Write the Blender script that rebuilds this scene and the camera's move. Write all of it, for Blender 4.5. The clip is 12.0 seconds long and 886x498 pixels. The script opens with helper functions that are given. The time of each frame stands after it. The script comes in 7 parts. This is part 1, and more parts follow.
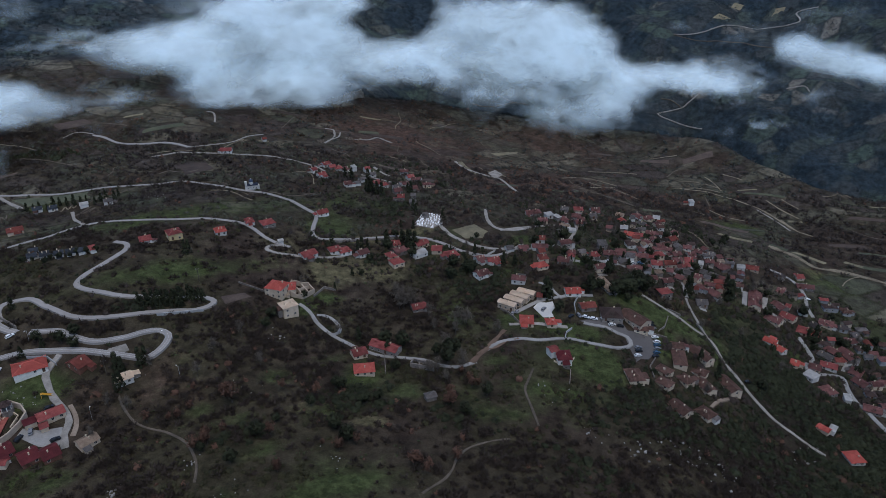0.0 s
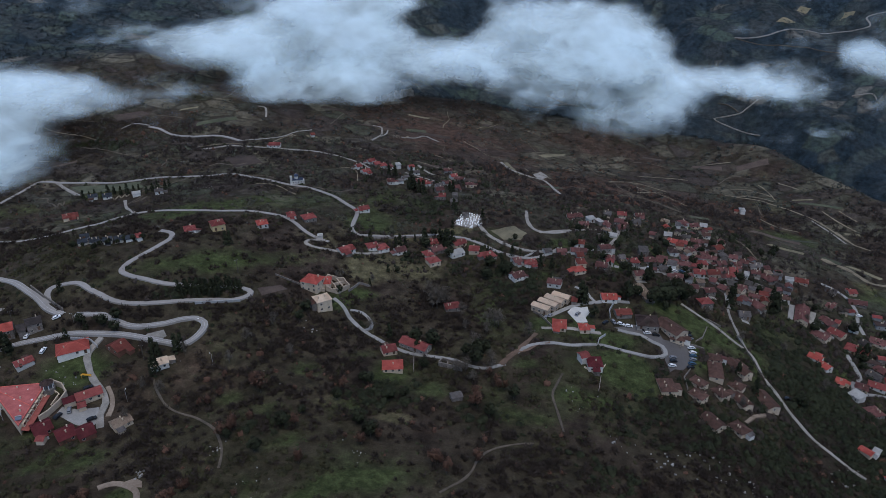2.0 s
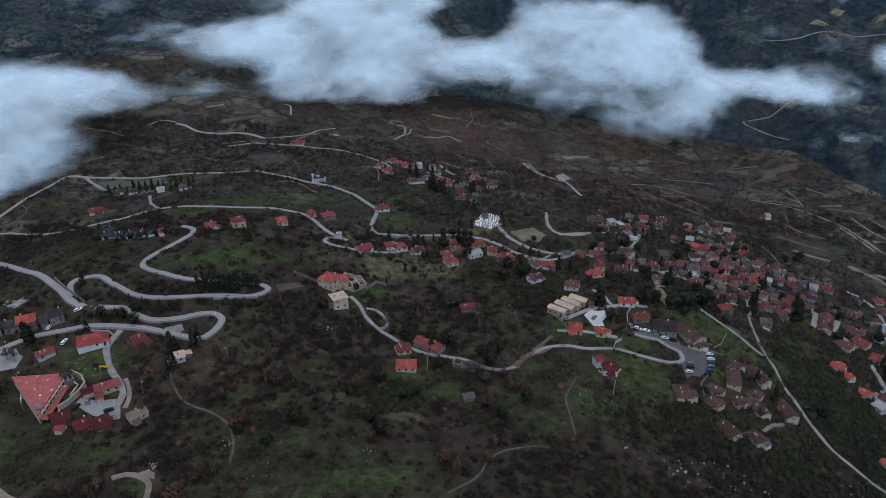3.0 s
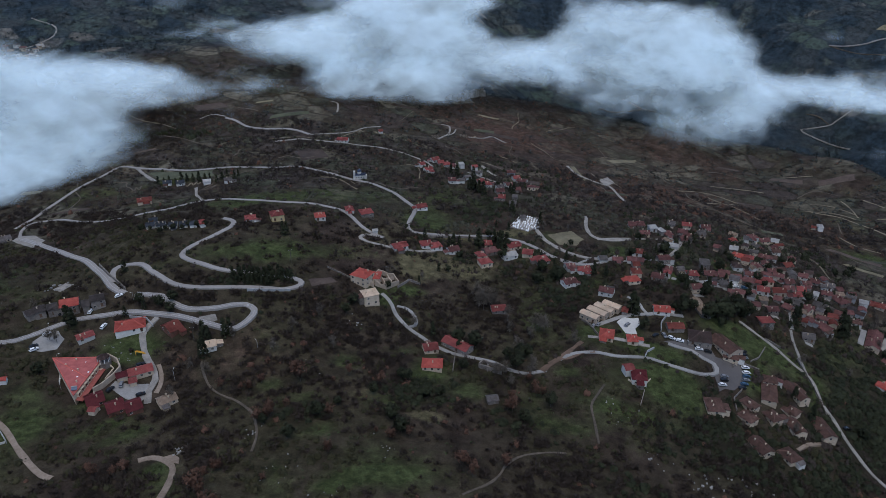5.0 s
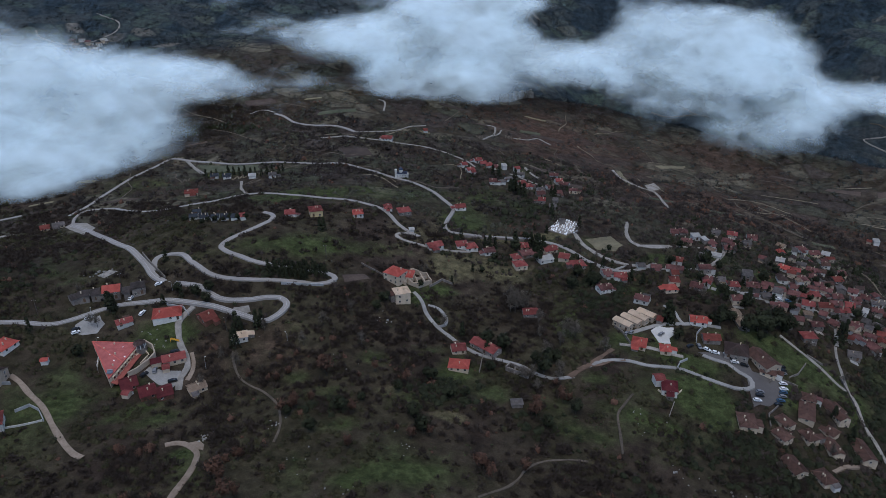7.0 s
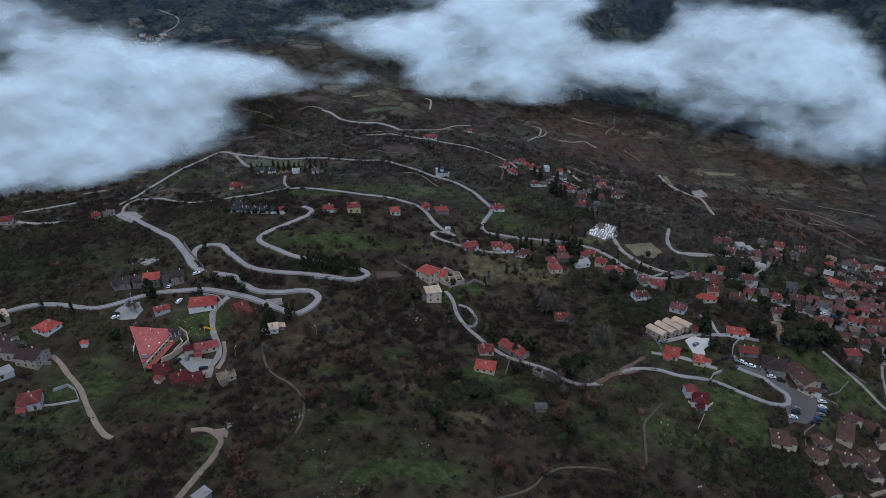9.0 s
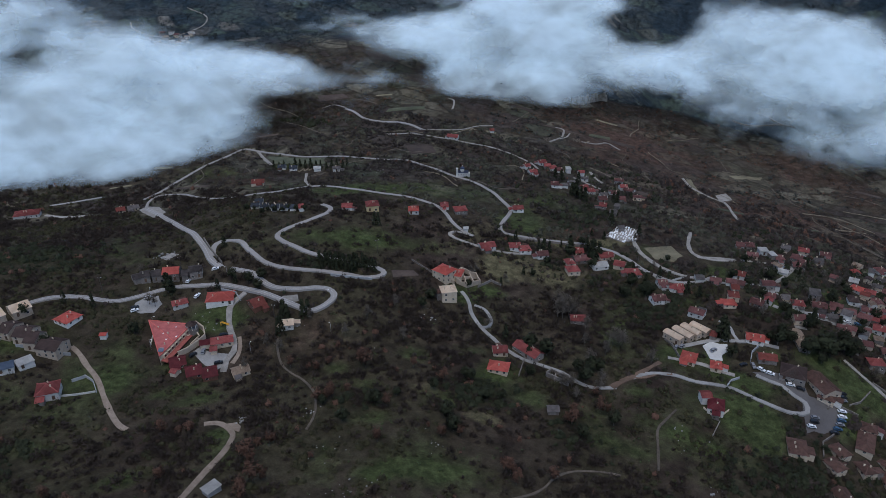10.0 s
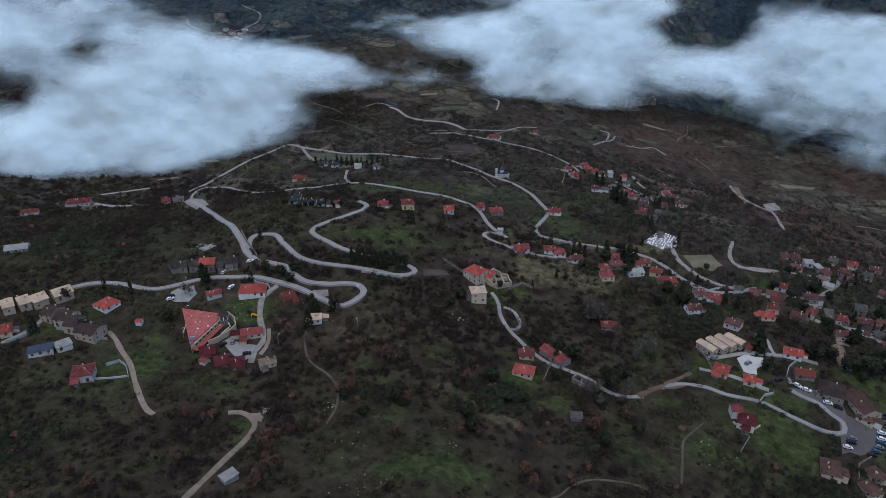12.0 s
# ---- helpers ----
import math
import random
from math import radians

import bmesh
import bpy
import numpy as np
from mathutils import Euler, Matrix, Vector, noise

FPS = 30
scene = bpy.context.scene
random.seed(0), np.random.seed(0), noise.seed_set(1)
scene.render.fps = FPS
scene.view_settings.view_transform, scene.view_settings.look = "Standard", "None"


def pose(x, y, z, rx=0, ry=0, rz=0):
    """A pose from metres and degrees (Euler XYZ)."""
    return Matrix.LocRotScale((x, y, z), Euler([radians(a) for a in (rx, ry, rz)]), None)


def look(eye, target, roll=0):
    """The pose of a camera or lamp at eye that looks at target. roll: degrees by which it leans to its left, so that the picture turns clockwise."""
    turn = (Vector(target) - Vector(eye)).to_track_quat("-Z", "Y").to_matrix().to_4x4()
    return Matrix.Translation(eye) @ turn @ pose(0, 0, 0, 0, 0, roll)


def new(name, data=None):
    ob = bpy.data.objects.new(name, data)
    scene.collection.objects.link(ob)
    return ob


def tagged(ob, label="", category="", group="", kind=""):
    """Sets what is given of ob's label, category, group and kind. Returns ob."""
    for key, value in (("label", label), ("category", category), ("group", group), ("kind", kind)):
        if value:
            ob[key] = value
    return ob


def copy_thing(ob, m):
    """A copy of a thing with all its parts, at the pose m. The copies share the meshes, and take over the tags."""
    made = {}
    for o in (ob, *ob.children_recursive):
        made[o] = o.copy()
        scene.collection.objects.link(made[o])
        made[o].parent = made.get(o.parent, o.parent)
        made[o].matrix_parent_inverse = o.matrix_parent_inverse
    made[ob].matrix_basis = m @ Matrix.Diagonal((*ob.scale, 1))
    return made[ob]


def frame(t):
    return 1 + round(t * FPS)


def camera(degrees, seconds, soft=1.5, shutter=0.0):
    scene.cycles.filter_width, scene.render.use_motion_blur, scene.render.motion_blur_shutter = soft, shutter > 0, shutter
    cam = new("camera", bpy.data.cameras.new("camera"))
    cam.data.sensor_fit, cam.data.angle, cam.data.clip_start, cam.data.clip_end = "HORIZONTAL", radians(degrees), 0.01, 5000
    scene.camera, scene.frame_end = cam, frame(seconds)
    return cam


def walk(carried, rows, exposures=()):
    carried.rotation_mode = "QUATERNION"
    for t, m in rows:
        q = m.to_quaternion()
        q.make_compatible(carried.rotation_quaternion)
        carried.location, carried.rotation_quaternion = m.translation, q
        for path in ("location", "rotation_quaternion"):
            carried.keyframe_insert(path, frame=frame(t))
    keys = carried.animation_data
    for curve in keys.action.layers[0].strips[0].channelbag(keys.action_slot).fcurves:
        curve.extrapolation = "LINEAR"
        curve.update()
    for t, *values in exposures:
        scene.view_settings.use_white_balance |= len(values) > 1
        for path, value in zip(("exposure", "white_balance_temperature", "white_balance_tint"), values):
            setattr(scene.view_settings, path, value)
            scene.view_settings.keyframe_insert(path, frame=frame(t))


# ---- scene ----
cam = camera(63.7, 12.0, soft=0.75)
METRES, EYE, TILT, LEAN, TURN = 60.0, 215.0, -26.8, 0.0, 0.0
ROWS = [
    (0.0, 0.0, 0.0, 0.0, 0.0, 0.0, -0.0),
    (0.5, 0.042, 0.0001, 0.0027, 1.08, -0.04, -0.54),
    (1.0, 0.0836, 0.0023, 0.0045, 2.15, -0.06, -1.09),
    (1.5, 0.1251, 0.0043, 0.0057, 3.19, -0.09, -1.61),
    (2.0, 0.1666, 0.0078, 0.0086, 4.21, -0.14, -2.13),
    (2.5, 0.2083, 0.012, 0.0128, 5.25, -0.19, -2.65),
    (3.0, 0.2501, 0.0175, 0.0153, 6.28, -0.24, -3.17),
    (5.0, 0.4126, 0.0506, 0.0276, 10.33, -0.53, -5.19),
    (5.5, 0.4521, 0.0602, 0.0318, 11.35, -0.62, -5.7),
    (6.0, 0.4924, 0.0708, 0.0367, 12.39, -0.73, -6.2),
    (6.5, 0.5323, 0.0824, 0.0412, 13.42, -0.85, -6.7),
    (7.0, 0.572, 0.0948, 0.0464, 14.45, -0.96, -7.19),
    (9.0, 0.7269, 0.1519, 0.0666, 18.58, -1.55, -9.15),
    (9.5, 0.7649, 0.1686, 0.0721, 19.62, -1.72, -9.62),
    (10.0, 0.8021, 0.1862, 0.0777, 20.66, -1.89, -10.1),
    (10.5, 0.8388, 0.2048, 0.0839, 21.69, -2.07, -10.57),
    (11.0, 0.8749, 0.2236, 0.0902, 22.71, -2.26, -11.04),
    (11.5, 0.9108, 0.2434, 0.0967, 23.72, -2.45, -11.48),
    (12.0, 0.9461, 0.2643, 0.1033, 24.72, -2.63, -11.93),
]

walk(cam, [(t, pose(0, 0, EYE, TILT, LEAN, TURN) @ pose(METRES * x, METRES * y, METRES * z, 90 + pitch, roll, yaw)) for t, x, y, z, yaw, pitch, roll in ROWS],
     exposures=[(0.0, 0.42, 6200, 10), (12.0, 0.42, 6200, 10)])

# ---- sky and sun: a dull overcast evening ----
world = bpy.data.worlds.new("sky")
scene.world = world
world.use_nodes = True
wn = world.node_tree
sky = wn.nodes.new("ShaderNodeTexSky")
sky.sky_type, sky.sun_disc = "NISHITA", False
sky.sun_elevation, sky.sun_rotation = radians(73), radians(163)
sky.air_density, sky.dust_density, sky.ozone_density = 1.0, 0.6, 3.0
wn.links.new(sky.outputs[0], wn.nodes["Background"].inputs[0])
wn.nodes["Background"].inputs[1].default_value = 0.11
sun = new("sun", bpy.data.lights.new("sun", "SUN"))
sun.data.energy, sun.data.angle, sun.data.color = 1.2, radians(60), (1.0, 0.955, 0.87)
sun.matrix_world = look((85, -270, 900), (0, 0, 0))
scene.cycles.transparent_max_bounces = 24


# ---- materials ----
def socket(node, name):
    return node.inputs[name]


def blank(name):
    m = bpy.data.materials.new(name)
    m.use_nodes = True
    nt = m.node_tree
    return m, nt, nt.nodes["Principled BSDF"]


def noise_of(nt, scale, detail=4.0, rough=0.6):
    """A noise texture at world size: scale is features per metre."""
    geo = nt.nodes.new("ShaderNodeNewGeometry")
    tex = nt.nodes.new("ShaderNodeTexNoise")
    tex.inputs["Scale"].default_value = scale
    tex.inputs["Detail"].default_value = detail
    tex.inputs["Roughness"].default_value = rough
    nt.links.new(geo.outputs["Position"], tex.inputs["Vector"])
    return tex.outputs["Fac"]


def ramp(nt, fac, stops):
    r = nt.nodes.new("ShaderNodeValToRGB")
    e = r.color_ramp.elements
    while len(e) < len(stops):
        e.new(0.5)
    for el, (p, c) in zip(e, stops):
        el.position, el.color = p, (*c, 1)
    nt.links.new(fac, r.inputs[0])
    return r.outputs[0]


def mixed(nt, fac, a, b, how="MIX"):
    m = nt.nodes.new("ShaderNodeMix")
    m.data_type, m.blend_type = "RGBA", how
    for s, v in ((0, fac), (6, a), (7, b)):
        if isinstance(v, (int, float)):
            m.inputs[s].default_value = v
        elif isinstance(v, tuple):
            m.inputs[s].default_value = (*v, 1)
        else:
            nt.links.new(v, m.inputs[s])
    return m.outputs[2]


def maths(nt, op, a, b=0.0, c=0.0):
    m = nt.nodes.new("ShaderNodeMath")
    m.operation = op
    for s, v in ((0, a), (1, b), (2, c)):
        if isinstance(v, (int, float)):
            m.inputs[s].default_value = v
        else:
            nt.links.new(v, m.inputs[s])
    return m.outputs[0]


def surface(name, dark, light, scale=0.5, rough=0.9, fine=4.0, bump=0.3, spread=0.25, metal=0.0, island=False):
    """Two tones mixed by broad and fine noise, with a tint for each object, and fine relief."""
    m, nt, bsdf = blank(name)
    broad = noise_of(nt, scale, 3.0)
    small = noise_of(nt, fine, 5.0, 0.7)
    fac = maths(nt, "ADD", maths(nt, "MULTIPLY", broad, 0.6), maths(nt, "MULTIPLY", small, 0.4))
    col = ramp(nt, fac, [(0.36, dark), (0.64, light)])
    if island:
        rnd = nt.nodes.new("ShaderNodeNewGeometry").outputs["Random Per Island"]
    else:
        rnd = nt.nodes.new("ShaderNodeObjectInfo").outputs["Random"]
    hsv = nt.nodes.new("ShaderNodeHueSaturation")
    nt.links.new(col, hsv.inputs["Color"])
    nt.links.new(maths(nt, "MULTIPLY_ADD", rnd, 2 * spread, 1 - spread), hsv.inputs["Value"])
    nt.links.new(hsv.outputs[0], bsdf.inputs["Base Color"])
    bsdf.inputs["Roughness"].default_value = rough
    bsdf.inputs["Metallic"].default_value = metal
    bsdf.inputs["Specular IOR Level"].default_value = 0.3
    if bump:
        b = nt.nodes.new("ShaderNodeBump")
        b.inputs["Strength"].default_value, b.inputs["Distance"].default_value = bump, 0.15
        nt.links.new(small, b.inputs["Height"])
        nt.links.new(b.outputs[0], bsdf.inputs["Normal"])
    return m


M = {
    "asphalt": surface("asphalt", (0.225, 0.206, 0.190), (0.305, 0.280, 0.262), 0.05, 0.75, 0.6, 0.1, 0.05),
    "asphalt_dark": surface("asphalt_dark", (0.07, 0.062, 0.06), (0.11, 0.10, 0.095), 0.08, 0.75, 1.5, 0.1, 0.05),
    "concrete": surface("concrete", (0.19, 0.18, 0.168), (0.31, 0.295, 0.278), 0.12, 0.85, 1.2, 0.15, 0.1),
    "gravel": surface("gravel", (0.17, 0.155, 0.135), (0.32, 0.29, 0.26), 0.2, 0.95, 1.5, 0.4, 0.1),
    "dirt": surface("dirt", (0.15, 0.11, 0.08), (0.28, 0.22, 0.17), 0.15, 0.95, 1.0, 0.4, 0.1),
    "path": surface("path", (0.055, 0.044, 0.033), (0.125, 0.10, 0.076), 0.2, 0.95, 1.0, 0.4, 0.1),
    "dry": surface("dry", (0.10, 0.08, 0.055), (0.24, 0.20, 0.14), 0.1, 0.95, 0.8, 0.4, 0.1),
    "dryfield": surface("dryfield", (0.11, 0.095, 0.06), (0.22, 0.19, 0.12), 0.08, 0.95, 0.6, 0.4, 0.1),
    "paint": surface("road_paint", (0.34, 0.33, 0.32), (0.55, 0.54, 0.53), 0.3, 0.7, 2.0, 0.0, 0.05),
    "red": surface("roof_red", (0.23, 0.058, 0.052), (0.39, 0.108, 0.096), 0.35, 0.8, 2.5, 0.6, 0.25),
    "orange": surface("roof_orange", (0.42, 0.085, 0.065), (0.58, 0.14, 0.11), 0.35, 0.8, 2.5, 0.6, 0.15),
    "darkred": surface("roof_dark_red", (0.11, 0.018, 0.022), (0.19, 0.035, 0.04), 0.35, 0.7, 2.5, 0.6, 0.2),
    "oldred": surface("roof_old_red", (0.13, 0.060, 0.055), (0.26, 0.115, 0.105), 0.4, 0.9, 2.5, 0.7, 0.3),
    "oldtile": surface("roof_old_tile", (0.095, 0.054, 0.044), (0.19, 0.105, 0.083), 0.5, 0.9, 2.5, 0.7, 0.2),
    "rust": surface("roof_rust", (0.17, 0.047, 0.036), (0.28, 0.08, 0.062), 0.4, 0.85, 2.5, 0.6, 0.2),
    "oldtan": surface("roof_tan", (0.20, 0.14, 0.10), (0.36, 0.27, 0.20), 0.4, 0.9, 2.5, 0.7, 0.2),
    "cream": surface("roof_cream", (0.70, 0.54, 0.40), (0.86, 0.70, 0.54), 0.3, 0.85, 2.5, 0.5, 0.08),
    "brown": surface("roof_brown", (0.065, 0.042, 0.038), (0.12, 0.08, 0.07), 0.3, 0.85, 2.5, 0.5, 0.12),
    "dark": surface("roof_dark_slate", (0.05, 0.042, 0.04), (0.11, 0.09, 0.085), 0.4, 0.85, 2.5, 0.6, 0.2),
    "navy": surface("roof_navy", (0.03, 0.035, 0.045), (0.06, 0.068, 0.085), 0.4, 0.7, 2.5, 0.4, 0.2),
    "grey": surface("roof_grey", (0.11, 0.095, 0.09), (0.22, 0.195, 0.185), 0.4, 0.9, 2.5, 0.6, 0.25),
    "white": surface("roof_white", (0.42, 0.40, 0.38), (0.62, 0.60, 0.57), 0.3, 0.6, 2.0, 0.2, 0.1),
    "blue": surface("roof_blue", (0.07, 0.09, 0.13), (0.11, 0.14, 0.19), 0.3, 0.4, 2.0, 0.1, 0.1),
    "w_white": surface("wall_white", (0.48, 0.455, 0.415), (0.70, 0.67, 0.62), 0.3, 0.9, 2.0, 0.2, 0.2),
    "w_cream": surface("wall_cream", (0.46, 0.36, 0.26), (0.62, 0.51, 0.38), 0.3, 0.9, 2.0, 0.2, 0.12),
    "w_tan": surface("wall_tan", (0.34, 0.265, 0.20), (0.50, 0.405, 0.31), 0.3, 0.9, 2.0, 0.2, 0.12),
    "w_yellow": surface("wall_yellow", (0.48, 0.36, 0.18), (0.58, 0.46, 0.26), 0.3, 0.9, 2.0, 0.2, 0.1),
    "w_stone": surface("wall_stone", (0.12, 0.10, 0.088), (0.27, 0.235, 0.205), 0.5, 0.95, 1.5, 0.6, 0.2),
    "w_grey": surface("wall_grey", (0.25, 0.25, 0.25), (0.38, 0.38, 0.38), 0.4, 0.9, 1.5, 0.3, 0.1),
    "w_wood": surface("wall_wood", (0.10, 0.045, 0.03), (0.17, 0.08, 0.055), 0.5, 0.8, 2.0, 0.3, 0.1),
    "frame": surface("window_frame", (0.35, 0.30, 0.26), (0.6, 0.56, 0.5), 0.5, 0.7, 2.0, 0.0, 0.3),
    "door": surface("door_wood", (0.07, 0.04, 0.025), (0.14, 0.08, 0.05), 0.5, 0.7, 2.0, 0.2, 0.3),
    "bark": surface("bark", (0.05, 0.04, 0.032), (0.10, 0.085, 0.07), 1.0, 0.95, 4.0, 0.5, 0.2),
    "tyre": surface("tyre_rubber", (0.015, 0.015, 0.015), (0.03, 0.03, 0.03), 1.0, 0.85, 8.0, 0.0, 0.0),
    "marble": surface("marble", (0.62, 0.61, 0.60), (0.86, 0.85, 0.84), 0.6, 0.5, 3.0, 0.1, 0.25),
    "rock": surface("rock", (0.13, 0.122, 0.11), (0.30, 0.285, 0.265), 0.3, 0.95, 1.2, 0.7, 0.2, island=True),
    "bluedome": surface("dome_blue", (0.022, 0.032, 0.065), (0.045, 0.062, 0.11), 0.5, 0.5, 2.0, 0.1, 0.1),
}
for paint, a in (("white", (0.75, 0.75, 0.75)), ("black", (0.02, 0.02, 0.022)), ("grey", (0.2, 0.2, 0.21)), ("blue", (0.05, 0.10, 0.16))):
    M["car_" + paint] = surface("car_paint_" + paint, tuple(v * 0.9 for v in a), a, 1.0, 0.25, 3.0, 0.0, 0.1)


def glass_material():
    m, nt, bsdf = blank("window_glass")
    bsdf.inputs["Base Color"].default_value = (0.02, 0.025, 0.03, 1)
    bsdf.inputs["Roughness"].default_value = 0.08
    return m


M["glass"] = glass_material()


def leaf_material(name, dark, light, spread=0.35):
    """Foliage: tone by clump and by leaf, a little light shining through."""
    m, nt, bsdf = blank(name)
    island = nt.nodes.new("ShaderNodeNewGeometry").outputs["Random Per Island"]
    broad = noise_of(nt, 0.05, 3.0)
    middle = noise_of(nt, 0.33, 4.0, 0.65)
    fac = maths(nt, "ADD", maths(nt, "MULTIPLY", island, 0.16), maths(nt, "ADD", maths(nt, "MULTIPLY", broad, 0.42), maths(nt, "MULTIPLY", middle, 0.62)))
    col = ramp(nt, fac, [(0.36, dark), (0.84, light)])
    nt.links.new(col, bsdf.inputs["Base Color"])
    round_off = nt.nodes.new("ShaderNodeAttribute")
    round_off.attribute_name = "puff"
    turn = nt.nodes.new("ShaderNodeVectorTransform")
    turn.vector_type, turn.convert_from, turn.convert_to = "NORMAL", "OBJECT", "WORLD"
    nt.links.new(round_off.outputs["Vector"], turn.inputs[0])
    fine = noise_of(nt, 1.1, 3.0, 0.7)
    relief = nt.nodes.new("ShaderNodeBump")
    relief.inputs["Strength"].default_value, relief.inputs["Distance"].default_value = 0.4, 0.5
    nt.links.new(fine, relief.inputs["Height"])
    nt.links.new(turn.outputs[0], relief.inputs["Normal"])
    nt.links.new(relief.outputs[0], bsdf.inputs["Normal"])
    bsdf.inputs["Roughness"].default_value = 0.85
    bsdf.inputs["Specular IOR Level"].default_value = 0.15
    return m


M["leaf_dark"] = leaf_material("leaf_dark_green", (0.009, 0.011, 0.006), (0.040, 0.045, 0.023))
M["leaf_scrub"] = leaf_material("leaf_scrub", (0.012, 0.0122, 0.006), (0.063, 0.058, 0.029))
# far green, lightened and greyed in its colour to stand for haze
M["leaf_far_haze"] = leaf_material("leaf_green_haze", (0.022, 0.027, 0.025), (0.062, 0.068, 0.060))
M["leaf_green"] = leaf_material("leaf_green", (0.022, 0.034, 0.014), (0.075, 0.095, 0.040))
# woodland past the rim: blue of distance haze put into the leaf colour
M["leaf_vale_haze"] = leaf_material("leaf_vale_haze", (0.014, 0.022, 0.027), (0.037, 0.050, 0.057))
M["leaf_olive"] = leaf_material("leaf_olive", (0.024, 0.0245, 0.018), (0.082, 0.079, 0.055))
M["twig"] = leaf_material("bare_twigs", (0.022, 0.0168, 0.0142), (0.064, 0.049, 0.0413))
# paler, greyer copy of bare_twigs: distance haze put into the colour
M["twig_far_haze"] = leaf_material("hazed_twigs", (0.032, 0.0265, 0.025), (0.084, 0.070, 0.064))
M["earth"] = surface("bare_earth", (0.085, 0.056, 0.040), (0.16, 0.105, 0.074), 0.15, 0.95, 1.0, 0.4, 0.1)
M["twig_pale"] = leaf_material("pale_twigs", (0.07, 0.06, 0.05), (0.15, 0.13, 0.11))
M["leaf_rust"] = leaf_material("leaf_rust", (0.050, 0.027, 0.019), (0.14, 0.076, 0.052))


def ground_material():
    """Grass, dry grass, scrub soil and rusty bracken, mixed by the land cover and by noise of several sizes."""
    m, nt, bsdf = blank("ground")
    att = {}
    for key in ("green", "dry", "rust", "wood", "vale", "farm"):
        a = nt.nodes.new("ShaderNodeAttribute")
        a.attribute_name = key
        att[key] = a.outputs["Fac"]
    n1, n2, n3, n4 = noise_of(nt, 0.012, 4.0), noise_of(nt, 0.05, 5.0, 0.65), noise_of(nt, 0.35, 5.0, 0.7), noise_of(nt, 1.6, 3.0, 0.7)
    soil = ramp(nt, n2, [(0.35, (0.030, 0.021, 0.0165)), (0.52, (0.050, 0.036, 0.028)), (0.68, (0.078, 0.060, 0.043))])
    turf = ramp(nt, n3, [(0.3, (0.025, 0.024, 0.012)), (0.5, (0.048, 0.045, 0.024)), (0.7, (0.080, 0.074, 0.040))])
    lawn = ramp(nt, n3, [(0.3, (0.029, 0.037, 0.014)), (0.5, (0.051, 0.063, 0.024)), (0.7, (0.082, 0.095, 0.038))])
    straw = ramp(nt, n3, [(0.3, (0.065, 0.058, 0.030)), (0.7, (0.15, 0.13, 0.075))])
    rusty = ramp(nt, n3, [(0.3, (0.048, 0.029, 0.023)), (0.7, (0.112, 0.070, 0.053))])
    col = mixed(nt, maths(nt, "MULTIPLY", ramp(nt, n1, [(0.40, (0, 0, 0)), (0.58, (1, 1, 1))]), 0.6), soil, turf)
    litter = ramp(nt, n3, [(0.3, (0.014, 0.012, 0.008)), (0.7, (0.034, 0.030, 0.020))])
    for key, tone in (("rust", rusty), ("wood", litter), ("dry", straw), ("green", lawn)):
        edge = maths(nt, "ADD", att[key], maths(nt, "MULTIPLY_ADD", n2, 1.1, -0.55))
        col = mixed(nt, ramp(nt, edge, [(0.26, (0, 0, 0)), (0.66, (1, 1, 1))]), col, tone)
    geo = nt.nodes.new("ShaderNodeNewGeometry")
    cells, rims = nt.nodes.new("ShaderNodeTexVoronoi"), nt.nodes.new("ShaderNodeTexVoronoi")
    rims.feature = "DISTANCE_TO_EDGE"
    warp = nt.nodes.new("ShaderNodeVectorMath")
    warp.operation = "MULTIPLY_ADD"
    warp.inputs[1].default_value, warp.inputs[2].default_value = (1.0, 1.5, 0.3), (0, 0, 0)
    nt.links.new(geo.outputs["Position"], warp.inputs[0])
    for v in (cells, rims):
        v.inputs["Scale"].default_value = 0.034
        nt.links.new(warp.outputs[0], v.inputs["Vector"])
    split = nt.nodes.new("ShaderNodeSeparateColor")
    nt.links.new(cells.outputs["Color"], split.inputs[0])
    # past the rim: distance haze is put into these bluer wood and field colours
    hazed_woods = ramp(nt, n2, [(0.35, (0.015, 0.025, 0.034)), (0.65, (0.036, 0.052, 0.066))])
    hazed_plots = ramp(nt, split.outputs[0], [(0.0, (0.036, 0.046, 0.052)), (0.4, (0.052, 0.060, 0.064)), (0.75, (0.056, 0.078, 0.066)), (0.92, (0.088, 0.088, 0.080)), (1.0, (0.16, 0.15, 0.135))])
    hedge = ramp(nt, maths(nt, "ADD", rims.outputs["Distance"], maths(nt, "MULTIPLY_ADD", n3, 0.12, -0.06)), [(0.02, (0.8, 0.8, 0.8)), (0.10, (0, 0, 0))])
    hazed_plots = mixed(nt, hedge, hazed_plots, (0.030, 0.041, 0.047))
    tilled = ramp(nt, maths(nt, "ADD", n1, maths(nt, "MULTIPLY_ADD", split.outputs[1], 0.2, -0.1)), [(0.42, (0, 0, 0)), (0.54, (1, 1, 1))])
    farmed = ramp(nt, split.outputs[0], [(0.0, (0.045, 0.035, 0.033)), (0.3, (0.072, 0.058, 0.052)), (0.55, (0.060, 0.064, 0.046)), (0.8, (0.100, 0.090, 0.068)), (0.97, (0.18, 0.16, 0.12))])
    farmed = mixed(nt, hedge, farmed, (0.028, 0.025, 0.019))
    col = mixed(nt, maths(nt, "MULTIPLY", maths(nt, "MULTIPLY", att["farm"], tilled), 0.8), col, farmed)
    col = mixed(nt, att["vale"], col, mixed(nt, tilled, hazed_woods, hazed_plots))
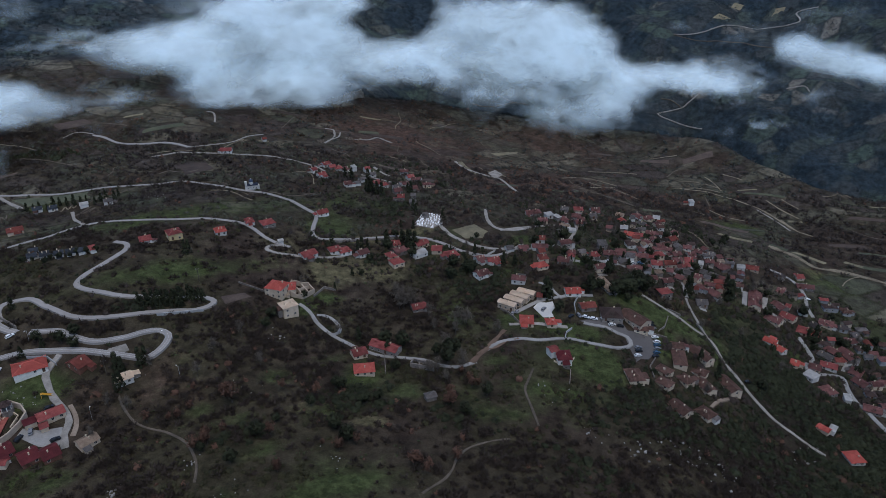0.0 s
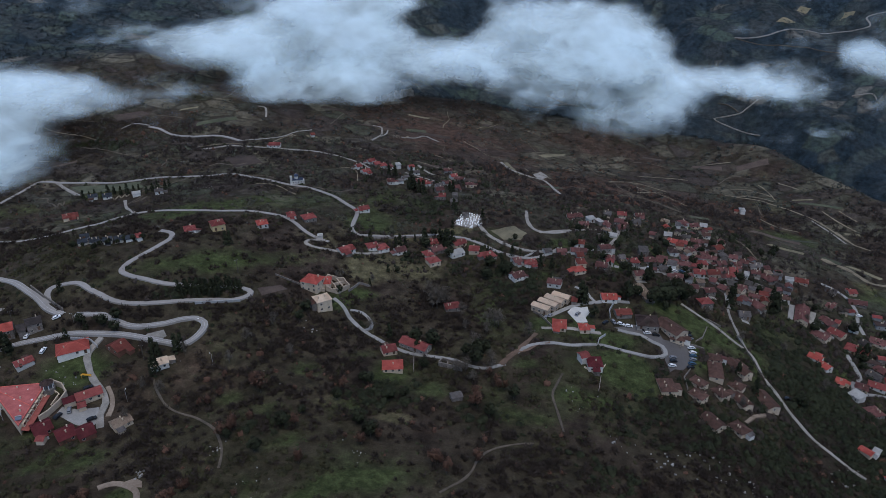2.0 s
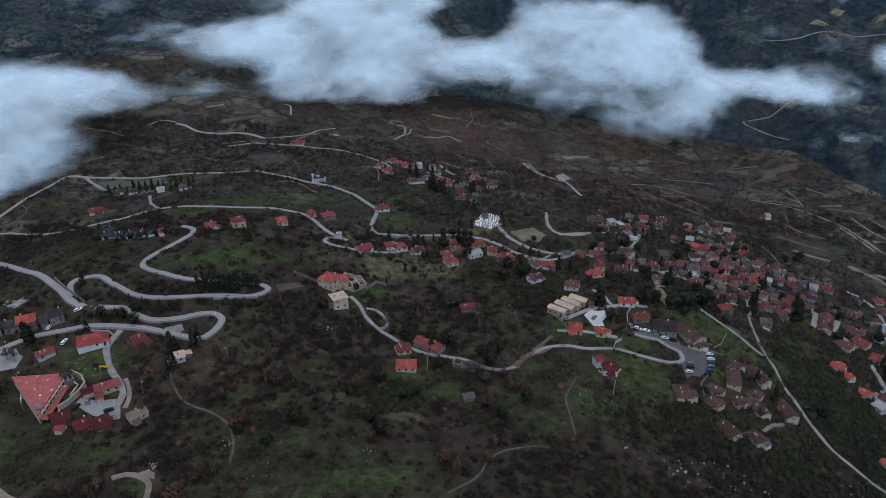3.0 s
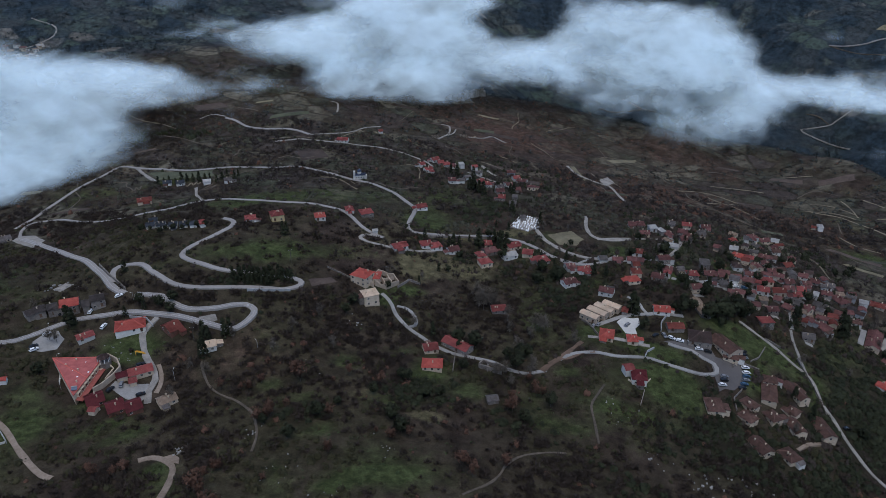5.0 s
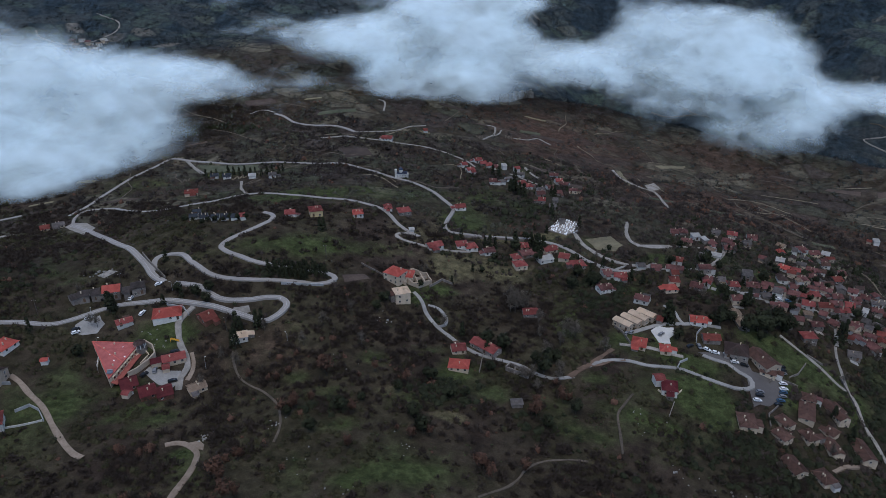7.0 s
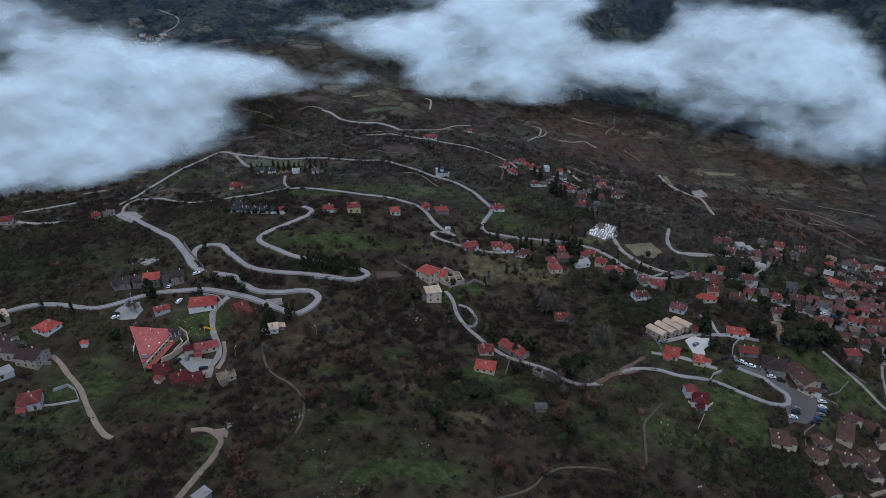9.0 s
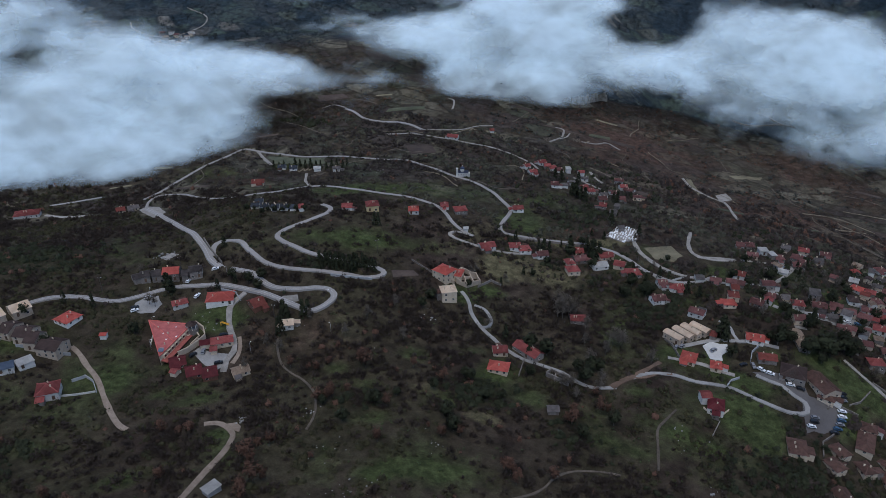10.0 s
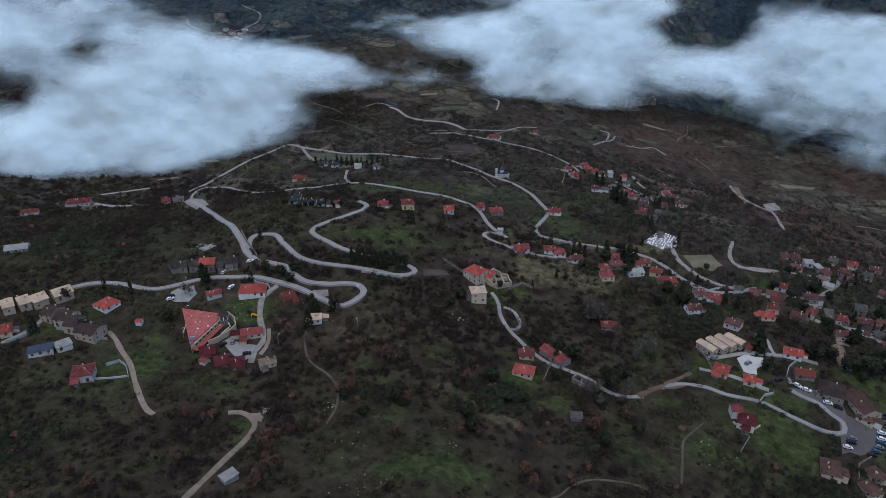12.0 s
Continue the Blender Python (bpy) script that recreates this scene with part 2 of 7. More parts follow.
    col = mixed(nt, 0.4, col, ramp(nt, n4, [(0.35, (0.3, 0.3, 0.3)), (0.62, (1.2, 1.2, 1.2))]), "MULTIPLY")
    n5 = noise_of(nt, 0.16, 4.0, 0.6)
    col = mixed(nt, 0.6, col, ramp(nt, n5, [(0.36, (0.45, 0.44, 0.43)), (0.64, (1.45, 1.45, 1.42))]), "MULTIPLY")
    nt.links.new(col, bsdf.inputs["Base Color"])
    bsdf.inputs["Roughness"].default_value = 0.95
    bsdf.inputs["Specular IOR Level"].default_value = 0.1
    b = nt.nodes.new("ShaderNodeBump")
    b.inputs["Strength"].default_value, b.inputs["Distance"].default_value = 0.8, 1.2
    nt.links.new(maths(nt, "ADD", n3, maths(nt, "MULTIPLY", n4, 0.5)), b.inputs["Height"])
    nt.links.new(b.outputs[0], bsdf.inputs["Normal"])
    return m


M["ground"] = ground_material()


def cloud_material():
    """White mist whose cover comes from the sheet's density and from billowing noise."""
    m = bpy.data.materials.new("cloud")
    m.use_nodes = True
    nt = m.node_tree
    nt.nodes.clear()
    out = nt.nodes.new("ShaderNodeOutputMaterial")
    den = nt.nodes.new("ShaderNodeAttribute")
    den.attribute_name = "mist_cover"
    n1, n2, n3 = noise_of(nt, 0.010, 4.0, 0.53), noise_of(nt, 0.034, 4.0, 0.53), noise_of(nt, 0.004, 2.0, 0.5)
    for wisp in (n1, n2):
        flatten = nt.nodes.new("ShaderNodeVectorMath")
        flatten.operation = "MULTIPLY"
        flatten.inputs[1].default_value = (1.0, 1.0, 1.9)
        nt.links.new(wisp.node.inputs["Vector"].links[0].from_socket, flatten.inputs[0])
        nt.links.new(flatten.outputs[0], wisp.node.inputs["Vector"])
        wisp.node.inputs["Distortion"].default_value = 0.35
    puff = maths(nt, "ADD", maths(nt, "MULTIPLY", n1, 4.2), maths(nt, "MULTIPLY_ADD", n2, 2.0, -3.1))
    puff = maths(nt, "ADD", puff, maths(nt, "MULTIPLY_ADD", n3, 1.6, -0.8))
    raw = maths(nt, "ADD", maths(nt, "MULTIPLY", den.outputs["Fac"], 1.3), puff)
    soft = nt.nodes.new("ShaderNodeMapRange")
    soft.interpolation_type = "SMOOTHSTEP"
    soft.inputs["From Min"].default_value, soft.inputs["From Max"].default_value = -0.05, 2.4
    soft.inputs["To Max"].default_value = 0.66
    nt.links.new(raw, soft.inputs["Value"])
    above = nt.nodes.new("ShaderNodeCombineXYZ")
    above.inputs[2].default_value = 1.0
    up = nt.nodes.new("ShaderNodeBump")
    up.inputs["Strength"].default_value, up.inputs["Distance"].default_value = 0.75, 34.0
    nt.links.new(noise_of(nt, 0.012, 2.5, 0.5), up.inputs["Height"])
    nt.links.new(above.outputs[0], up.inputs["Normal"])
    dif, tra, clear = (nt.nodes.new(k) for k in ("ShaderNodeBsdfDiffuse", "ShaderNodeBsdfTranslucent", "ShaderNodeBsdfTransparent"))
    for s in (dif, tra):
        s.inputs["Color"].default_value = (0.74, 0.905, 1.0, 1)
        nt.links.new(up.outputs[0], s.inputs["Normal"])
    both, cover = nt.nodes.new("ShaderNodeMixShader"), nt.nodes.new("ShaderNodeMixShader")
    both.inputs[0].default_value = 0.06
    nt.links.new(dif.outputs[0], both.inputs[1])
    nt.links.new(tra.outputs[0], both.inputs[2])
    nt.links.new(soft.outputs[0], cover.inputs[0])
    nt.links.new(clear.outputs[0], cover.inputs[1])
    nt.links.new(both.outputs[0], cover.inputs[2])
    nt.links.new(cover.outputs[0], out.inputs[0])
    return m


M["cloud"] = cloud_material()

# ---- the land ----
HILLS = [
    ([(-260, 60, 6.9), (0, 60, 20.5), (260, 60, -8.3), (-520, 540, -24.7), (-300, 540, -10.6), (-100, 540, 2.4), (80, 540, 15.8), (280, 540, -19.1), (500, 540, -44.0)], 150),
    ([(-330, 220, 16.9), (-230, 220, -12.6), (-150, 220, -7.4), (-60, 220, -1.4), (60, 220, -8.3), (140, 220, -17.3), (230, 220, -19.8), (380, 220, -6.1)], 75),
    ([(-420, 350, -13.1), (-270, 350, 1.0), (-170, 350, 28.7), (-70, 350, -16.3), (30, 350, -8.8), (120, 350, 14.9), (220, 350, -33.2), (340, 350, -22.3)], 85),
    ([(-620, 760, 19.8), (-360, 760, 16.0), (-120, 760, -8.5), (120, 760, -50.0), (360, 760, -22.3)], 190),
    ([(-800, 1000, 20.9), (-420, 1000, 20.6), (-60, 1000, -6.5), (300, 1000, -2.1), (640, 1000, 13.5)], 260),
    ([(-900, 1250, 8.4), (-450, 1250, 17.5), (0, 1250, 23.3), (450, 1250, 24.8), (900, 1250, 6.5)], 300),
]


def hill_z(x, y):
    """Height of the broad land at x, y (numbers or arrays)."""
    z = 7.5 + 0 * x
    for rows, s in HILLS:
        for hx, hy, hh in rows:
            z = z + hh * np.exp(-((x - hx) ** 2 + (y - hy) ** 2) / (2 * s * s))
    return z


# the rim where the near plateau breaks off into the valley: bearing in degrees, distance, depth of the drop
RIM_TURN = (-60, -26, -11, -9, -2, 3, 8, 13, 17, 20, 23, 26, 29, 33, 45, 60)
RIM_AT = (860, 860, 790, 810, 840, 836, 828, 846, 836, 818, 798, 774, 750, 764, 800, 820)
RIM_DROP = (10, 18, 26, 34, 70, 90, 105, 115, 120, 125, 130, 130, 130, 130, 130, 130)


def smooth(v, a, b):
    k = np.clip((v - a) / (b - a), 0, 1)
    return k * k * (3 - 2 * k)


def past_rim(x, y):
    """How far beyond the rim of the plateau a place lies, in metres, and how deep the valley drops there."""
    turn = np.degrees(np.arctan2(x, np.maximum(y, 1.0)))
    return np.hypot(x, y) - np.interp(turn, RIM_TURN, RIM_AT), np.interp(turn, RIM_TURN, RIM_DROP)


def ground_z(x, y):
    """Height of the ground: hills, the valley beyond the rim, the far mountainside, and small relief."""
    x, y = np.asarray(x, float), np.asarray(y, float)
    z = hill_z(x, y)
    r = np.hypot(x, y)
    beyond, drop = past_rim(x, y)
    far = np.clip((r - 960) / 700, 0, 1)
    z = z - drop * smooth(beyond, 4, 150) + (260 + 0.75 * drop) * far ** 1.25 + 0.10 * np.clip(r - 1660, 0, 1400)
    rough = np.clip((r - 560) / 500, 0, 1) * np.clip((x + 250) / 300 + (r - 900) / 200, 0, 1)
    z = z + rough * (9 * np.sin(x / 47 + 1.3 * np.sin(y / 90)) + 6 * np.sin(x / 21 + y / 33 + 2) + 4 * np.sin(y / 19 - x / 40))
    z = z + 0.7 * np.sin(x / 11.0 + 2 * np.sin(y / 31)) * np.sin(y / 13.0 + 1.7 * np.sin(x / 27)) + 0.9 * np.sin(x / 29 + y / 23)
    return z


# soft patches of land cover: x, y, half sizes across and along, the way it lies, strength
COVER = {"green": [], "dry": [], "rust": [], "wood": []}
COVER["green"] += [(-186, 259, 14, 12, 135, 1.00), (-259, 205, 17, 10, 149, 0.90), (-212, 193, 11, 19, 147, 0.70), (-201, 203, 16, 19, 144, 0.70), (-201, 178, 20, 18, 148, 0.55), (-213, 218, 11, 20, 143, 0.60), (-227, 163, 18, 23, 153, 0.40), (-121, 179, 9, 17, 138, 0.50), (-42, 206, 21, 20, 118, 0.60), (-81, 193, 9, 22, 128, 0.40), (15, 271, 23, 21, 99, 0.35), (52, 269, 34, 16, 91, 0.45), (80, 307, 17, 17, 85, 0.95), (70, 334, 22, 6, 88, 0.90), (40, 341, 15, 13, 93, 0.70), (-80, 342, 10, 8, 113, 1.00)]
COVER["green"] += [(-68, 356, 9, 7, 110, 0.90), (11, 355, 19, 37, 98, 0.50), (-39, 291, 12, 9, 109, 0.80), (-150, 355, 48, 13, 122, 0.75), (-141, 481, 55, 28, 113, 0.60), (-202, 442, 52, 20, 121, 0.70), (-281, 449, 31, 29, 128, 0.50), (-80, 460, 17, 25, 107, 0.90), (-77, 505, 36, 22, 105, 0.60), (-74, 594, 16, 18, 103, 0.90), (-16, 431, 21, 17, 100, 0.50), (14, 454, 15, 16, 96, 0.50), (-284, 300, 34, 46, 140, 0.35), (-316, 262, 34, 35, 147, 0.30), (-365, 463, 32, 35, 133, 0.50), (-298, 504, 43, 11, 126, 0.60)]
COVER["green"] += [(-253, 507, 15, 8, 122, 0.80), (76, 308, 17, 18, 76, 0.95), (74, 333, 16, 8, 77, 0.90), (130, 361, 29, 13, 70, 1.00), (157, 342, 7, 18, 65, 0.80), (287, 440, 32, 48, 57, 0.85), (287, 401, 19, 35, 54, 0.70), (254, 551, 20, 24, 65, 0.90), (190, 396, 25, 33, 64, 0.50), (216, 373, 16, 8, 60, 0.80), (126, 334, 4, 15, 69, 1.00), (59, 347, 7, 11, 80, 0.80), (94, 427, 9, 15, 78, 0.90), (55, 442, 8, 8, 83, 0.90), (151, 517, 14, 16, 74, 0.90), (64, 305, 39, 27, 78, 0.45)]
COVER["green"] += [(-36, 207, 24, 10, 100, 0.60), (-40, 280, 16, 7, 98, 0.50), (43, 280, 23, 16, 81, 0.40), (-118, 282, 16, 17, 113, 0.25), (129, 344, 18, 11, 70, 0.30), (-194, 151, 10, 19, 150, 0.40), (-181, 221, 11, 7, 137, 0.70), (-169, 206, 15, 5, 138, 0.70), (-155, 205, 12, 5, 136, 0.70), (-130, 188, 6, 5, 135, 0.80), (-142, 149, 12, 7, 144, 0.60), (-82, 197, 4, 9, 124, 0.70), (-42, 203, 20, 7, 115, 1.00), (-53, 194, 11, 6, 119, 0.90), (-50, 254, 13, 8, 111, 0.70), (-81, 278, 11, 8, 116, 0.60)]
COVER["green"] += [(-41, 282, 12, 4, 108, 0.90), (-107, 250, 8, 5, 123, 0.60), (29, 303, 8, 5, 93, 0.80), (59, 280, 25, 9, 87, 0.70), (34, 283, 13, 7, 92, 0.60), (25, 262, 15, 8, 95, 0.60), (79, 311, 18, 8, 84, 1.00), (128, 331, 4, 9, 76, 0.90), (135, 364, 11, 6, 76, 0.90), (70, 338, 9, 4, 86, 0.90), (-93, 243, 10, 6, 121, 0.50), (-18, 278, 11, 9, 104, 0.60), (-77, 224, 15, 6, 120, 0.50), (-57, 298, 12, 6, 110, 0.50), (92, 420, 8, 6, 81, 1.00), (173, 531, 14, 14, 75, 1.00)]
COVER["green"] += [(88, 415, 12, 9, 80, 0.9), (118, 455, 12, 9, 80, 0.8), (92, 470, 12, 10, 80, 0.8), (112, 500, 14, 9, 80, 0.7), (160, 533, 10, 10, 76, 1.00), (57, 446, 5, 6, 86, 0.90), (120, 372, 11, 6, 76, 1.00), (40, 397, 7, 5, 89, 0.80), (87, 362, 4, 3, 81, 1.00), (143, 423, 7, 4, 75, 0.90)]
COVER["dry"] += [(-54, 437, 14, 6, 105, 1.0), (-22, 452, 20, 5, 112, 1.0), (-72, 431, 10, 5, 100, 0.9), (297, 470, 30, 8, 40, 0.8), (-90, 420, 33, 16, 110, 0.50), (-68, 384, 19, 18, 109, 0.80), (-111, 378, 22, 9, 115, 0.40), (-51, 393, 32, 16, 97, 0.70), (310, 668, 68, 52, 65, 0.40), (385, 670, 54, 43, 60, 0.35), (252, 721, 46, 49, 71, 0.30), (263, 644, 23, 20, 68, 0.50), (-33, 248, 9, 4, 109, 0.70), (-81, 195, 6, 6, 125, 0.50), (-59, 257, 11, 5, 113, 0.50), (62, 278, 14, 4, 87, 0.50)]
COVER["rust"] += [(19, 636, 80, 90, 88, 0.60), (-51, 732, 82, 91, 94, 0.70), (92, 613, 85, 82, 81, 0.60), (170, 631, 80, 46, 75, 0.70), (-100, 747, 69, 36, 98, 0.50), (88, 782, 83, 62, 84, 0.50), (166, 749, 65, 42, 77, 0.30), (32, 654, 111, 91, 92, 0.50), (87, 642, 79, 41, 87, 0.70), (-143, 262, 35, 26, 129, 0.40), (-116, 259, 38, 18, 114, 0.30)]
COVER["wood"] += [(-374, 583, 13, 46, 12, 1.0), (196, 321, 37, 35, 59, 0.70), (145, 253, 74, 27, 60, 0.70), (53, 232, 54, 22, 77, 0.40), (-276, 199, 11, 20, 151, 0.30), (-154, 323, 23, 5, 125, 0.90), (-52, 490, 25, 26, 96, 0.80), (23, 386, 21, 33, 87, 0.50), (200, 294, 60, 29, 56, 0.80), (127, 265, 57, 26, 64, 0.60), (85, 267, 29, 20, 72, 0.50), (196, 363, 46, 44, 62, 0.50), (-39, 269, 25, 18, 111, 0.50), (13, 257, 25, 20, 100, 0.50), (-85, 234, 23, 16, 123, 0.40), (-318, 284, 59, 48, 144, 0.50), (-194, 140, 27, 28, 154, 0.40)]


def cover(key, x, y):
    best = np.zeros_like(x)
    for cx, cy, ra, rb, turn, s in COVER[key]:
        c, n = math.cos(radians(turn)), math.sin(radians(turn))
        along, across = (x - cx) * c + (y - cy) * n, -(x - cx) * n + (y - cy) * c
        best = np.maximum(best, s * np.exp(-0.7 * ((across / max(ra, 4)) ** 2 + (along / max(rb, 4)) ** 2)))
    return best


def mesh_from(name, co, faces, material, smooth=False):
    me = bpy.data.meshes.new(name)
    me.from_pydata(co, [], faces)
    me.materials.append(material)
    if smooth:
        me.polygons.foreach_set("use_smooth", [True] * len(me.polygons))
    me.update()
    return me


def grid_faces(nx, ny):
    i = np.arange(nx * (ny - 1)).reshape(ny - 1, nx)[:, :-1].ravel()
    return np.stack([i, i + 1, i + nx + 1, i + nx], 1)


def quads(name, co, faces, material, smooth=True):
    """A mesh of many quads or triangles, from arrays."""
    co, faces = np.asarray(co, np.float32), np.asarray(faces, np.int32)
    k = faces.shape[1]
    me = bpy.data.meshes.new(name)
    me.vertices.add(len(co))
    me.vertices.foreach_set("co", co.ravel())
    me.loops.add(faces.size)
    me.loops.foreach_set("vertex_index", faces.ravel())
    me.polygons.add(len(faces))
    me.polygons.foreach_set("loop_start", np.arange(0, faces.size, k, dtype=np.int32))
    me.polygons.foreach_set("use_smooth", np.full(len(faces), smooth))
    me.materials.append(material)
    me.update(calc_edges=True)
    return me


def steps(a, b, start, end, fine, growth):
    """Grid lines: fine between a and b, coarser outwards to start and end."""
    inner = list(np.arange(a, b + fine, fine))
    left, right = [], []
    v, d = a, fine
    while v > start:
        d *= growth
        v -= d
        left.append(v)
    v, d = inner[-1], fine
    while v < end:
        d *= growth
        v += d
        right.append(v)
    return np.array(left[::-1] + inner + right)


gx, gy = steps(-420, 440, -4200, 4200, 4.0, 1.045), steps(110, 860, -1200, 4600, 4.0, 1.03)
X, Y = (v.ravel() for v in np.meshgrid(gx, gy))
ground = new("ground", quads("ground", np.stack([X, Y, ground_z(X, Y)], 1), grid_faces(len(gx), len(gy)), M["ground"]))
for key in COVER:
    ground.data.attributes.new(key, "FLOAT", "POINT").data.foreach_set("value", cover(key, X, Y).astype(np.float32))
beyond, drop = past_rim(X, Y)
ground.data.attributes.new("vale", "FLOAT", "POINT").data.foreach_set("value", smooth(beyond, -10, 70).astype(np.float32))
ground.data.attributes.new("farm", "FLOAT", "POINT").data.foreach_set("value", (smooth(np.hypot(X, Y), 430, 560) * np.clip(1.15 - cover("rust", X, Y), 0, 1)).astype(np.float32))
tagged(ground, "dark winter hillside of scrub, rough grass and bracken", "hillside", kind="structure")

M["slab"] = surface("pale_slab", (0.40, 0.385, 0.36), (0.55, 0.53, 0.50), 0.12, 0.85, 1.2, 0.15, 0.1)
M["plough"] = surface("ploughed", (0.045, 0.032, 0.026), (0.085, 0.062, 0.050), 0.1, 0.95, 0.8, 0.4, 0.25)
M["grass"] = surface("pasture", (0.040, 0.045, 0.028), (0.085, 0.088, 0.054), 0.1, 0.95, 0.8, 0.4, 0.25)

# occupied ground, one cell a metre, kept clear of scrub
TAKEN_X, TAKEN_Y = -620, 80
TAKEN = np.zeros((900, 1100), bool)


CLOSE = np.zeros((900, 1100), bool)  # house footprints and lanes alone


def take(x, y, r):
    i, j, k = int(y - TAKEN_Y), int(x - TAKEN_X), int(math.ceil(r))
    TAKEN[max(i - k, 0):max(i + k + 1, 0), max(j - k, 0):max(j + k + 1, 0)] = True


def free(x, y):
    i, j = (y - TAKEN_Y).astype(int), (x - TAKEN_X).astype(int)
    inside = (i >= 0) & (i < TAKEN.shape[0]) & (j >= 0) & (j < TAKEN.shape[1])
    return ~(inside & TAKEN[np.clip(i, 0, TAKEN.shape[0] - 1), np.clip(j, 0, TAKEN.shape[1] - 1)])


def part(name, me, parent, m=None, label=""):
    ob = new(name, me)
    ob.parent = parent
    if m is not None:
        ob.matrix_basis = m
    if label:
        ob["label"] = label
    return ob


def smooth_line(points, step=2.5):
    """A Catmull-Rom line through the points, at even steps."""
    p = [Vector(v) for v in points]
    p = [2 * p[0] - p[1]] + p + [2 * p[-1] - p[-2]]
    out = []
    for a, b, c, d in zip(p, p[1:], p[2:], p[3:]):
        n = max(2, int((c - b).length / step))
        for k in range(n):
            t = k / n
            out.append(0.5 * (2 * b + (c - a) * t + (2 * a - 5 * b + 4 * c - d) * t * t + (3 * b - a - 3 * c + d) * t ** 3))
    out.append(p[-2])
    return out


def ribbon(name, line, width, material, lift=0.28, wobble=0.0, shift=0.0, edge=0.2, bed=None):
    """A band laid over the ground along a line, with sloping shoulders."""
    co, n = [], len(line)
    for k, p in enumerate(line):
        d = line[min(k + 1, n - 1)] - line[max(k - 1, 0)]
        d = d.normalized() if d.length else Vector((1, 0))
        s = Vector((-d.y, d.x))
        c = p + s * shift
        w = width / 2 * (1 + wobble * (noise.noise(Vector((p.x / 9, p.y / 9, 3))) + 0.5 * noise.noise(Vector((p.x / 3, p.y / 3, 8)))))
        a, b = c + s * w, c - s * w
        h = (bed or 2 * w) / 2
        z = max(float(ground_z(q.x, q.y)) for q in (p + s * h, p, p - s * h)) + lift
        for q, dz in ((a + s * edge, -1.2), (a, 0), (b, 0), (b - s * edge, -1.2)):
            co.append((q.x, q.y, z + dz))
        take(c.x, c.y, width / 2 + 0.6)
        if 0 <= c.y - TAKEN_Y < 899 and 0 <= c.x - TAKEN_X < 1099:
            CLOSE[int(c.y - TAKEN_Y) - 1:int(c.y - TAKEN_Y) + 2, int(c.x - TAKEN_X) - 1:int(c.x - TAKEN_X) + 2] = True
    faces = [(4 * k + i + 1, 4 * k + i, 4 * k + 4 + i, 4 * k + 5 + i) for k in range(n - 1) for i in range(3)]
    return mesh_from(name, co, faces, material)


ROADSIDE = []
ROAD_LABEL = {"asphalt": "pale worn asphalt road winding over the hillside", "concrete": "narrow pale concrete village lane", "gravel": "pale gravel track",
              "dirt": "beige dirt track with soft edges", "path": "narrow overgrown earth footpath", "dry": "strip of pale dry grass and bare earth", "earth": "raw brown earth of a landslip"}


def road(name, kind, width, points):
    line = smooth_line(points)
    rough = {"asphalt": 0.03, "concrete": 0.12, "gravel": 0.35, "dirt": 0.25, "path": 0.5, "dry": 0.7, "earth": 0.7}[kind]
    ob = new("road" if kind in ("asphalt", "concrete") else "track", ribbon("road", line, width, M[kind], wobble=rough))
    tagged(ob, ROAD_LABEL[kind], "road", kind="structure")
    if name in ("main", "main_upper", "switch1", "upper", "upperw", "ridge", "stonerd", "lowerrd", "eastrd", "loop", "leftrd", "clus1", "clus2", "vilrd", "farroad2"):
        ROADSIDE.append(line)
    if name in ("main", "main_upper"):
        for s, w in ((0.0, 0.14), (width / 2 - 0.25, 0.09), (0.25 - width / 2, 0.09)):
            part("marking", ribbon("marking", line, w, M["paint"], lift=0.33, shift=s, edge=0.0, bed=width), ob, label="white painted road line")
    return ob


def patch(name, kind, corners):
    """A flat piece of yard or field laid on the ground, with an uneven edge."""
    line = []
    for a, b in zip(corners, corners[1:] + corners[:1]):
        a, b = Vector(a), Vector(b)
        n = max(1, int((b - a).length / 3))
        line += [a.lerp(b, i / n) for i in range(n)]
    cx, cy = sum(p.x for p in line) / len(line), sum(p.y for p in line) / len(line)
    co, rings = [], 9
    for r in range(rings + 1):
        for p in line:
            k = r / rings * (1 + 0.10 * noise.noise(Vector((p.x / 6, p.y / 6, 1))))
            x, y = cx + (p.x - cx) * k, cy + (p.y - cy) * k
            co.append((x, y, float(ground_z(x, y)) + (0.22 if r < rings else -0.6)))
            take(x, y, 1.5)
            if 1 <= y - TAKEN_Y < 899 and 1 <= x - TAKEN_X < 1099:
                CLOSE[int(y - TAKEN_Y) - 1:int(y - TAKEN_Y) + 2, int(x - TAKEN_X) - 1:int(x - TAKEN_X) + 2] = True
    n = len(line)
    faces = [(r * n + k, r * n + (k + 1) % n, (r + 1) * n + (k + 1) % n, (r + 1) * n + k) for r in range(rings) for k in range(n)]
    label = {"asphalt_dark": "dark asphalt car park", "concrete": "pale concrete yard", "slab": "near-white concrete parking yard", "gravel": "bare gravel clearing", "dirt": "bare brown earth", "earth": "raw brown earth of a landslip", "plough": "dark ploughed strip of field", "grass": "pale green pasture strip",
             "dryfield": "pale dry stubble field"}[kind]
    ob = new({"asphalt_dark": "car_park", "concrete": "yard", "slab": "yard"}.get(kind, "field"), mesh_from("patch", co, faces, M[kind]))
    return tagged(ob, label, "ground", kind="structure")


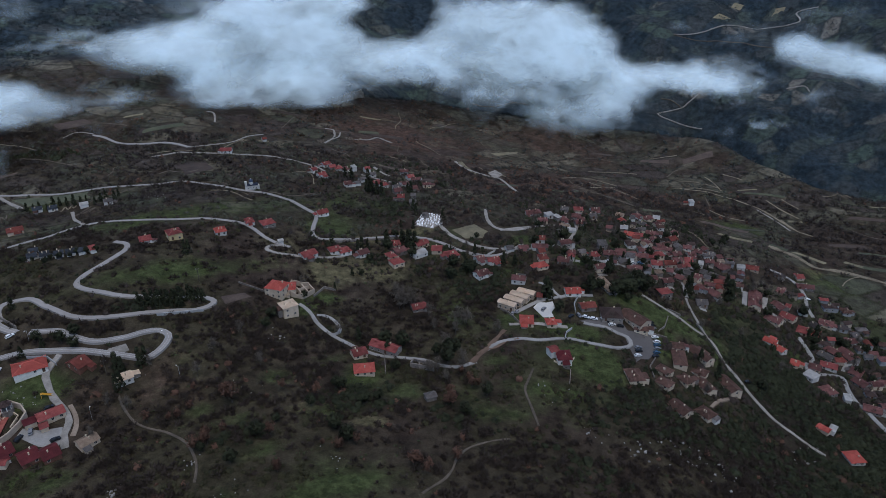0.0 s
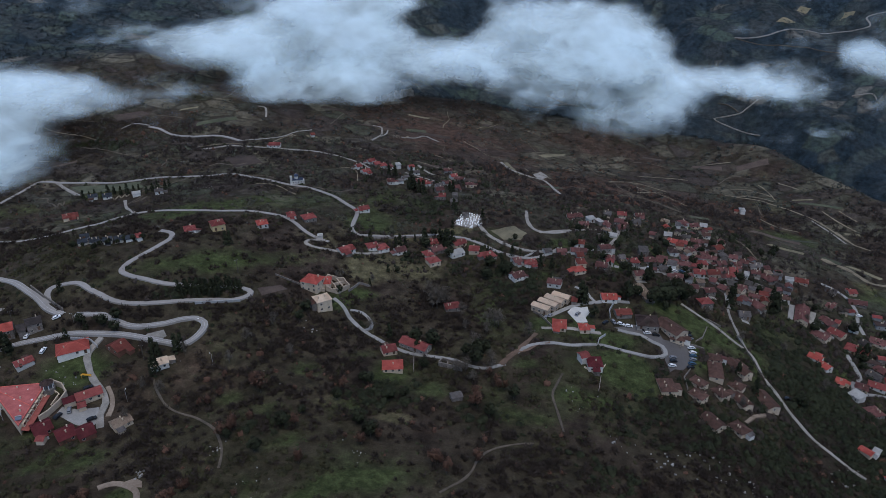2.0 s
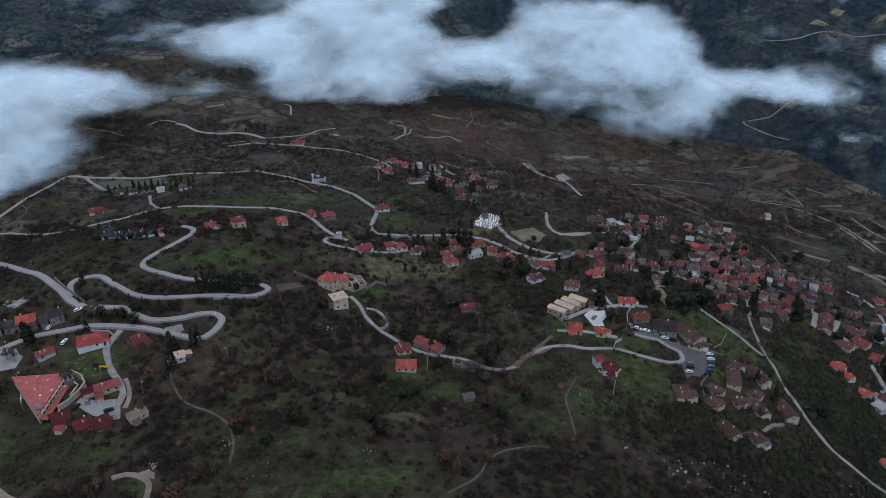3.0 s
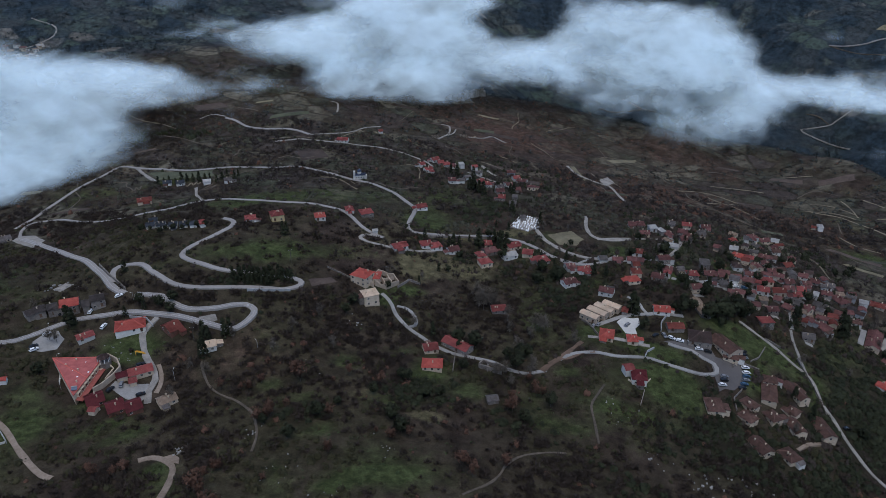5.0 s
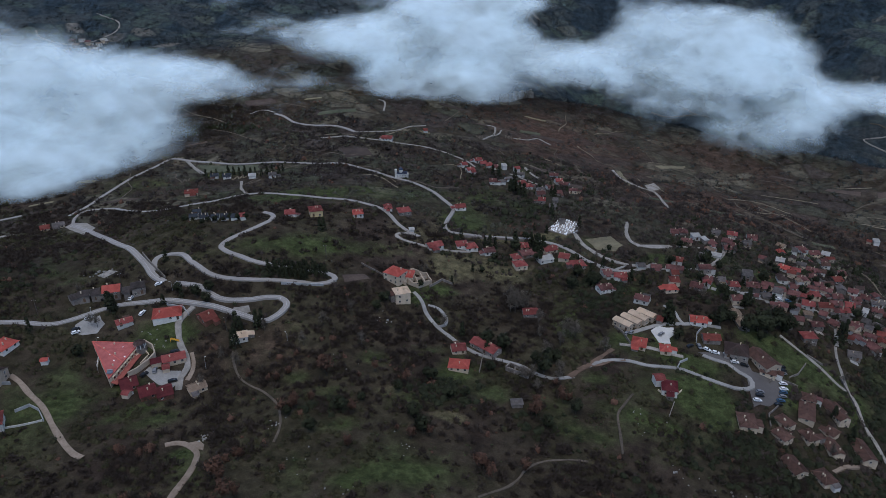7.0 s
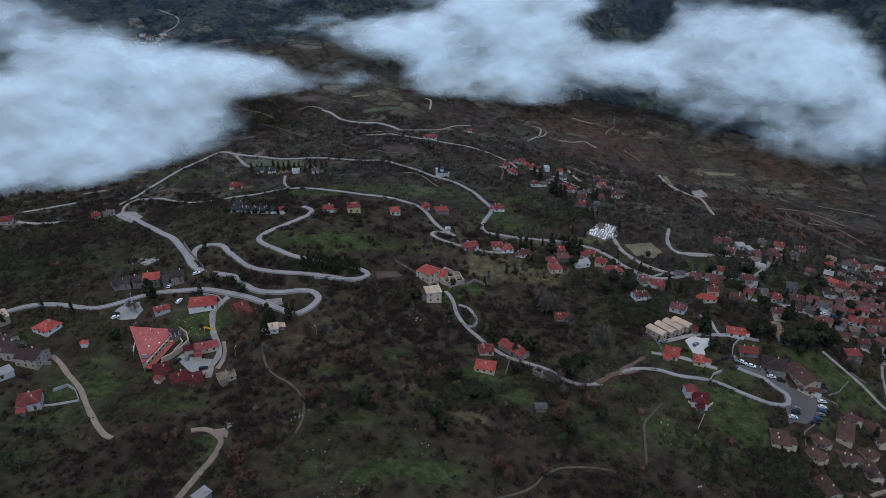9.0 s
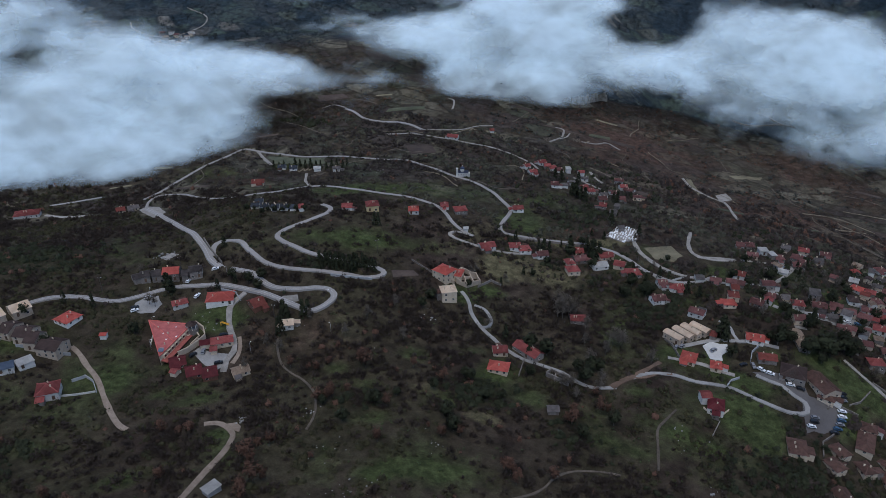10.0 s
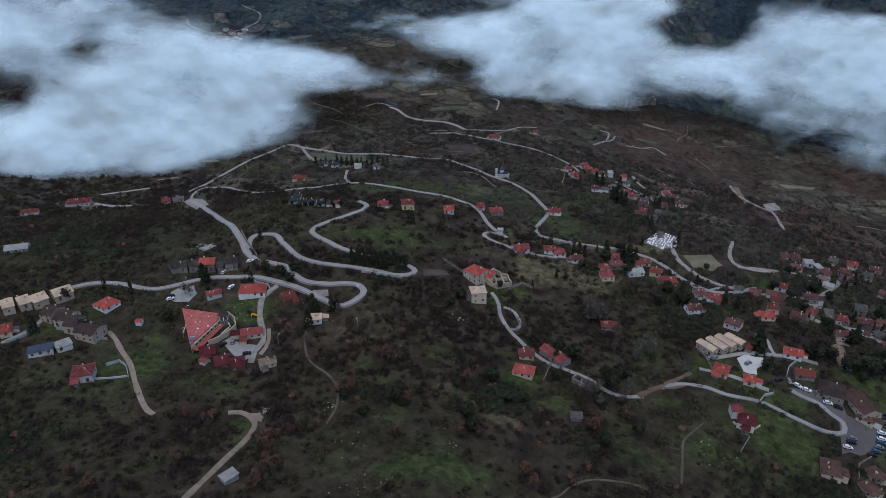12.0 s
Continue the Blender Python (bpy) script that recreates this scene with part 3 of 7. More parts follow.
road("main", "asphalt", 3.5, [(-282, 225), (-275, 235), (-263, 243), (-246, 248), (-239, 255), (-231, 267), (-223, 274), (-210, 279), (-200, 282), (-189, 283), (-174, 284), (-159, 282), (-149, 281), (-142, 281), (-138, 286), (-136, 293), (-137, 298), (-142, 300), (-149, 297), (-155, 293), (-165, 290), (-173, 290), (-182, 293), (-189, 296), (-195, 296), (-204, 296)])
road("main_upper", "asphalt", 3.9, [(-211, 296), (-222, 301), (-232, 309), (-244, 318), (-262, 330), (-287, 344), (-321, 367), (-343, 380), (-361, 389)])
road("switch1", "asphalt", 3.2, [(-223, 304), (-229, 313), (-229, 319), (-221, 321), (-214, 320), (-206, 315), (-198, 311), (-189, 307), (-180, 306), (-171, 307), (-161, 309), (-148, 314), (-137, 319), (-131, 321), (-125, 327), (-124, 332), (-129, 334), (-140, 330), (-151, 327), (-161, 324), (-171, 324), (-180, 326), (-187, 327), (-193, 329), (-196, 332), (-196, 340), (-193, 350), (-189, 362), (-187, 375), (-191, 385), (-200, 389)])
road("upper", "asphalt", 2.5, [(-260, 418), (-254, 435), (-245, 444), (-235, 446), (-210, 439), (-191, 438), (-172, 439), (-153, 439), (-137, 437), (-126, 428), (-116, 417), (-106, 411), (-98, 409)])
road("upperw", "asphalt", 2.1, [(-361, 389), (-373, 406), (-373, 419), (-354, 422), (-326, 412), (-298, 407), (-276, 407), (-260, 418)])
road("loop", "gravel", 2.4, [(-98, 409), (-108, 407), (-111, 400), (-107, 397), (-96, 397), (-87, 398), (-75, 403), (-64, 411)])
road("spur", "gravel", 2.4, [(-245, 444), (-261, 461), (-273, 481)])
road("ridge", "asphalt", 2.8, [(-381, 408), (-381, 431), (-383, 449), (-379, 479), (-373, 511), (-368, 524), (-351, 525), (-323, 523), (-286, 523), (-260, 529), (-243, 529), (-228, 532), (-211, 543), (-184, 533), (-161, 522), (-142, 516), (-126, 507), (-107, 489), (-96, 477), (-91, 467), (-90, 449), (-88, 435), (-83, 429), (-72, 432), (-60, 437), (-46, 443), (-33, 447), (-23, 445), (-10, 441), (1, 434), (9, 427), (18, 422), (29, 418), (38, 419), (46, 424), (53, 433)])
road("ridge2", "gravel", 3.1, [(-353, 524), (-341, 514), (-319, 496)])
road("farroad", "asphalt", 3.0, [(-323, 633), (-312, 631), (-296, 622), (-280, 622), (-259, 625), (-243, 624), (-230, 619)])
road("farroad3", "gravel", 1.6, [(-230, 619), (-211, 625), (-195, 638), (-187, 655), (-175, 669)])
road("farroad2", "gravel", 2.0, [(-256, 596), (-238, 608), (-229, 608), (-208, 606), (-191, 607), (-177, 608), (-154, 608), (-137, 605), (-121, 596), (-110, 587), (-101, 575)])
road("leftrd", "asphalt", 2.5, [(-447, 374), (-433, 386), (-423, 404)])
road("leftrd2", "gravel", 3.1, [(-431, 356), (-413, 359), (-393, 366)])
road("cemrd", "gravel", 2.8, [(-2, 464), (4, 450), (12, 440), (20, 433), (27, 429), (37, 426), (46, 426)])
road("stream", "gravel", 2.4, [(32, 502), (33, 476), (38, 460), (48, 458), (63, 467)])
road("track7", "gravel", 2.1, [(12, 666), (24, 636), (39, 618), (51, 616), (58, 585), (63, 564)])
road("track8", "gravel", 2.1, [(-62, 603), (-54, 590), (-46, 581)])
road("track9", "gravel", 1.8, [(-115, 664), (-109, 683), (-110, 698), (-113, 708), (-121, 707)])
road("track10", "gravel", 1.8, [(-89, 688), (-76, 696), (-68, 710), (-59, 706), (-52, 700)])
road("track11", "gravel", 1.8, [(-239, 705), (-231, 703), (-224, 681)])
road("stonerd", "concrete", 2.1, [(-81, 345), (-77, 342), (-73, 337), (-68, 328), (-60, 320), (-50, 314), (-44, 310), (-33, 305), (-22, 304), (-10, 302), (-2, 298), (7, 297), (17, 302)])
road("stonespur", "concrete", 1.9, [(-70, 337), (-66, 337), (-62, 335), (-57, 329), (-56, 323), (-59, 320)])
road("lowerrd", "concrete", 2.3, [(23, 312), (29, 318), (35, 321), (43, 323), (52, 323), (62, 326), (70, 327), (81, 324), (91, 323), (98, 324), (104, 328), (103, 334), (98, 336), (92, 340), (86, 341), (80, 343)])
road("drive1", "concrete", 2.6, [(42, 351), (48, 356), (55, 361), (62, 364), (70, 366), (77, 369), (90, 370)])
road("drive2", "concrete", 1.7, [(70, 366), (67, 371), (65, 377), (59, 382)])
road("drive3", "gravel", 2.4, [(37, 337), (45, 338), (53, 339), (64, 338), (70, 338)])
road("eastrd", "gravel", 1.7, [(123, 381), (132, 374), (142, 366), (149, 358), (157, 350), (159, 333), (163, 323), (166, 314), (169, 306), (174, 294), (180, 287), (188, 278), (193, 274)])
road("eastrd2", "gravel", 1.3, [(157, 397), (155, 382), (155, 366), (156, 352)])
road("clus1", "concrete", 2.3, [(248, 476), (257, 469), (262, 460), (261, 444), (256, 429), (255, 417)])
road("clus2", "concrete", 2.6, [(233, 391), (234, 381), (233, 370), (223, 360), (224, 353), (236, 356), (245, 355), (242, 343), (240, 330), (242, 319), (243, 301)])
road("clus3", "concrete", 2.1, [(249, 362), (255, 369), (264, 371)])
road("clus4", "gravel", 3.1, [(225, 429), (219, 416), (222, 411), (230, 405)])
road("vilrd", "concrete", 2.1, [(44, 427), (57, 426), (73, 433), (84, 437), (93, 424), (101, 417), (113, 418), (131, 429), (146, 432), (161, 427), (158, 398)])
road("vilrd2", "concrete", 1.7, [(18, 421), (25, 416), (32, 422), (38, 426), (46, 429)])
road("vilrd3", "gravel", 2.1, [(84, 437), (99, 481), (82, 479), (55, 465), (40, 456)])
road("dryband", "dry", 4.2, [(267, 523), (280, 510), (291, 493), (307, 489), (324, 479), (341, 470)])
road("dryband2", "dry", 2.0, [(310, 598), (314, 571), (323, 559)])
road("dirt1", "dirt", 2.5, [(-236, 211), (-229, 209), (-219, 204), (-206, 198), (-191, 188), (-178, 180), (-170, 176), (-165, 175)])
road("dirt2", "dirt", 2.7, [(-111, 139), (-113, 151), (-116, 167), (-118, 178), (-121, 187), (-124, 192), (-130, 195), (-135, 195), (-139, 192)])
road("path1", "path", 1.0, [(-146, 257), (-143, 252), (-134, 242), (-126, 238), (-118, 236), (-108, 230), (-102, 222), (-98, 214), (-96, 205)])
road("path2", "path", 1.0, [(-8, 201), (0, 211), (4, 220), (6, 228), (12, 236), (23, 243), (30, 245)])
road("path4", "path", 1.1, [(46, 297), (42, 286), (40, 279), (42, 267), (44, 255)])
road("hotelrd", "gravel", 2.9, [(-183, 281), (-185, 271), (-182, 265), (-175, 256), (-167, 249), (-162, 242), (-161, 235), (-157, 227)])
road("hotelverge", "dirt", 2.0, [(-166, 252), (-161, 246), (-158, 240), (-157, 234)])
road("edge1", "gravel", 2.4, [(-269, 176), (-267, 188), (-269, 197), (-272, 202)])
road("far_a", "gravel", 2.2, [(356, 1133), (412, 1143), (495, 1155), (530, 1143), (549, 1137), (549, 1152), (574, 1139)])
road("far_b", "gravel", 2.0, [(370, 1023), (355, 1020), (347, 1018), (318, 1020), (315, 1016), (332, 1004), (369, 984)])
road("far_b2", "path", 1.6, [(347, 1018), (334, 1035), (323, 1043)])
road("far_c", "gravel", 1.6, [(492, 1016), (513, 1009), (517, 997)])
road("far_d", "path", 1.8, [(43, 1016), (72, 1018), (101, 1020), (123, 1016)])
road("far_e", "path", 1.8, [(74, 1040), (97, 1023), (123, 1016)])
road("far_f", "path", 1.6, [(357, 1133), (423, 1122), (478, 1086), (529, 1085)])
road("far_g", "gravel", 1.8, [(-674, 819), (-637, 810), (-626, 793), (-632, 771), (-644, 755)])
road("far_h", "gravel", 1.5, [(-718, 756), (-702, 745), (-668, 743), (-644, 748)])
patch("farcrop", "dryfield", [(515, 1168), (527, 1180), (540, 1172), (530, 1162)])
patch("farcrop", "dryfield", [(462, 1198), (471, 1210), (486, 1202), (476, 1192)])
patch("farcrop", "dryfield", [(420, 1160), (435, 1170), (455, 1166), (440, 1158)])
road("fartr10", "gravel", 1.3, [(-346, 625), (-339, 637), (-323, 636)])
road("fartr11", "gravel", 1.3, [(297, 619), (304, 597), (308, 571)])
road("fartr12", "gravel", 1.3, [(-113, 672), (-105, 688), (-105, 705)])
road("fartr13", "gravel", 1.6, [(-70, 575), (-40, 559)])
road("complexlane", "dirt", 2.2, [(138, 291), (144, 297), (152, 302), (161, 308)])
road("terr1", "dry", 1.6, [(238, 668), (255, 662), (274, 648), (290, 631), (299, 623), (306, 609), (311, 583), (315, 566)])
road("terr2", "dry", 1.5, [(313, 638), (322, 618), (330, 603)])
road("terr3", "dry", 1.3, [(242, 686), (263, 687), (277, 669)])
road("terr4", "dry", 1.2, [(138, 630), (172, 653)])
road("terr5", "dry", 1.2, [(274, 702), (277, 693), (278, 662)])
road("terr6", "dry", 1.2, [(293, 703), (307, 684)])
road("terr7", "dry", 1.3, [(329, 640), (338, 622)])
road("terr8", "dry", 1.1, [(153, 708), (174, 709), (203, 701)])
road("terr9", "dry", 1.1, [(115, 655), (143, 674), (175, 665)])
road("terr10", "dry", 1.2, [(232, 668), (256, 669), (275, 658)])
road("terr11", "dry", 1.1, [(228, 751), (259, 752)])
road("terr12", "dry", 1.0, [(44, 724), (82, 744)])
patch("turnout", "dirt", [(-132, 196), (-128, 200), (-124, 198), (-122, 194), (-126, 194)])
patch("carpark", "asphalt_dark", [(76, 345), (87, 350), (102, 348), (105, 340), (118, 341), (120, 337), (118, 322), (112, 317), (104, 313), (105, 325), (102, 337), (89, 342)])
patch("vaultpark", "slab", [(52, 356), (56, 362), (61, 361), (65, 362), (66, 356), (63, 351), (64, 346), (57, 345), (55, 350)])
patch("roadside", "concrete", [(-235, 252), (-234, 258), (-228, 264), (-221, 259), (-220, 251), (-226, 247), (-231, 246)])
patch("hotelyard", "concrete", [(-181, 233), (-181, 238), (-173, 237), (-163, 240), (-160, 233), (-160, 226), (-168, 227), (-173, 229)])
patch("plaza", "concrete", [(102, 418), (114, 427), (134, 434), (132, 425), (106, 411)])
patch("junction", "gravel", [(-369, 388), (-366, 396), (-352, 395), (-332, 382), (-327, 364)])
patch("hairlot", "gravel", [(-162, 285), (-154, 289), (-151, 285), (-156, 280)])
road("slip", "earth", 2.8, [(15, 301), (19, 308), (23, 313), (27, 319), (31, 326), (34, 331)])
road("slip2", "earth", 1.6, [(24, 313), (29, 315), (34, 320), (41, 323)])
patch("dryfield", "dryfield", [(5, 457), (23, 468), (32, 453), (28, 441), (15, 441)])
patch("stripfield", "dryfield", [(13, 672), (18, 677), (32, 627), (30, 610)])
patch("stripfield2", "dryfield", [(49, 718), (83, 750), (81, 739), (57, 713)])
patch("terrace1", "gravel", [(42, 640), (51, 662), (58, 640), (47, 614)])
patch("pale1", "grass", [(-341, 517), (-276, 521), (-270, 509), (-319, 500)])
patch("pale2", "plough", [(-123, 337), (-111, 346), (-106, 343), (-118, 331)])
patch("pale3", "gravel", [(-256, 295), (-253, 303), (-246, 302), (-249, 293)])
patch("plough1", "plough", [(-229, 578), (-205, 588), (-193, 573), (-215, 556)])
patch("plough2", "plough", [(-367, 649), (-342, 665), (-330, 657), (-357, 639)])


def far_fields():
    """Narrow fields and terraces that follow the lie of the far slopes."""
    rnd = random.Random(21)
    for k in range(42):
        turn = rnd.uniform(-38, 52)
        r = rnd.uniform(560, 790)
        cx, cy = -r * math.sin(radians(turn)) + 20, r * math.cos(radians(turn))
        a = radians(turn + rnd.uniform(-25, 25) + (12 if turn < 0 else -8))
        l, w = rnd.uniform(8, 24), rnd.uniform(2.0, 7.0)
        kind = rnd.choice(("plough", "grass", "plough", "dryfield"))
        if kind == "dryfield":
            l, w = l * 0.7, w * 0.45
        c, s = math.cos(a), math.sin(a)
        patch("strip", kind, [(round(cx + u * l * c - v * w * s, 1), round(cy + u * l * s + v * w * c, 1)) for u, v in ((-1, -0.7), (0.9, -1), (1, 0.8), (-0.8, 1))])


far_fields()


def far_terraces():
    """Thin banks and farm tracks that run along the contours of the far slopes."""
    rnd = random.Random(33)
    for k in range(70):
        turn, r = rnd.uniform(-36, 44), rnd.uniform(540, 780)
        p = Vector((-r * math.sin(radians(turn)) + 20, r * math.cos(radians(turn))))
        line, bend = [], rnd.uniform(-0.5, 0.5)
        for i in range(rnd.randint(4, 8)):
            line.append((round(p.x, 1), round(p.y, 1)))
            g = Vector((float(ground_z(p.x + 6, p.y) - ground_z(p.x - 6, p.y)), float(ground_z(p.x, p.y + 6) - ground_z(p.x, p.y - 6))))
            d = Vector((-g.y, g.x)).normalized() if g.length else Vector((1, 0))
            d = d if d.x > 0 else -d
            p = p + 9 * (Matrix.Rotation(bend, 2) @ d)
        road("terrace", rnd.choice(("path", "path", "dry", "path")), rnd.uniform(0.5, 1.0), line)


far_terraces()


# ---- houses ----
def box(bm, cx, cy, cz, sx, sy, sz):
    return bmesh.ops.create_cube(bm, size=1, matrix=Matrix.Translation((cx, cy, cz)) @ Matrix.Diagonal((sx, sy, sz, 1)))


def boxes(name, rows, material, bevel=0.0):
    bm = bmesh.new()
    for r in rows:
        box(bm, *r)
    if bevel:
        bmesh.ops.bevel(bm, geom=bm.edges[:], offset=bevel, segments=1, affect="EDGES")
    me = bpy.data.meshes.new(name)
    bm.to_mesh(me)
    bm.free()
    me.materials.append(material)
    return me


WINDOW = boxes("window", [(0, 0, 0.62, 1.2, 0.10, 0.10), (0, 0, -0.62, 1.3, 0.16, 0.10), (0.55, 0, 0, 0.10, 0.10, 1.3), (-0.55, 0, 0, 0.10, 0.10, 1.3), (0, 0, 0, 0.06, 0.08, 1.2)], M["frame"])
PANE = boxes("pane", [(0, 0, 0, 1.04, 0.04, 1.18)], M["glass"])
DOOR = boxes("door", [(0, 0, 1.0, 1.0, 0.12, 2.0), (0, 0, 2.06, 1.2, 0.16, 0.12), (0.56, 0, 1.0, 0.12, 0.16, 2.0), (-0.56, 0, 1.0, 0.12, 0.16, 2.0)], M["door"])
CHIMNEY = boxes("chimney", [(0, 0, 0.2, 0.5, 0.5, 1.5), (0, 0, 1.0, 0.66, 0.66, 0.12)], M["w_cream"], 0.03)


def solid_roof(name, top, faces, material, thick=0.22):
    """A roof from its upper faces: a slab of even thickness with closed eaves."""
    bm = bmesh.new()
    v = [bm.verts.new(p) for p in top]
    f = [bm.faces.new([v[i] for i in q]) for q in faces]
    bmesh.ops.solidify(bm, geom=f, thickness=thick)
    bmesh.ops.recalc_face_normals(bm, faces=bm.faces[:])
    me = bpy.data.meshes.new(name)
    bm.to_mesh(me)
    bm.free()
    me.materials.append(material)
    return me


def tube(name, pairs, r, material, sides=6):
    co, faces = [], []
    for a, b in pairs:
        a, b = Vector(a), Vector(b)
        q = (b - a).to_track_quat("Z", "Y").to_matrix()
        k = len(co)
        for c in (a, b):
            for i in range(sides):
                w = 2 * math.pi * i / sides
                co.append(c + q @ Vector((r * math.cos(w), r * math.sin(w), 0)))
        faces += [(k + i, k + (i + 1) % sides, k + sides + (i + 1) % sides, k + sides + i) for i in range(sides)]
    return mesh_from(name, [tuple(c) for c in co], faces, material)


ROOF_WORD = {"red": "red tile", "orange": "bright orange tile", "darkred": "dark red metal", "oldred": "weathered red tile", "oldtile": "old brown tile", "rust": "rust-red tile",
             "oldtan": "faded tan tile", "cream": "pale cream tile", "brown": "dark brown tile", "dark": "dark slate", "navy": "dark blue", "grey": "grey stone slate", "white": "white sheet metal", "blue": "blue panel"}
WALL_WORD = {"white": "white rendered", "cream": "cream rendered", "tan": "tan rendered", "yellow": "yellow rendered", "stone": "grey stone", "grey": "grey", "wood": "brown wooden"}
COUNT = [0]


def house(x, y, rot, length, depth, height, roof, colour, wall):
    """A house with its walls, roof, ridge, windows, door and chimney; length runs along rot."""
    rnd = random.Random(COUNT[0])
    COUNT[0] += 1
    crowded = 60 < x < 215 and 392 < y < 550
    if crowded:  # the old quarter stands at odd angles
        rot += rnd.uniform(-22, 22)
    c, s = math.cos(radians(rot)), math.sin(radians(rot))
    zs = [float(ground_z(x + a * length / 2 * c - b * depth / 2 * s, y + a * length / 2 * s + b * depth / 2 * c)) for a in (-1, 0, 1) for b in (-1, 0, 1)]
    z0 = float(ground_z(x, y))
    low = min(zs) - z0 - 0.6
    small = length * depth < 30
    home = new("shed" if small or wall == "wood" else "house")
    home.matrix_basis = pose(x, y, z0, 0, 0, rot)
    style = {"hip": "hipped", "gable": "gabled", "flat": "flat", "vault": "barrel-vaulted"}[roof]
    tagged(home, f"{'shed' if small else 'house'} with {WALL_WORD[wall]} walls and a {style} {ROOF_WORD[colour]} roof", "shed" if small else "house", "village houses")
    for k in np.arange(-length / 2, length / 2 + 1, 3):
        for j in np.arange(-depth / 2, depth / 2 + 1, 3):
            hx, hy = x + k * c - j * s, y + k * s + j * c
            take(hx, hy, 1.4)
            CLOSE[max(int(hy - TAKEN_Y) - 1, 0):int(hy - TAKEN_Y) + 2, max(int(hx - TAKEN_X) - 1, 0):int(hx - TAKEN_X) + 2] = True
    L, D, H, o = length / 2, depth / 2, height, 0.4
    rise = D * rnd.uniform(0.38, 0.5)
    wm, rm = M["w_" + wall], M[colour]
    # walls
    bm = bmesh.new()
    box(bm, 0, 0, (low + H) / 2, length, depth, H - low)
    if roof == "gable":
        for e in (-1, 1):
            tri = [bm.verts.new(p) for p in ((e * L, -D, H), (e * L, D, H), (e * L, 0, H + rise), (e * (L - 0.3), -D, H), (e * (L - 0.3), D, H), (e * (L - 0.3), 0, H + rise))]
            bm.faces.new(tri[:3])
            bm.faces.new(tri[3:])
            for i, j in ((0, 1), (1, 2), (2, 0)):
                bm.faces.new((tri[i], tri[j], tri[j + 3], tri[i + 3]))
    if not small:
        box(bm, 0, 0, min(0.15 + max(zs) - z0, 0.5), length + 0.16, depth + 0.16, 0.5)
    bmesh.ops.recalc_face_normals(bm, faces=bm.faces[:])
    me = bpy.data.meshes.new("wall")
    bm.to_mesh(me)
    bm.free()
    me.materials.append(wm)
    part("wall", me, home)
    # roof
    A, B, drop = L + o, D + o, o * rise / D
    if roof == "hip":
        q = max(A - B, 0.05)
        top = [(-A, -B, H - drop), (A, -B, H - drop), (A, B, H - drop), (-A, B, H - drop), (-q, 0, H + rise), (q, 0, H + rise)]
        if A < B:
            q = B - A
            top[4:] = [(0, -q, H + rise), (0, q, H + rise)]
            faces = [(0, 1, 4), (1, 2, 5, 4), (2, 3, 5), (3, 0, 4, 5)]
            caps = [(0, 4), (1, 4), (2, 5), (3, 5), (4, 5)]
        else:
            faces = [(0, 1, 5, 4), (1, 2, 5), (2, 3, 4, 5), (3, 0, 4)]
            caps = [(0, 4), (3, 4), (1, 5), (2, 5), (4, 5)]
    elif roof == "gable":
        top = [(-A, -B, H - drop), (A, -B, H - drop), (A, 0, H + rise), (-A, 0, H + rise), (A, B, H - drop), (-A, B, H - drop)]
        faces, caps = [(0, 1, 2, 3), (3, 2, 4, 5)], [(2, 3)]
    elif roof == "vault":
        n, top, faces, caps = 10, [], [], []
        for i in range(n + 1):
            w = math.pi * (0.12 + 0.76 * i / n)
            top += [(-A, -B * math.cos(w) / math.cos(math.pi * 0.12), H + 1.5 * math.sin(w) - 0.6), (A, -B * math.cos(w) / math.cos(math.pi * 0.12), H + 1.5 * math.sin(w) - 0.6)]
        faces = [(2 * i, 2 * i + 1, 2 * i + 3, 2 * i + 2) for i in range(n)]
    else:
        top, faces, caps = [(-A, -B, H), (A, -B, H), (A, B, H + 0.25), (-A, B, H + 0.25)], [(0, 1, 2, 3)], []
    top = [(a, b, h + 0.24) for a, b, h in top]
    slab = part("roof", solid_roof("roof", top, faces, rm), home)
    if caps and length > 5:
        part("ridge", tube("ridge", [(top[i], top[j]) for i, j in caps], 0.14, rm), slab)
    # a lower wing against one side
    if 26 < length * depth < 95 and roof in ("hip", "gable") and rnd.random() < 0.6:
        e, wl, wd, wh = rnd.choice((-1, 1)), length * rnd.uniform(0.35, 0.6), rnd.uniform(2.2, 3.6), H * rnd.uniform(0.62, 0.8)
        side = rnd.choice((-1, 1))
        u = rnd.uniform(-1, 1) * (L - wl / 2)
        if rnd.random() < 0.5:
            turn, reach = (0, D) if side > 0 else (180, D)
        else:
            turn, reach, wl = (-90 if side > 0 else 90), L, min(wl, depth * 0.8)
            u = rnd.uniform(-1, 1) * (D - wl / 2)
        m = pose(0, 0, 0, 0, 0, turn) @ pose(u, reach, 0)
        part("wing", boxes("wing", [(0, wd / 2 - 0.05, (low + wh) / 2, wl, wd + 0.1, wh - low)], M["w_" + rnd.choice((wall, "stone", "white"))]), home, m)
        lid = [(-wl / 2 - 0.25, -0.02, wh + 0.75), (wl / 2 + 0.25, -0.02, wh + 0.75), (wl / 2 + 0.25, wd + 0.35, wh + 0.12), (-wl / 2 - 0.25, wd + 0.35, wh + 0.12)]
        part("wing_roof", solid_roof("wing_roof", lid, [(3, 2, 1, 0)], M[rnd.choice((colour, colour, "oldred", "grey", "oldtile"))], 0.16), home, m)
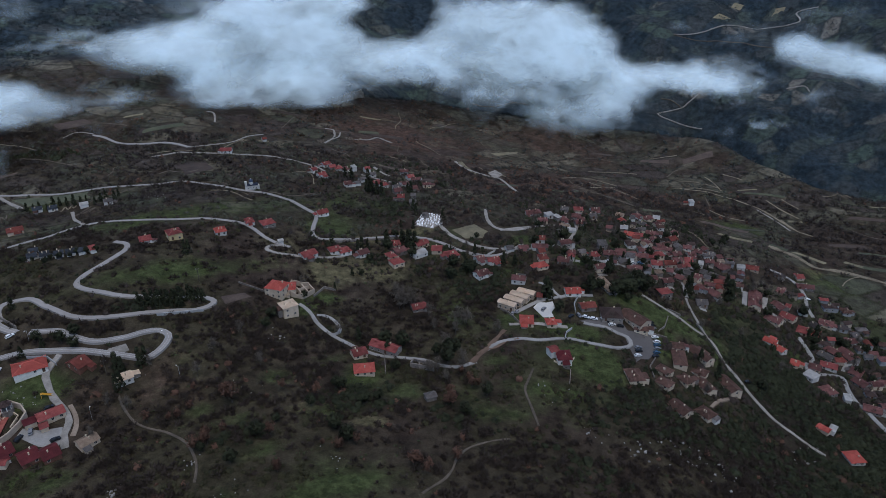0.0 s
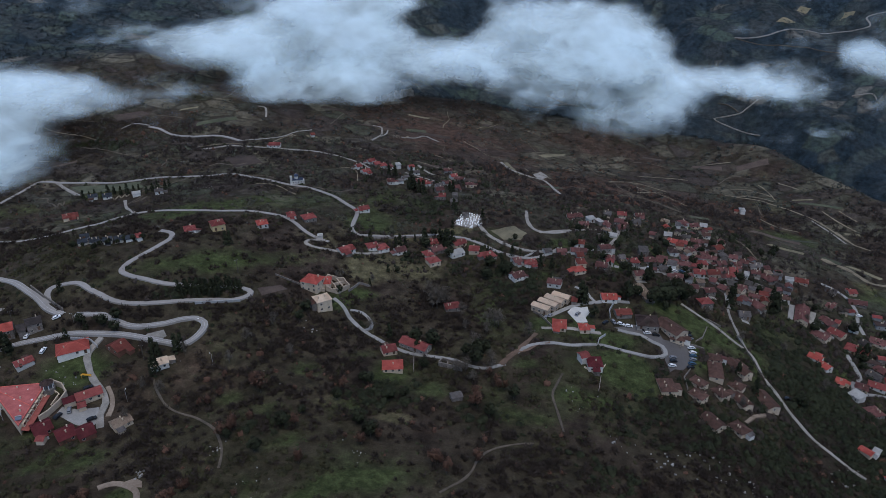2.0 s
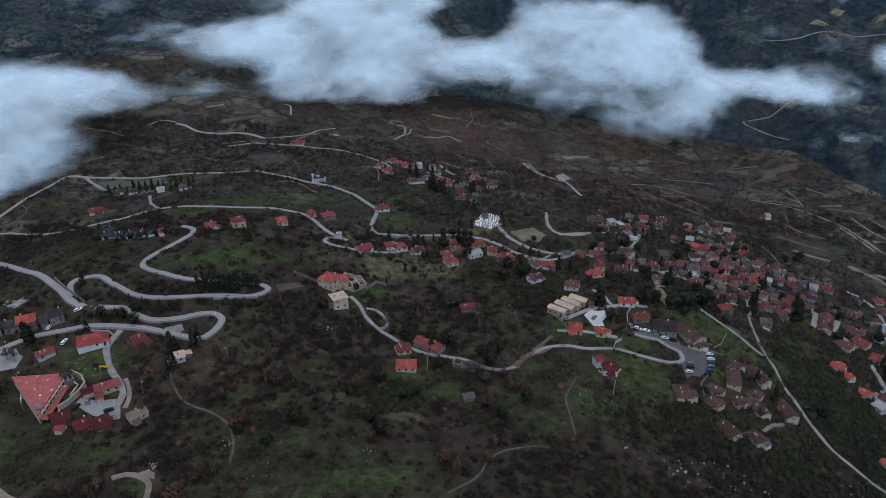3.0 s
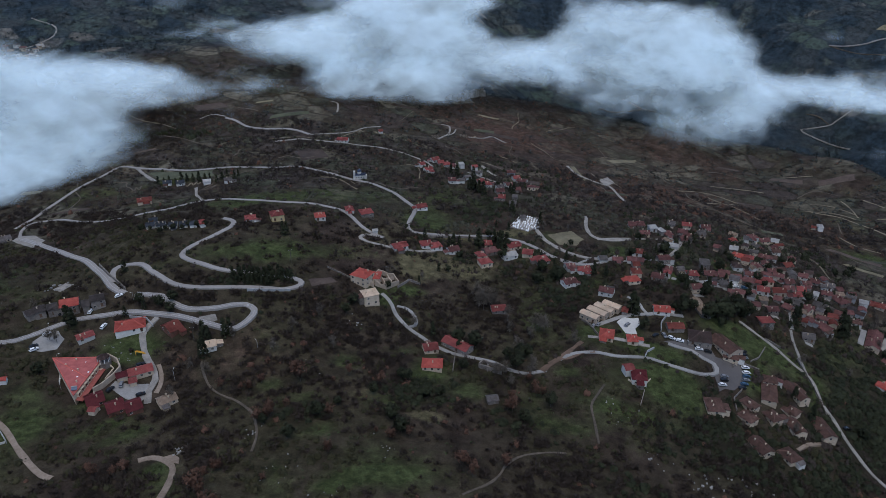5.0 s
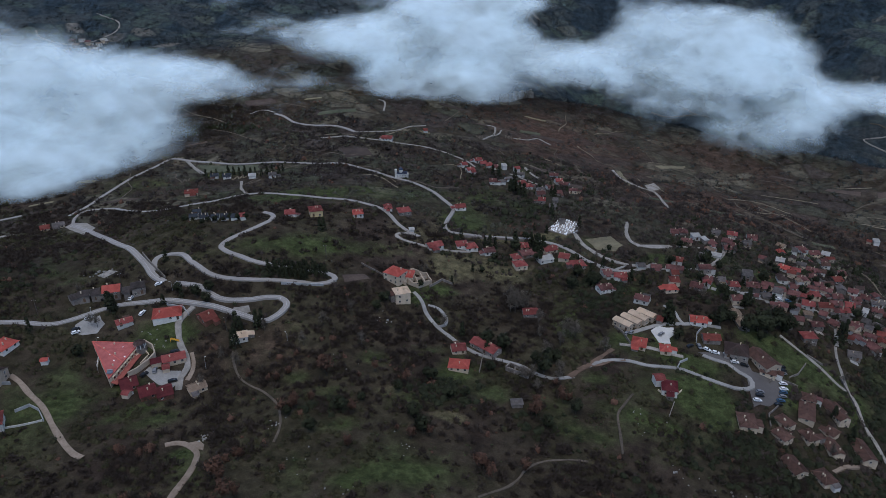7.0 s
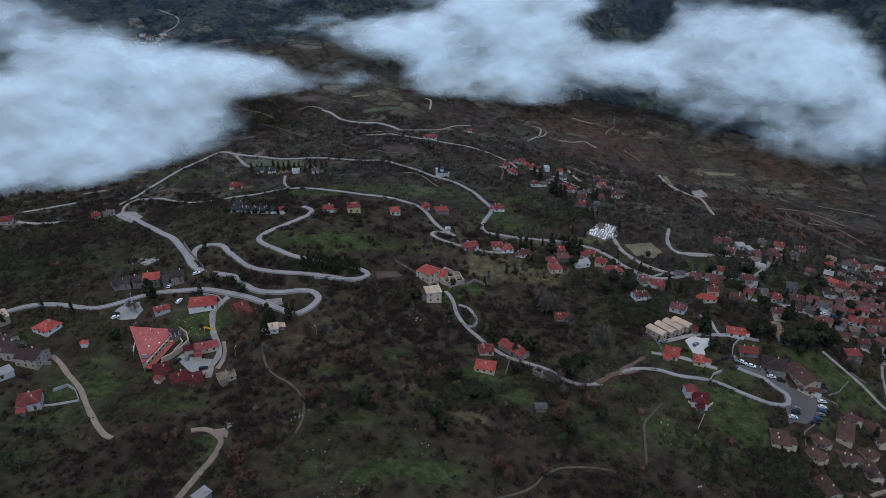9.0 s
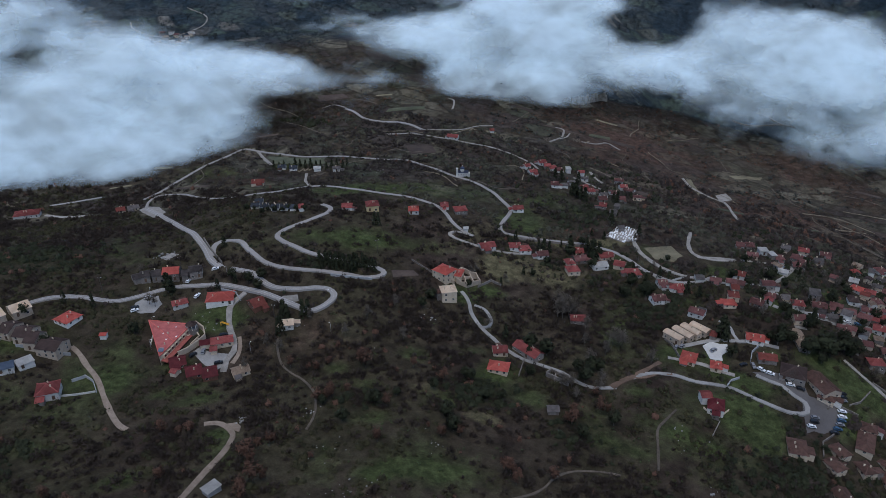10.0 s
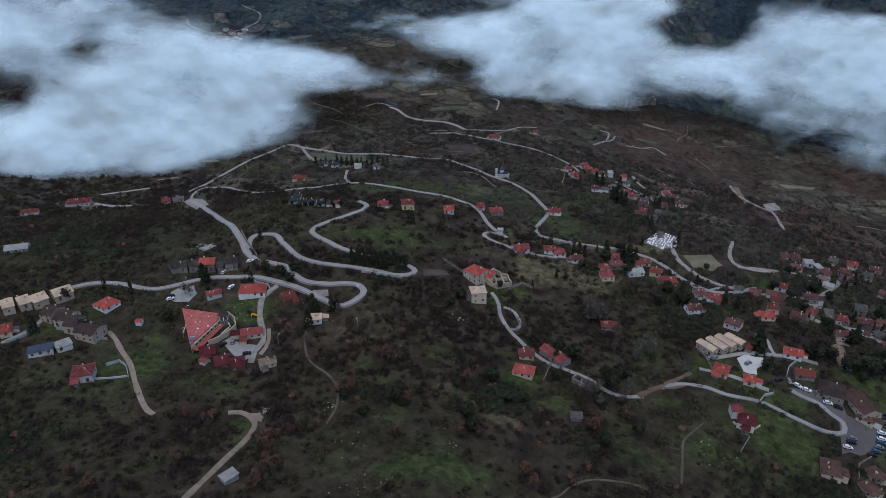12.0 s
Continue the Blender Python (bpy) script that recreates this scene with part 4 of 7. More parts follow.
    if crowded and rnd.random() < 0.4:  # a bare yard before the house
        a, b, w = -D - 0.6, -D - rnd.uniform(2.5, 4.5), L * rnd.uniform(0.7, 1.3)
        patch("yard", rnd.choice(("concrete", "gravel", "dirt")), [(x + u * c - v * s, y + u * s + v * c) for u, v in ((-w, a), (-w * 0.9, b), (w, b), (w * 0.9, a))])
    # windows, door, chimney
    floors = max(1, int(round(H / 3.0)))
    if not small:
        spots = []
        n = max(1, int(length / 3.2))
        for f in range(floors):
            z = 1.55 + f * H / floors
            for i in range(n):
                u = -L + length * (i + 0.5) / n
                spots += [(u, -D - 0.03, z, 0), (u, D + 0.03, z, 180)]
            for i in range(max(1, int(depth / 4.5))):
                u = -D + depth * (i + 0.5) / max(1, int(depth / 4.5))
                spots += [(L + 0.03, u, z, 90), (-L - 0.03, u, z, -90)]
        door_at = rnd.randrange(0, 2 * n)
        for i, (u, v, z, turn) in enumerate(spots):
            if i == door_at:
                part("door", DOOR, home, pose(u, v, max(zs) - z0 + 0.1 if max(zs) - z0 < 1.2 else 0.1, 0, 0, turn))
                continue
            if rnd.random() < 0.18:
                continue
            w = part("window", WINDOW, home, pose(u, v, z, 0, 0, turn))
            part("pane", PANE, w)
        if roof in ("hip", "gable"):
            for k in range(1 + (rnd.random() < 0.4)):
                part("chimney", CHIMNEY, home, pose(rnd.uniform(-0.6, 0.6) * L, rnd.choice((-0.35, 0.35)) * D, H + rise * 0.75))
        if roof == "vault":
            part("chimney", CHIMNEY, home, pose(0, 0, H + 0.6))
    return home


house(-170.8, 244.6, 40, 10.5, 6.4, 2.5, "gable", "red", "cream")
house(-177.2, 239.4, 40, 4.6, 4.2, 2.2, "flat", "darkred", "cream")
house(-170.5, 237.7, 36, 3.0, 4.3, 2.2, "gable", "red", "cream")
house(-180.3, 222.9, 46, 7.2, 8.4, 2.2, "gable", "darkred", "wood")
house(-176.5, 216.4, 5, 3.1, 3.4, 2.2, "gable", "red", "cream")
house(-168.2, 220.2, 46, 7.0, 8.6, 2.2, "gable", "darkred", "wood")
house(-160.9, 222.6, 44, 6.6, 8.6, 2.2, "gable", "darkred", "wood")
house(-148.5, 229.6, 50, 7.8, 6.0, 2.2, "gable", "oldtan", "cream")
house(-192.7, 272.0, 32, 14.1, 10.3, 2.3, "hip", "orange", "white")
house(-211.5, 261.3, 49, 7.8, 5.6, 2.2, "gable", "red", "white")
house(-171.3, 275.1, 61, 6.9, 9.5, 2.2, "gable", "rust", "wood")
house(-147.0, 265.8, 35, 7.8, 6.0, 2.7, "gable", "cream", "white")
house(-249.1, 269.2, 58, 3.5, 6.9, 2.9, "gable", "dark", "stone")
house(-245.4, 272.9, 42, 5.0, 7.7, 3.7, "gable", "dark", "stone")
house(-240.6, 276.3, 43, 4.7, 7.7, 3.7, "gable", "dark", "stone")
house(-232.5, 280.0, 32, 8.7, 8.6, 5.0, "gable", "orange", "stone")
house(-224.2, 281.4, 38, 3.2, 7.7, 4.3, "gable", "dark", "stone")
house(-220.4, 286.1, 38, 6.7, 7.7, 4.6, "gable", "dark", "stone")
house(-267.5, 204.2, 9, 6.7, 10.5, 4.5, "gable", "brown", "tan")
house(-258.1, 205.3, 17, 8.2, 10.5, 4.5, "gable", "brown", "tan")
house(-250.8, 204.0, 18, 6.0, 10.5, 4.5, "gable", "brown", "tan")
house(-240.2, 204.5, 12, 11.2, 10.5, 4.5, "gable", "brown", "tan")
house(-289.1, 195.1, 62, 5.3, 9.5, 3.8, "gable", "cream", "tan")
house(-286.0, 201.4, 70, 5.3, 9.5, 3.8, "gable", "cream", "tan")
house(-282.8, 207.5, 76, 7.2, 9.5, 3.8, "gable", "cream", "tan")
house(-278.5, 218.4, 70, 9.2, 9.5, 3.8, "gable", "cream", "tan")
house(-274.2, 183.1, 54, 5.1, 8.6, 2.3, "hip", "orange", "cream")
house(-252.1, 224.7, -3, 9.7, 9.5, 2.2, "hip", "orange", "white")
house(-227.4, 223.5, 27, 3.0, 3.0, 2.2, "gable", "orange", "white")
house(-215.4, 180.1, 43, 9.3, 9.5, 4.0, "hip", "red", "white")
house(-247.5, 181.9, 52, 10.6, 6.0, 2.4, "flat", "blue", "white")
house(-242.5, 190.4, 68, 6.9, 6.0, 2.6, "flat", "white", "white")
house(-105.2, 157.1, 75, 5.6, 4.0, 2.4, "flat", "white", "grey")
house(-351.3, 242.8, 44, 12.7, 7.7, 2.3, "gable", "white", "grey")
house(-441.8, 349.7, 42, 17.7, 10.3, 2.9, "hip", "red", "white")
house(-450.7, 314.5, 43, 11.5, 6.9, 2.3, "hip", "rust", "white")
house(-377.8, 380.6, 47, 6.2, 7.7, 2.2, "gable", "rust", "cream")
house(-371.8, 387.2, 51, 8.0, 6.9, 2.2, "gable", "grey", "cream")
house(-205.8, 372.9, 42, 3.1, 6.9, 2.9, "gable", "red", "white")
house(-181.6, 390.9, 27, 6.6, 7.7, 2.3, "hip", "red", "white")
house(-166.5, 398.2, 34, 8.1, 8.6, 4.3, "hip", "red", "yellow")
house(-142.1, 411.3, 27, 6.6, 7.7, 2.7, "hip", "orange", "white")
house(-130.5, 437.4, 27, 5.3, 7.7, 2.3, "hip", "red", "white")
house(-118.4, 437.2, 33, 8.5, 8.6, 2.9, "hip", "red", "stone")
house(-104.9, 413.0, 27, 3.0, 3.4, 2.2, "gable", "white", "white")
house(-295.4, 444.9, 34, 9.8, 8.6, 2.9, "hip", "rust", "cream")
house(-87.6, 472.6, 34, 7.7, 6.9, 2.3, "gable", "red", "white")
house(-194.3, 610.2, 8, 9.8, 7.7, 2.3, "gable", "red", "white")
house(-169.7, 650.2, 27, 3.8, 6.0, 2.3, "gable", "rust", "white")
house(-85.0, 399.4, 41, 9.6, 7.7, 2.3, "gable", "red", "white")
house(-70.5, 414.1, 27, 7.4, 7.7, 2.3, "hip", "red", "white")
house(-64.6, 414.9, 33, 7.6, 7.7, 2.3, "hip", "red", "white")
house(-52.6, 415.1, 33, 7.1, 6.9, 2.3, "gable", "oldred", "white")
house(-34.0, 414.0, 35, 5.3, 6.9, 2.3, "hip", "red", "cream")
house(-29.4, 422.0, 37, 8.1, 7.7, 2.3, "gable", "oldred", "stone")
house(-29.8, 404.9, 32, 7.6, 7.7, 2.9, "hip", "red", "cream")
house(-32.3, 431.8, 27, 5.2, 6.9, 2.3, "gable", "red", "cream")
house(-15.2, 432.4, 37, 8.9, 7.7, 2.3, "gable", "red", "cream")
house(-16.1, 419.8, 36, 9.7, 6.9, 2.3, "gable", "white", "white")
house(-4.0, 424.5, -4, 6.5, 7.7, 2.3, "gable", "red", "cream")
house(5.5, 417.2, 27, 8.3, 8.6, 2.3, "hip", "red", "stone")
house(24.2, 392.7, 35, 8.3, 6.9, 2.3, "gable", "oldred", "white")
house(33.0, 409.5, 27, 6.0, 6.9, 2.3, "gable", "red", "white")
house(23.8, 411.3, 27, 5.4, 6.9, 2.3, "gable", "oldred", "white")
house(-94.0, 350.6, -17, 10.4, 9.5, 5.6, "hip", "orange", "cream")
house(-87.4, 355.3, 7, 5.3, 7.7, 3.7, "hip", "orange", "cream")
house(-84.7, 334.1, 35, 8.4, 7.7, 6.2, "hip", "cream", "cream")
house(-14.1, 352.9, 20, 8.2, 6.9, 2.2, "gable", "red", "stone")
house(-39.2, 289.9, 9, 9.9, 7.7, 2.3, "hip", "orange", "cream")
house(-43.4, 303.9, 27, 7.2, 6.9, 2.3, "gable", "red", "cream")
house(-30.2, 310.6, -27, 15.9, 6.9, 2.9, "gable", "red", "stone")
house(-6.0, 269.8, 23, 5.0, 4.3, 2.2, "gable", "grey", "stone")
house(57.6, 310.2, 23, 4.7, 5.2, 4.0, "gable", "red", "white")
house(62.8, 305.9, 3, 7.1, 8.6, 3.4, "hip", "darkred", "white")
house(37.5, 356.2, -31, 10.4, 4.4, 3.4, "vault", "cream", "tan")
house(41.8, 360.8, -33, 11.3, 4.4, 3.4, "vault", "cream", "tan")
house(45.6, 364.6, -34, 11.2, 4.4, 3.4, "vault", "cream", "tan")
house(49.8, 367.6, -29, 10.3, 4.4, 3.4, "vault", "cream", "tan")
house(46.8, 384.0, -14, 8.2, 6.6, 2.8, "gable", "oldred", "white")
house(57.3, 365.2, -11, 3.0, 5.7, 2.2, "gable", "rust", "stone")
house(77.7, 370.6, 4, 8.7, 7.4, 2.2, "gable", "orange", "white")
house(47.0, 339.4, -4, 7.3, 9.0, 2.2, "hip", "orange", "cream")
house(60.5, 338.9, 6, 5.2, 6.6, 2.2, "hip", "orange", "cream")
house(84.2, 356.8, 12, 8.8, 6.6, 2.2, "gable", "rust", "stone")
house(96.8, 349.3, -3, 11.6, 11.5, 3.2, "hip", "brown", "stone")
house(110.3, 348.2, -55, 16.4, 9.4, 3.2, "gable", "oldtile", "tan")
house(112.7, 341.7, -13, 7.5, 6.2, 2.2, "hip", "oldtile", "cream")
house(100.4, 380.9, -74, 17.7, 5.7, 2.2, "gable", "oldtan", "stone")
house(99.2, 300.2, -84, 10.5, 7.8, 2.2, "hip", "oldtile", "cream")
house(117.5, 309.3, -49, 8.0, 6.2, 2.2, "hip", "oldtile", "cream")
house(115.3, 299.7, -46, 8.0, 6.2, 2.2, "hip", "oldtile", "cream")
house(131.5, 331.9, -9, 6.7, 6.2, 2.2, "hip", "oldtile", "cream")
house(129.4, 321.7, -99, 14.4, 7.0, 2.2, "hip", "oldtile", "cream")
house(144.2, 329.7, -62, 14.8, 6.2, 2.2, "gable", "oldtile", "cream")
house(128.6, 306.3, -59, 7.9, 6.2, 2.2, "hip", "oldtile", "cream")
house(139.9, 314.3, -40, 5.7, 6.2, 2.2, "hip", "oldtile", "cream")
house(139.5, 304.7, -71, 10.6, 6.2, 2.2, "gable", "oldtile", "cream")
house(154.4, 311.0, -74, 14.3, 7.0, 2.2, "gable", "oldtile", "cream")
house(119.1, 283.2, -61, 10.9, 7.0, 2.2, "gable", "oldtile", "cream")
house(132.4, 283.6, -57, 8.7, 7.0, 2.2, "hip", "oldtile", "cream")
house(201.0, 293.2, -51, 6.2, 4.1, 2.2, "gable", "orange", "cream")
house(206.3, 293.8, -43, 3.0, 5.0, 3.0, "flat", "white", "white")
house(207.9, 274.4, 6, 7.6, 8.2, 2.2, "hip", "orange", "white")
house(206.2, 374.7, -42, 7.8, 5.7, 2.2, "gable", "orange", "white")
house(209.7, 368.0, -59, 6.6, 5.7, 2.2, "gable", "orange", "white")
house(214.5, 356.6, -32, 4.8, 6.6, 2.2, "gable", "orange", "cream")
house(250.7, 379.8, -62, 8.7, 6.6, 2.2, "gable", "oldred", "stone")
house(243.6, 374.4, -56, 8.4, 6.6, 2.2, "gable", "grey", "stone")
house(240.6, 364.4, -28, 9.6, 6.6, 2.2, "gable", "red", "white")
house(228.8, 358.9, -29, 6.7, 6.6, 2.2, "gable", "oldred", "cream")
house(259.9, 377.5, -76, 12.2, 8.2, 2.2, "gable", "oldred", "stone")
house(256.4, 360.6, -43, 7.1, 8.2, 2.2, "hip", "oldred", "stone")
house(253.6, 349.4, -65, 8.6, 7.4, 2.2, "gable", "oldred", "stone")
house(225.2, 335.0, -73, 8.2, 7.4, 2.2, "hip", "oldred", "stone")
house(220.3, 346.8, -57, 6.7, 7.0, 3.0, "flat", "white", "white")
house(233.8, 328.9, -15, 3.3, 6.0, 3.0, "flat", "white", "white")
house(245.1, 322.1, -27, 9.3, 6.6, 2.2, "gable", "oldred", "stone")
house(241.6, 396.3, -35, 13.5, 9.0, 2.4, "hip", "red", "cream")
house(260.4, 410.1, -32, 8.8, 8.2, 1.9, "hip", "oldred", "cream")
house(234.1, 410.8, -50, 9.6, 7.4, 1.9, "gable", "red", "cream")
house(219.7, 401.7, -50, 10.3, 7.4, 1.9, "gable", "oldred", "cream")
house(231.9, 421.0, -69, 9.8, 7.4, 1.9, "gable", "oldred", "stone")
house(213.5, 419.8, -113, 21.6, 8.2, 2.4, "gable", "oldred", "cream")
house(241.9, 441.9, -46, 5.0, 6.6, 1.9, "gable", "oldred", "tan")
house(266.1, 455.6, -12, 11.8, 6.6, 1.9, "gable", "oldred", "stone")
house(268.3, 470.8, 8, 5.8, 6.6, 1.9, "gable", "red", "tan")
house(251.0, 464.9, -34, 7.3, 5.7, 1.9, "gable", "dark", "stone")
house(231.3, 469.6, -22, 8.8, 7.4, 1.9, "hip", "rust", "tan")
house(220.1, 464.2, -17, 5.3, 5.0, 3.0, "flat", "white", "white")
house(250.7, 406.1, -67, 5.5, 5.7, 1.9, "gable", "dark", "stone")
house(240.0, 424.3, -38, 3.1, 4.9, 1.9, "gable", "red", "cream")
house(65.7, 498.6, 11, 5.2, 6.8, 2.2, "gable", "oldred", "white")
house(72.3, 502.6, 11, 5.3, 6.8, 2.2, "hip", "oldred", "stone")
house(73.6, 482.8, 8, 6.7, 6.8, 2.2, "gable", "oldred", "cream")
house(80.4, 495.0, 20, 5.6, 6.0, 3.0, "flat", "white", "white")
house(90.9, 491.3, 10, 5.6, 6.8, 2.2, "hip", "oldred", "stone")
house(86.2, 492.0, 29, 3.7, 6.0, 3.0, "flat", "white", "stone")
house(95.7, 514.8, 0, 5.2, 6.8, 2.2, "gable", "grey", "stone")
house(107.4, 519.0, 9, 6.8, 6.8, 2.2, "hip", "red", "tan")
house(102.0, 498.7, 9, 6.6, 6.8, 3.1, "hip", "oldred", "stone")
house(102.7, 486.7, 0, 7.4, 6.8, 2.2, "gable", "oldred", "stone")
house(106.4, 496.0, -16, 7.1, 6.1, 2.2, "gable", "oldred", "stone")
house(122.3, 527.1, 0, 6.7, 6.8, 2.2, "gable", "oldred", "white")
house(116.5, 507.3, -10, 5.4, 6.1, 2.2, "gable", "grey", "stone")
house(93.0, 468.2, -9, 5.9, 5.3, 1.9, "gable", "white", "white")
house(84.0, 462.0, -10, 4.6, 6.1, 2.2, "gable", "grey", "stone")
house(66.8, 440.3, 8, 6.2, 6.8, 3.1, "hip", "rust", "white")
house(62.3, 426.6, 0, 5.4, 6.1, 2.2, "gable", "oldred", "white")
house(68.0, 427.0, 0, 3.9, 6.1, 2.2, "gable", "oldred", "stone")
house(53.5, 425.2, 7, 6.3, 5.3, 1.9, "gable", "oldred", "stone")
house(64.7, 419.9, -0, 4.2, 6.1, 1.9, "gable", "rust", "stone")
house(64.6, 408.3, 0, 5.6, 6.8, 3.1, "hip", "rust", "cream")
house(62.5, 400.4, -0, 7.3, 6.8, 2.2, "hip", "orange", "cream")
house(83.1, 436.9, -6, 7.4, 6.8, 3.1, "gable", "oldred", "stone")
house(77.8, 407.9, 0, 7.1, 6.8, 2.2, "gable", "oldred", "stone")
house(84.4, 421.2, 0, 5.8, 6.1, 2.2, "gable", "oldred", "stone")
house(93.2, 426.5, 10, 4.2, 6.1, 2.2, "gable", "grey", "cream")
house(99.9, 421.1, 6, 6.7, 6.8, 3.1, "hip", "red", "white")
house(100.0, 402.0, 7, 6.1, 6.8, 3.1, "gable", "oldred", "cream")
house(112.7, 431.7, 6, 7.7, 6.1, 2.2, "gable", "oldred", "stone")
house(122.7, 440.0, 7, 6.7, 6.1, 2.2, "gable", "oldred", "cream")
house(110.3, 442.6, 0, 5.7, 8.0, 5.0, "flat", "grey", "stone")
house(124.6, 483.5, 0, 4.5, 5.3, 2.2, "gable", "oldred", "stone")
house(144.6, 532.8, -33, 5.7, 5.3, 2.2, "gable", "oldtan", "cream")
house(140.1, 508.4, -59, 4.4, 5.3, 2.2, "gable", "orange", "stone")
house(137.0, 489.2, 10, 5.3, 6.1, 2.2, "gable", "white", "stone")
house(137.6, 478.3, -15, 6.8, 6.8, 2.2, "hip", "orange", "white")
house(31.8, 408.6, 7, 6.1, 6.1, 2.6, "gable", "red", "white")
house(25.5, 392.8, 7, 5.2, 6.1, 2.6, "gable", "oldred", "white")
house(44.2, 424.8, 18, 4.7, 6.1, 1.9, "gable", "grey", "white")
house(159.9, 537.3, 9, 6.7, 6.8, 3.1, "hip", "oldred", "white")
house(169.0, 540.1, 8, 7.7, 6.8, 2.2, "gable", "oldred", "cream")
house(178.9, 545.6, -11, 5.4, 7.0, 3.0, "flat", "white", "cream")
house(151.6, 520.6, 0, 3.5, 7.0, 4.0, "flat", "grey", "white")
house(157.8, 514.0, -56, 5.9, 5.3, 1.9, "gable", "grey", "stone")
house(146.3, 480.8, -9, 5.6, 6.1, 2.2, "gable", "red", "stone")
house(158.2, 491.1, 0, 6.7, 6.8, 2.2, "hip", "oldred", "stone")
house(181.1, 503.0, -22, 4.9, 6.1, 3.1, "hip", "oldred", "cream")
house(173.8, 487.5, 8, 6.6, 6.8, 2.2, "gable", "rust", "stone")
house(158.3, 467.4, -10, 5.0, 6.1, 2.2, "gable", "oldred", "stone")
house(162.9, 462.6, -7, 6.6, 6.1, 2.2, "gable", "oldred", "tan")
house(152.4, 448.4, 0, 6.6, 6.8, 3.1, "hip", "red", "cream")
house(129.4, 437.9, 13, 7.0, 6.8, 2.2, "gable", "oldred", "tan")
house(138.3, 437.8, 0, 6.8, 6.8, 3.1, "hip", "oldred", "stone")
house(127.6, 431.1, -8, 5.4, 7.0, 4.0, "flat", "grey", "white")
house(167.9, 457.4, 0, 6.3, 6.1, 2.2, "gable", "oldred", "stone")
house(166.2, 448.7, 7, 6.5, 6.1, 2.2, "gable", "oldred", "tan")
house(182.4, 475.6, -17, 5.8, 6.1, 2.2, "gable", "oldred", "white")
house(189.9, 473.3, -36, 5.7, 6.1, 2.2, "gable", "oldred", "stone")
house(181.0, 463.1, 9, 5.5, 6.1, 2.2, "gable", "oldred", "white")
house(174.5, 450.5, 17, 5.4, 6.8, 3.1, "gable", "red", "tan")
house(170.2, 443.3, 0, 5.8, 6.1, 2.2, "gable", "red", "stone")
house(146.1, 431.4, -0, 7.1, 6.8, 3.1, "gable", "red", "white")
house(157.6, 438.9, 5, 8.3, 6.8, 3.1, "gable", "rust", "tan")
house(164.5, 439.5, 0, 3.3, 6.1, 2.2, "gable", "oldred", "white")
house(200.5, 475.8, -16, 6.2, 6.1, 2.2, "gable", "grey", "stone")
house(205.7, 473.2, 11, 4.4, 6.1, 2.2, "gable", "oldred", "stone")
house(194.1, 460.2, -8, 6.2, 6.1, 2.2, "gable", "oldred", "stone")
house(202.3, 458.0, -42, 11.2, 7.6, 2.2, "hip", "oldred", "stone")
house(125.0, 407.0, 7, 5.5, 6.8, 3.1, "hip", "oldred", "cream")
house(184.5, 450.6, 0, 3.0, 6.0, 3.0, "flat", "white", "white")
house(170.2, 433.7, -9, 4.7, 6.1, 2.2, "gable", "grey", "stone")
house(176.0, 431.6, -16, 5.4, 6.1, 2.2, "gable", "oldred", "stone")
house(183.3, 440.1, -21, 3.9, 6.1, 2.2, "gable", "grey", "stone")
house(163.1, 432.7, 0, 4.5, 6.1, 2.2, "gable", "grey", "stone")
house(155.3, 428.6, -20, 4.2, 6.1, 2.2, "gable", "oldred", "stone")
house(190.0, 439.4, -26, 5.1, 6.1, 2.2, "gable", "grey", "stone")
house(196.1, 438.3, -32, 4.0, 6.1, 2.2, "gable", "oldred", "tan")
house(139.3, 388.2, 15, 7.7, 6.8, 3.6, "hip", "red", "stone")
house(148.0, 411.0, 12, 6.7, 6.1, 2.2, "gable", "oldred", "stone")
house(174.1, 429.3, -46, 6.1, 6.8, 2.2, "gable", "oldred", "cream")
house(180.8, 415.4, -63, 9.5, 7.6, 2.2, "hip", "oldred", "stone")
house(166.7, 394.9, 0, 6.7, 6.8, 2.2, "gable", "grey", "stone")
house(129.0, 395.1, 16, 4.6, 6.1, 2.2, "gable", "oldred", "stone")
house(137.4, 408.5, 0, 4.9, 6.1, 2.2, "gable", "oldred", "tan")
house(160.4, 421.9, -24, 5.3, 6.1, 2.2, "gable", "oldred", "stone")
house(164.0, 417.4, -25, 4.9, 6.1, 2.2, "gable", "oldtan", "stone")
house(205.3, 444.9, -21, 3.9, 5.3, 2.2, "gable", "oldred", "stone")
house(227.9, 617.3, -19, 3.5, 4.6, 2.2, "gable", "rust", "cream")
house(232.5, 616.2, 0, 4.2, 6.0, 4.0, "flat", "white", "white")
house(118.9, 422.2, 16, 5.3, 5.3, 2.2, "gable", "grey", "stone")
house(112.6, 422.7, 8, 5.3, 5.3, 2.2, "gable", "dark", "stone")
house(138.3, 424.1, 0, 3.2, 5.3, 2.2, "gable", "oldred", "tan")
house(-109.9, 569.7, 43, 4.6, 6.8, 2.6, "gable", "red", "white")
house(-101.7, 559.8, 38, 6.3, 6.8, 2.6, "gable", "red", "white")
house(-103.5, 594.6, 39, 6.7, 6.8, 2.6, "gable", "red", "white")
house(-97.1, 588.8, 27, 5.2, 6.8, 2.6, "gable", "red", "stone")
house(-91.3, 587.7, 27, 6.2, 6.8, 2.6, "hip", "red", "white")
house(-85.0, 585.8, 27, 5.6, 6.8, 2.6, "hip", "oldred", "white")
house(-78.2, 589.5, 27, 3.7, 6.0, 4.0, "flat", "white", "white")
house(-77.0, 537.7, 16, 5.5, 6.8, 2.6, "gable", "oldred", "white")
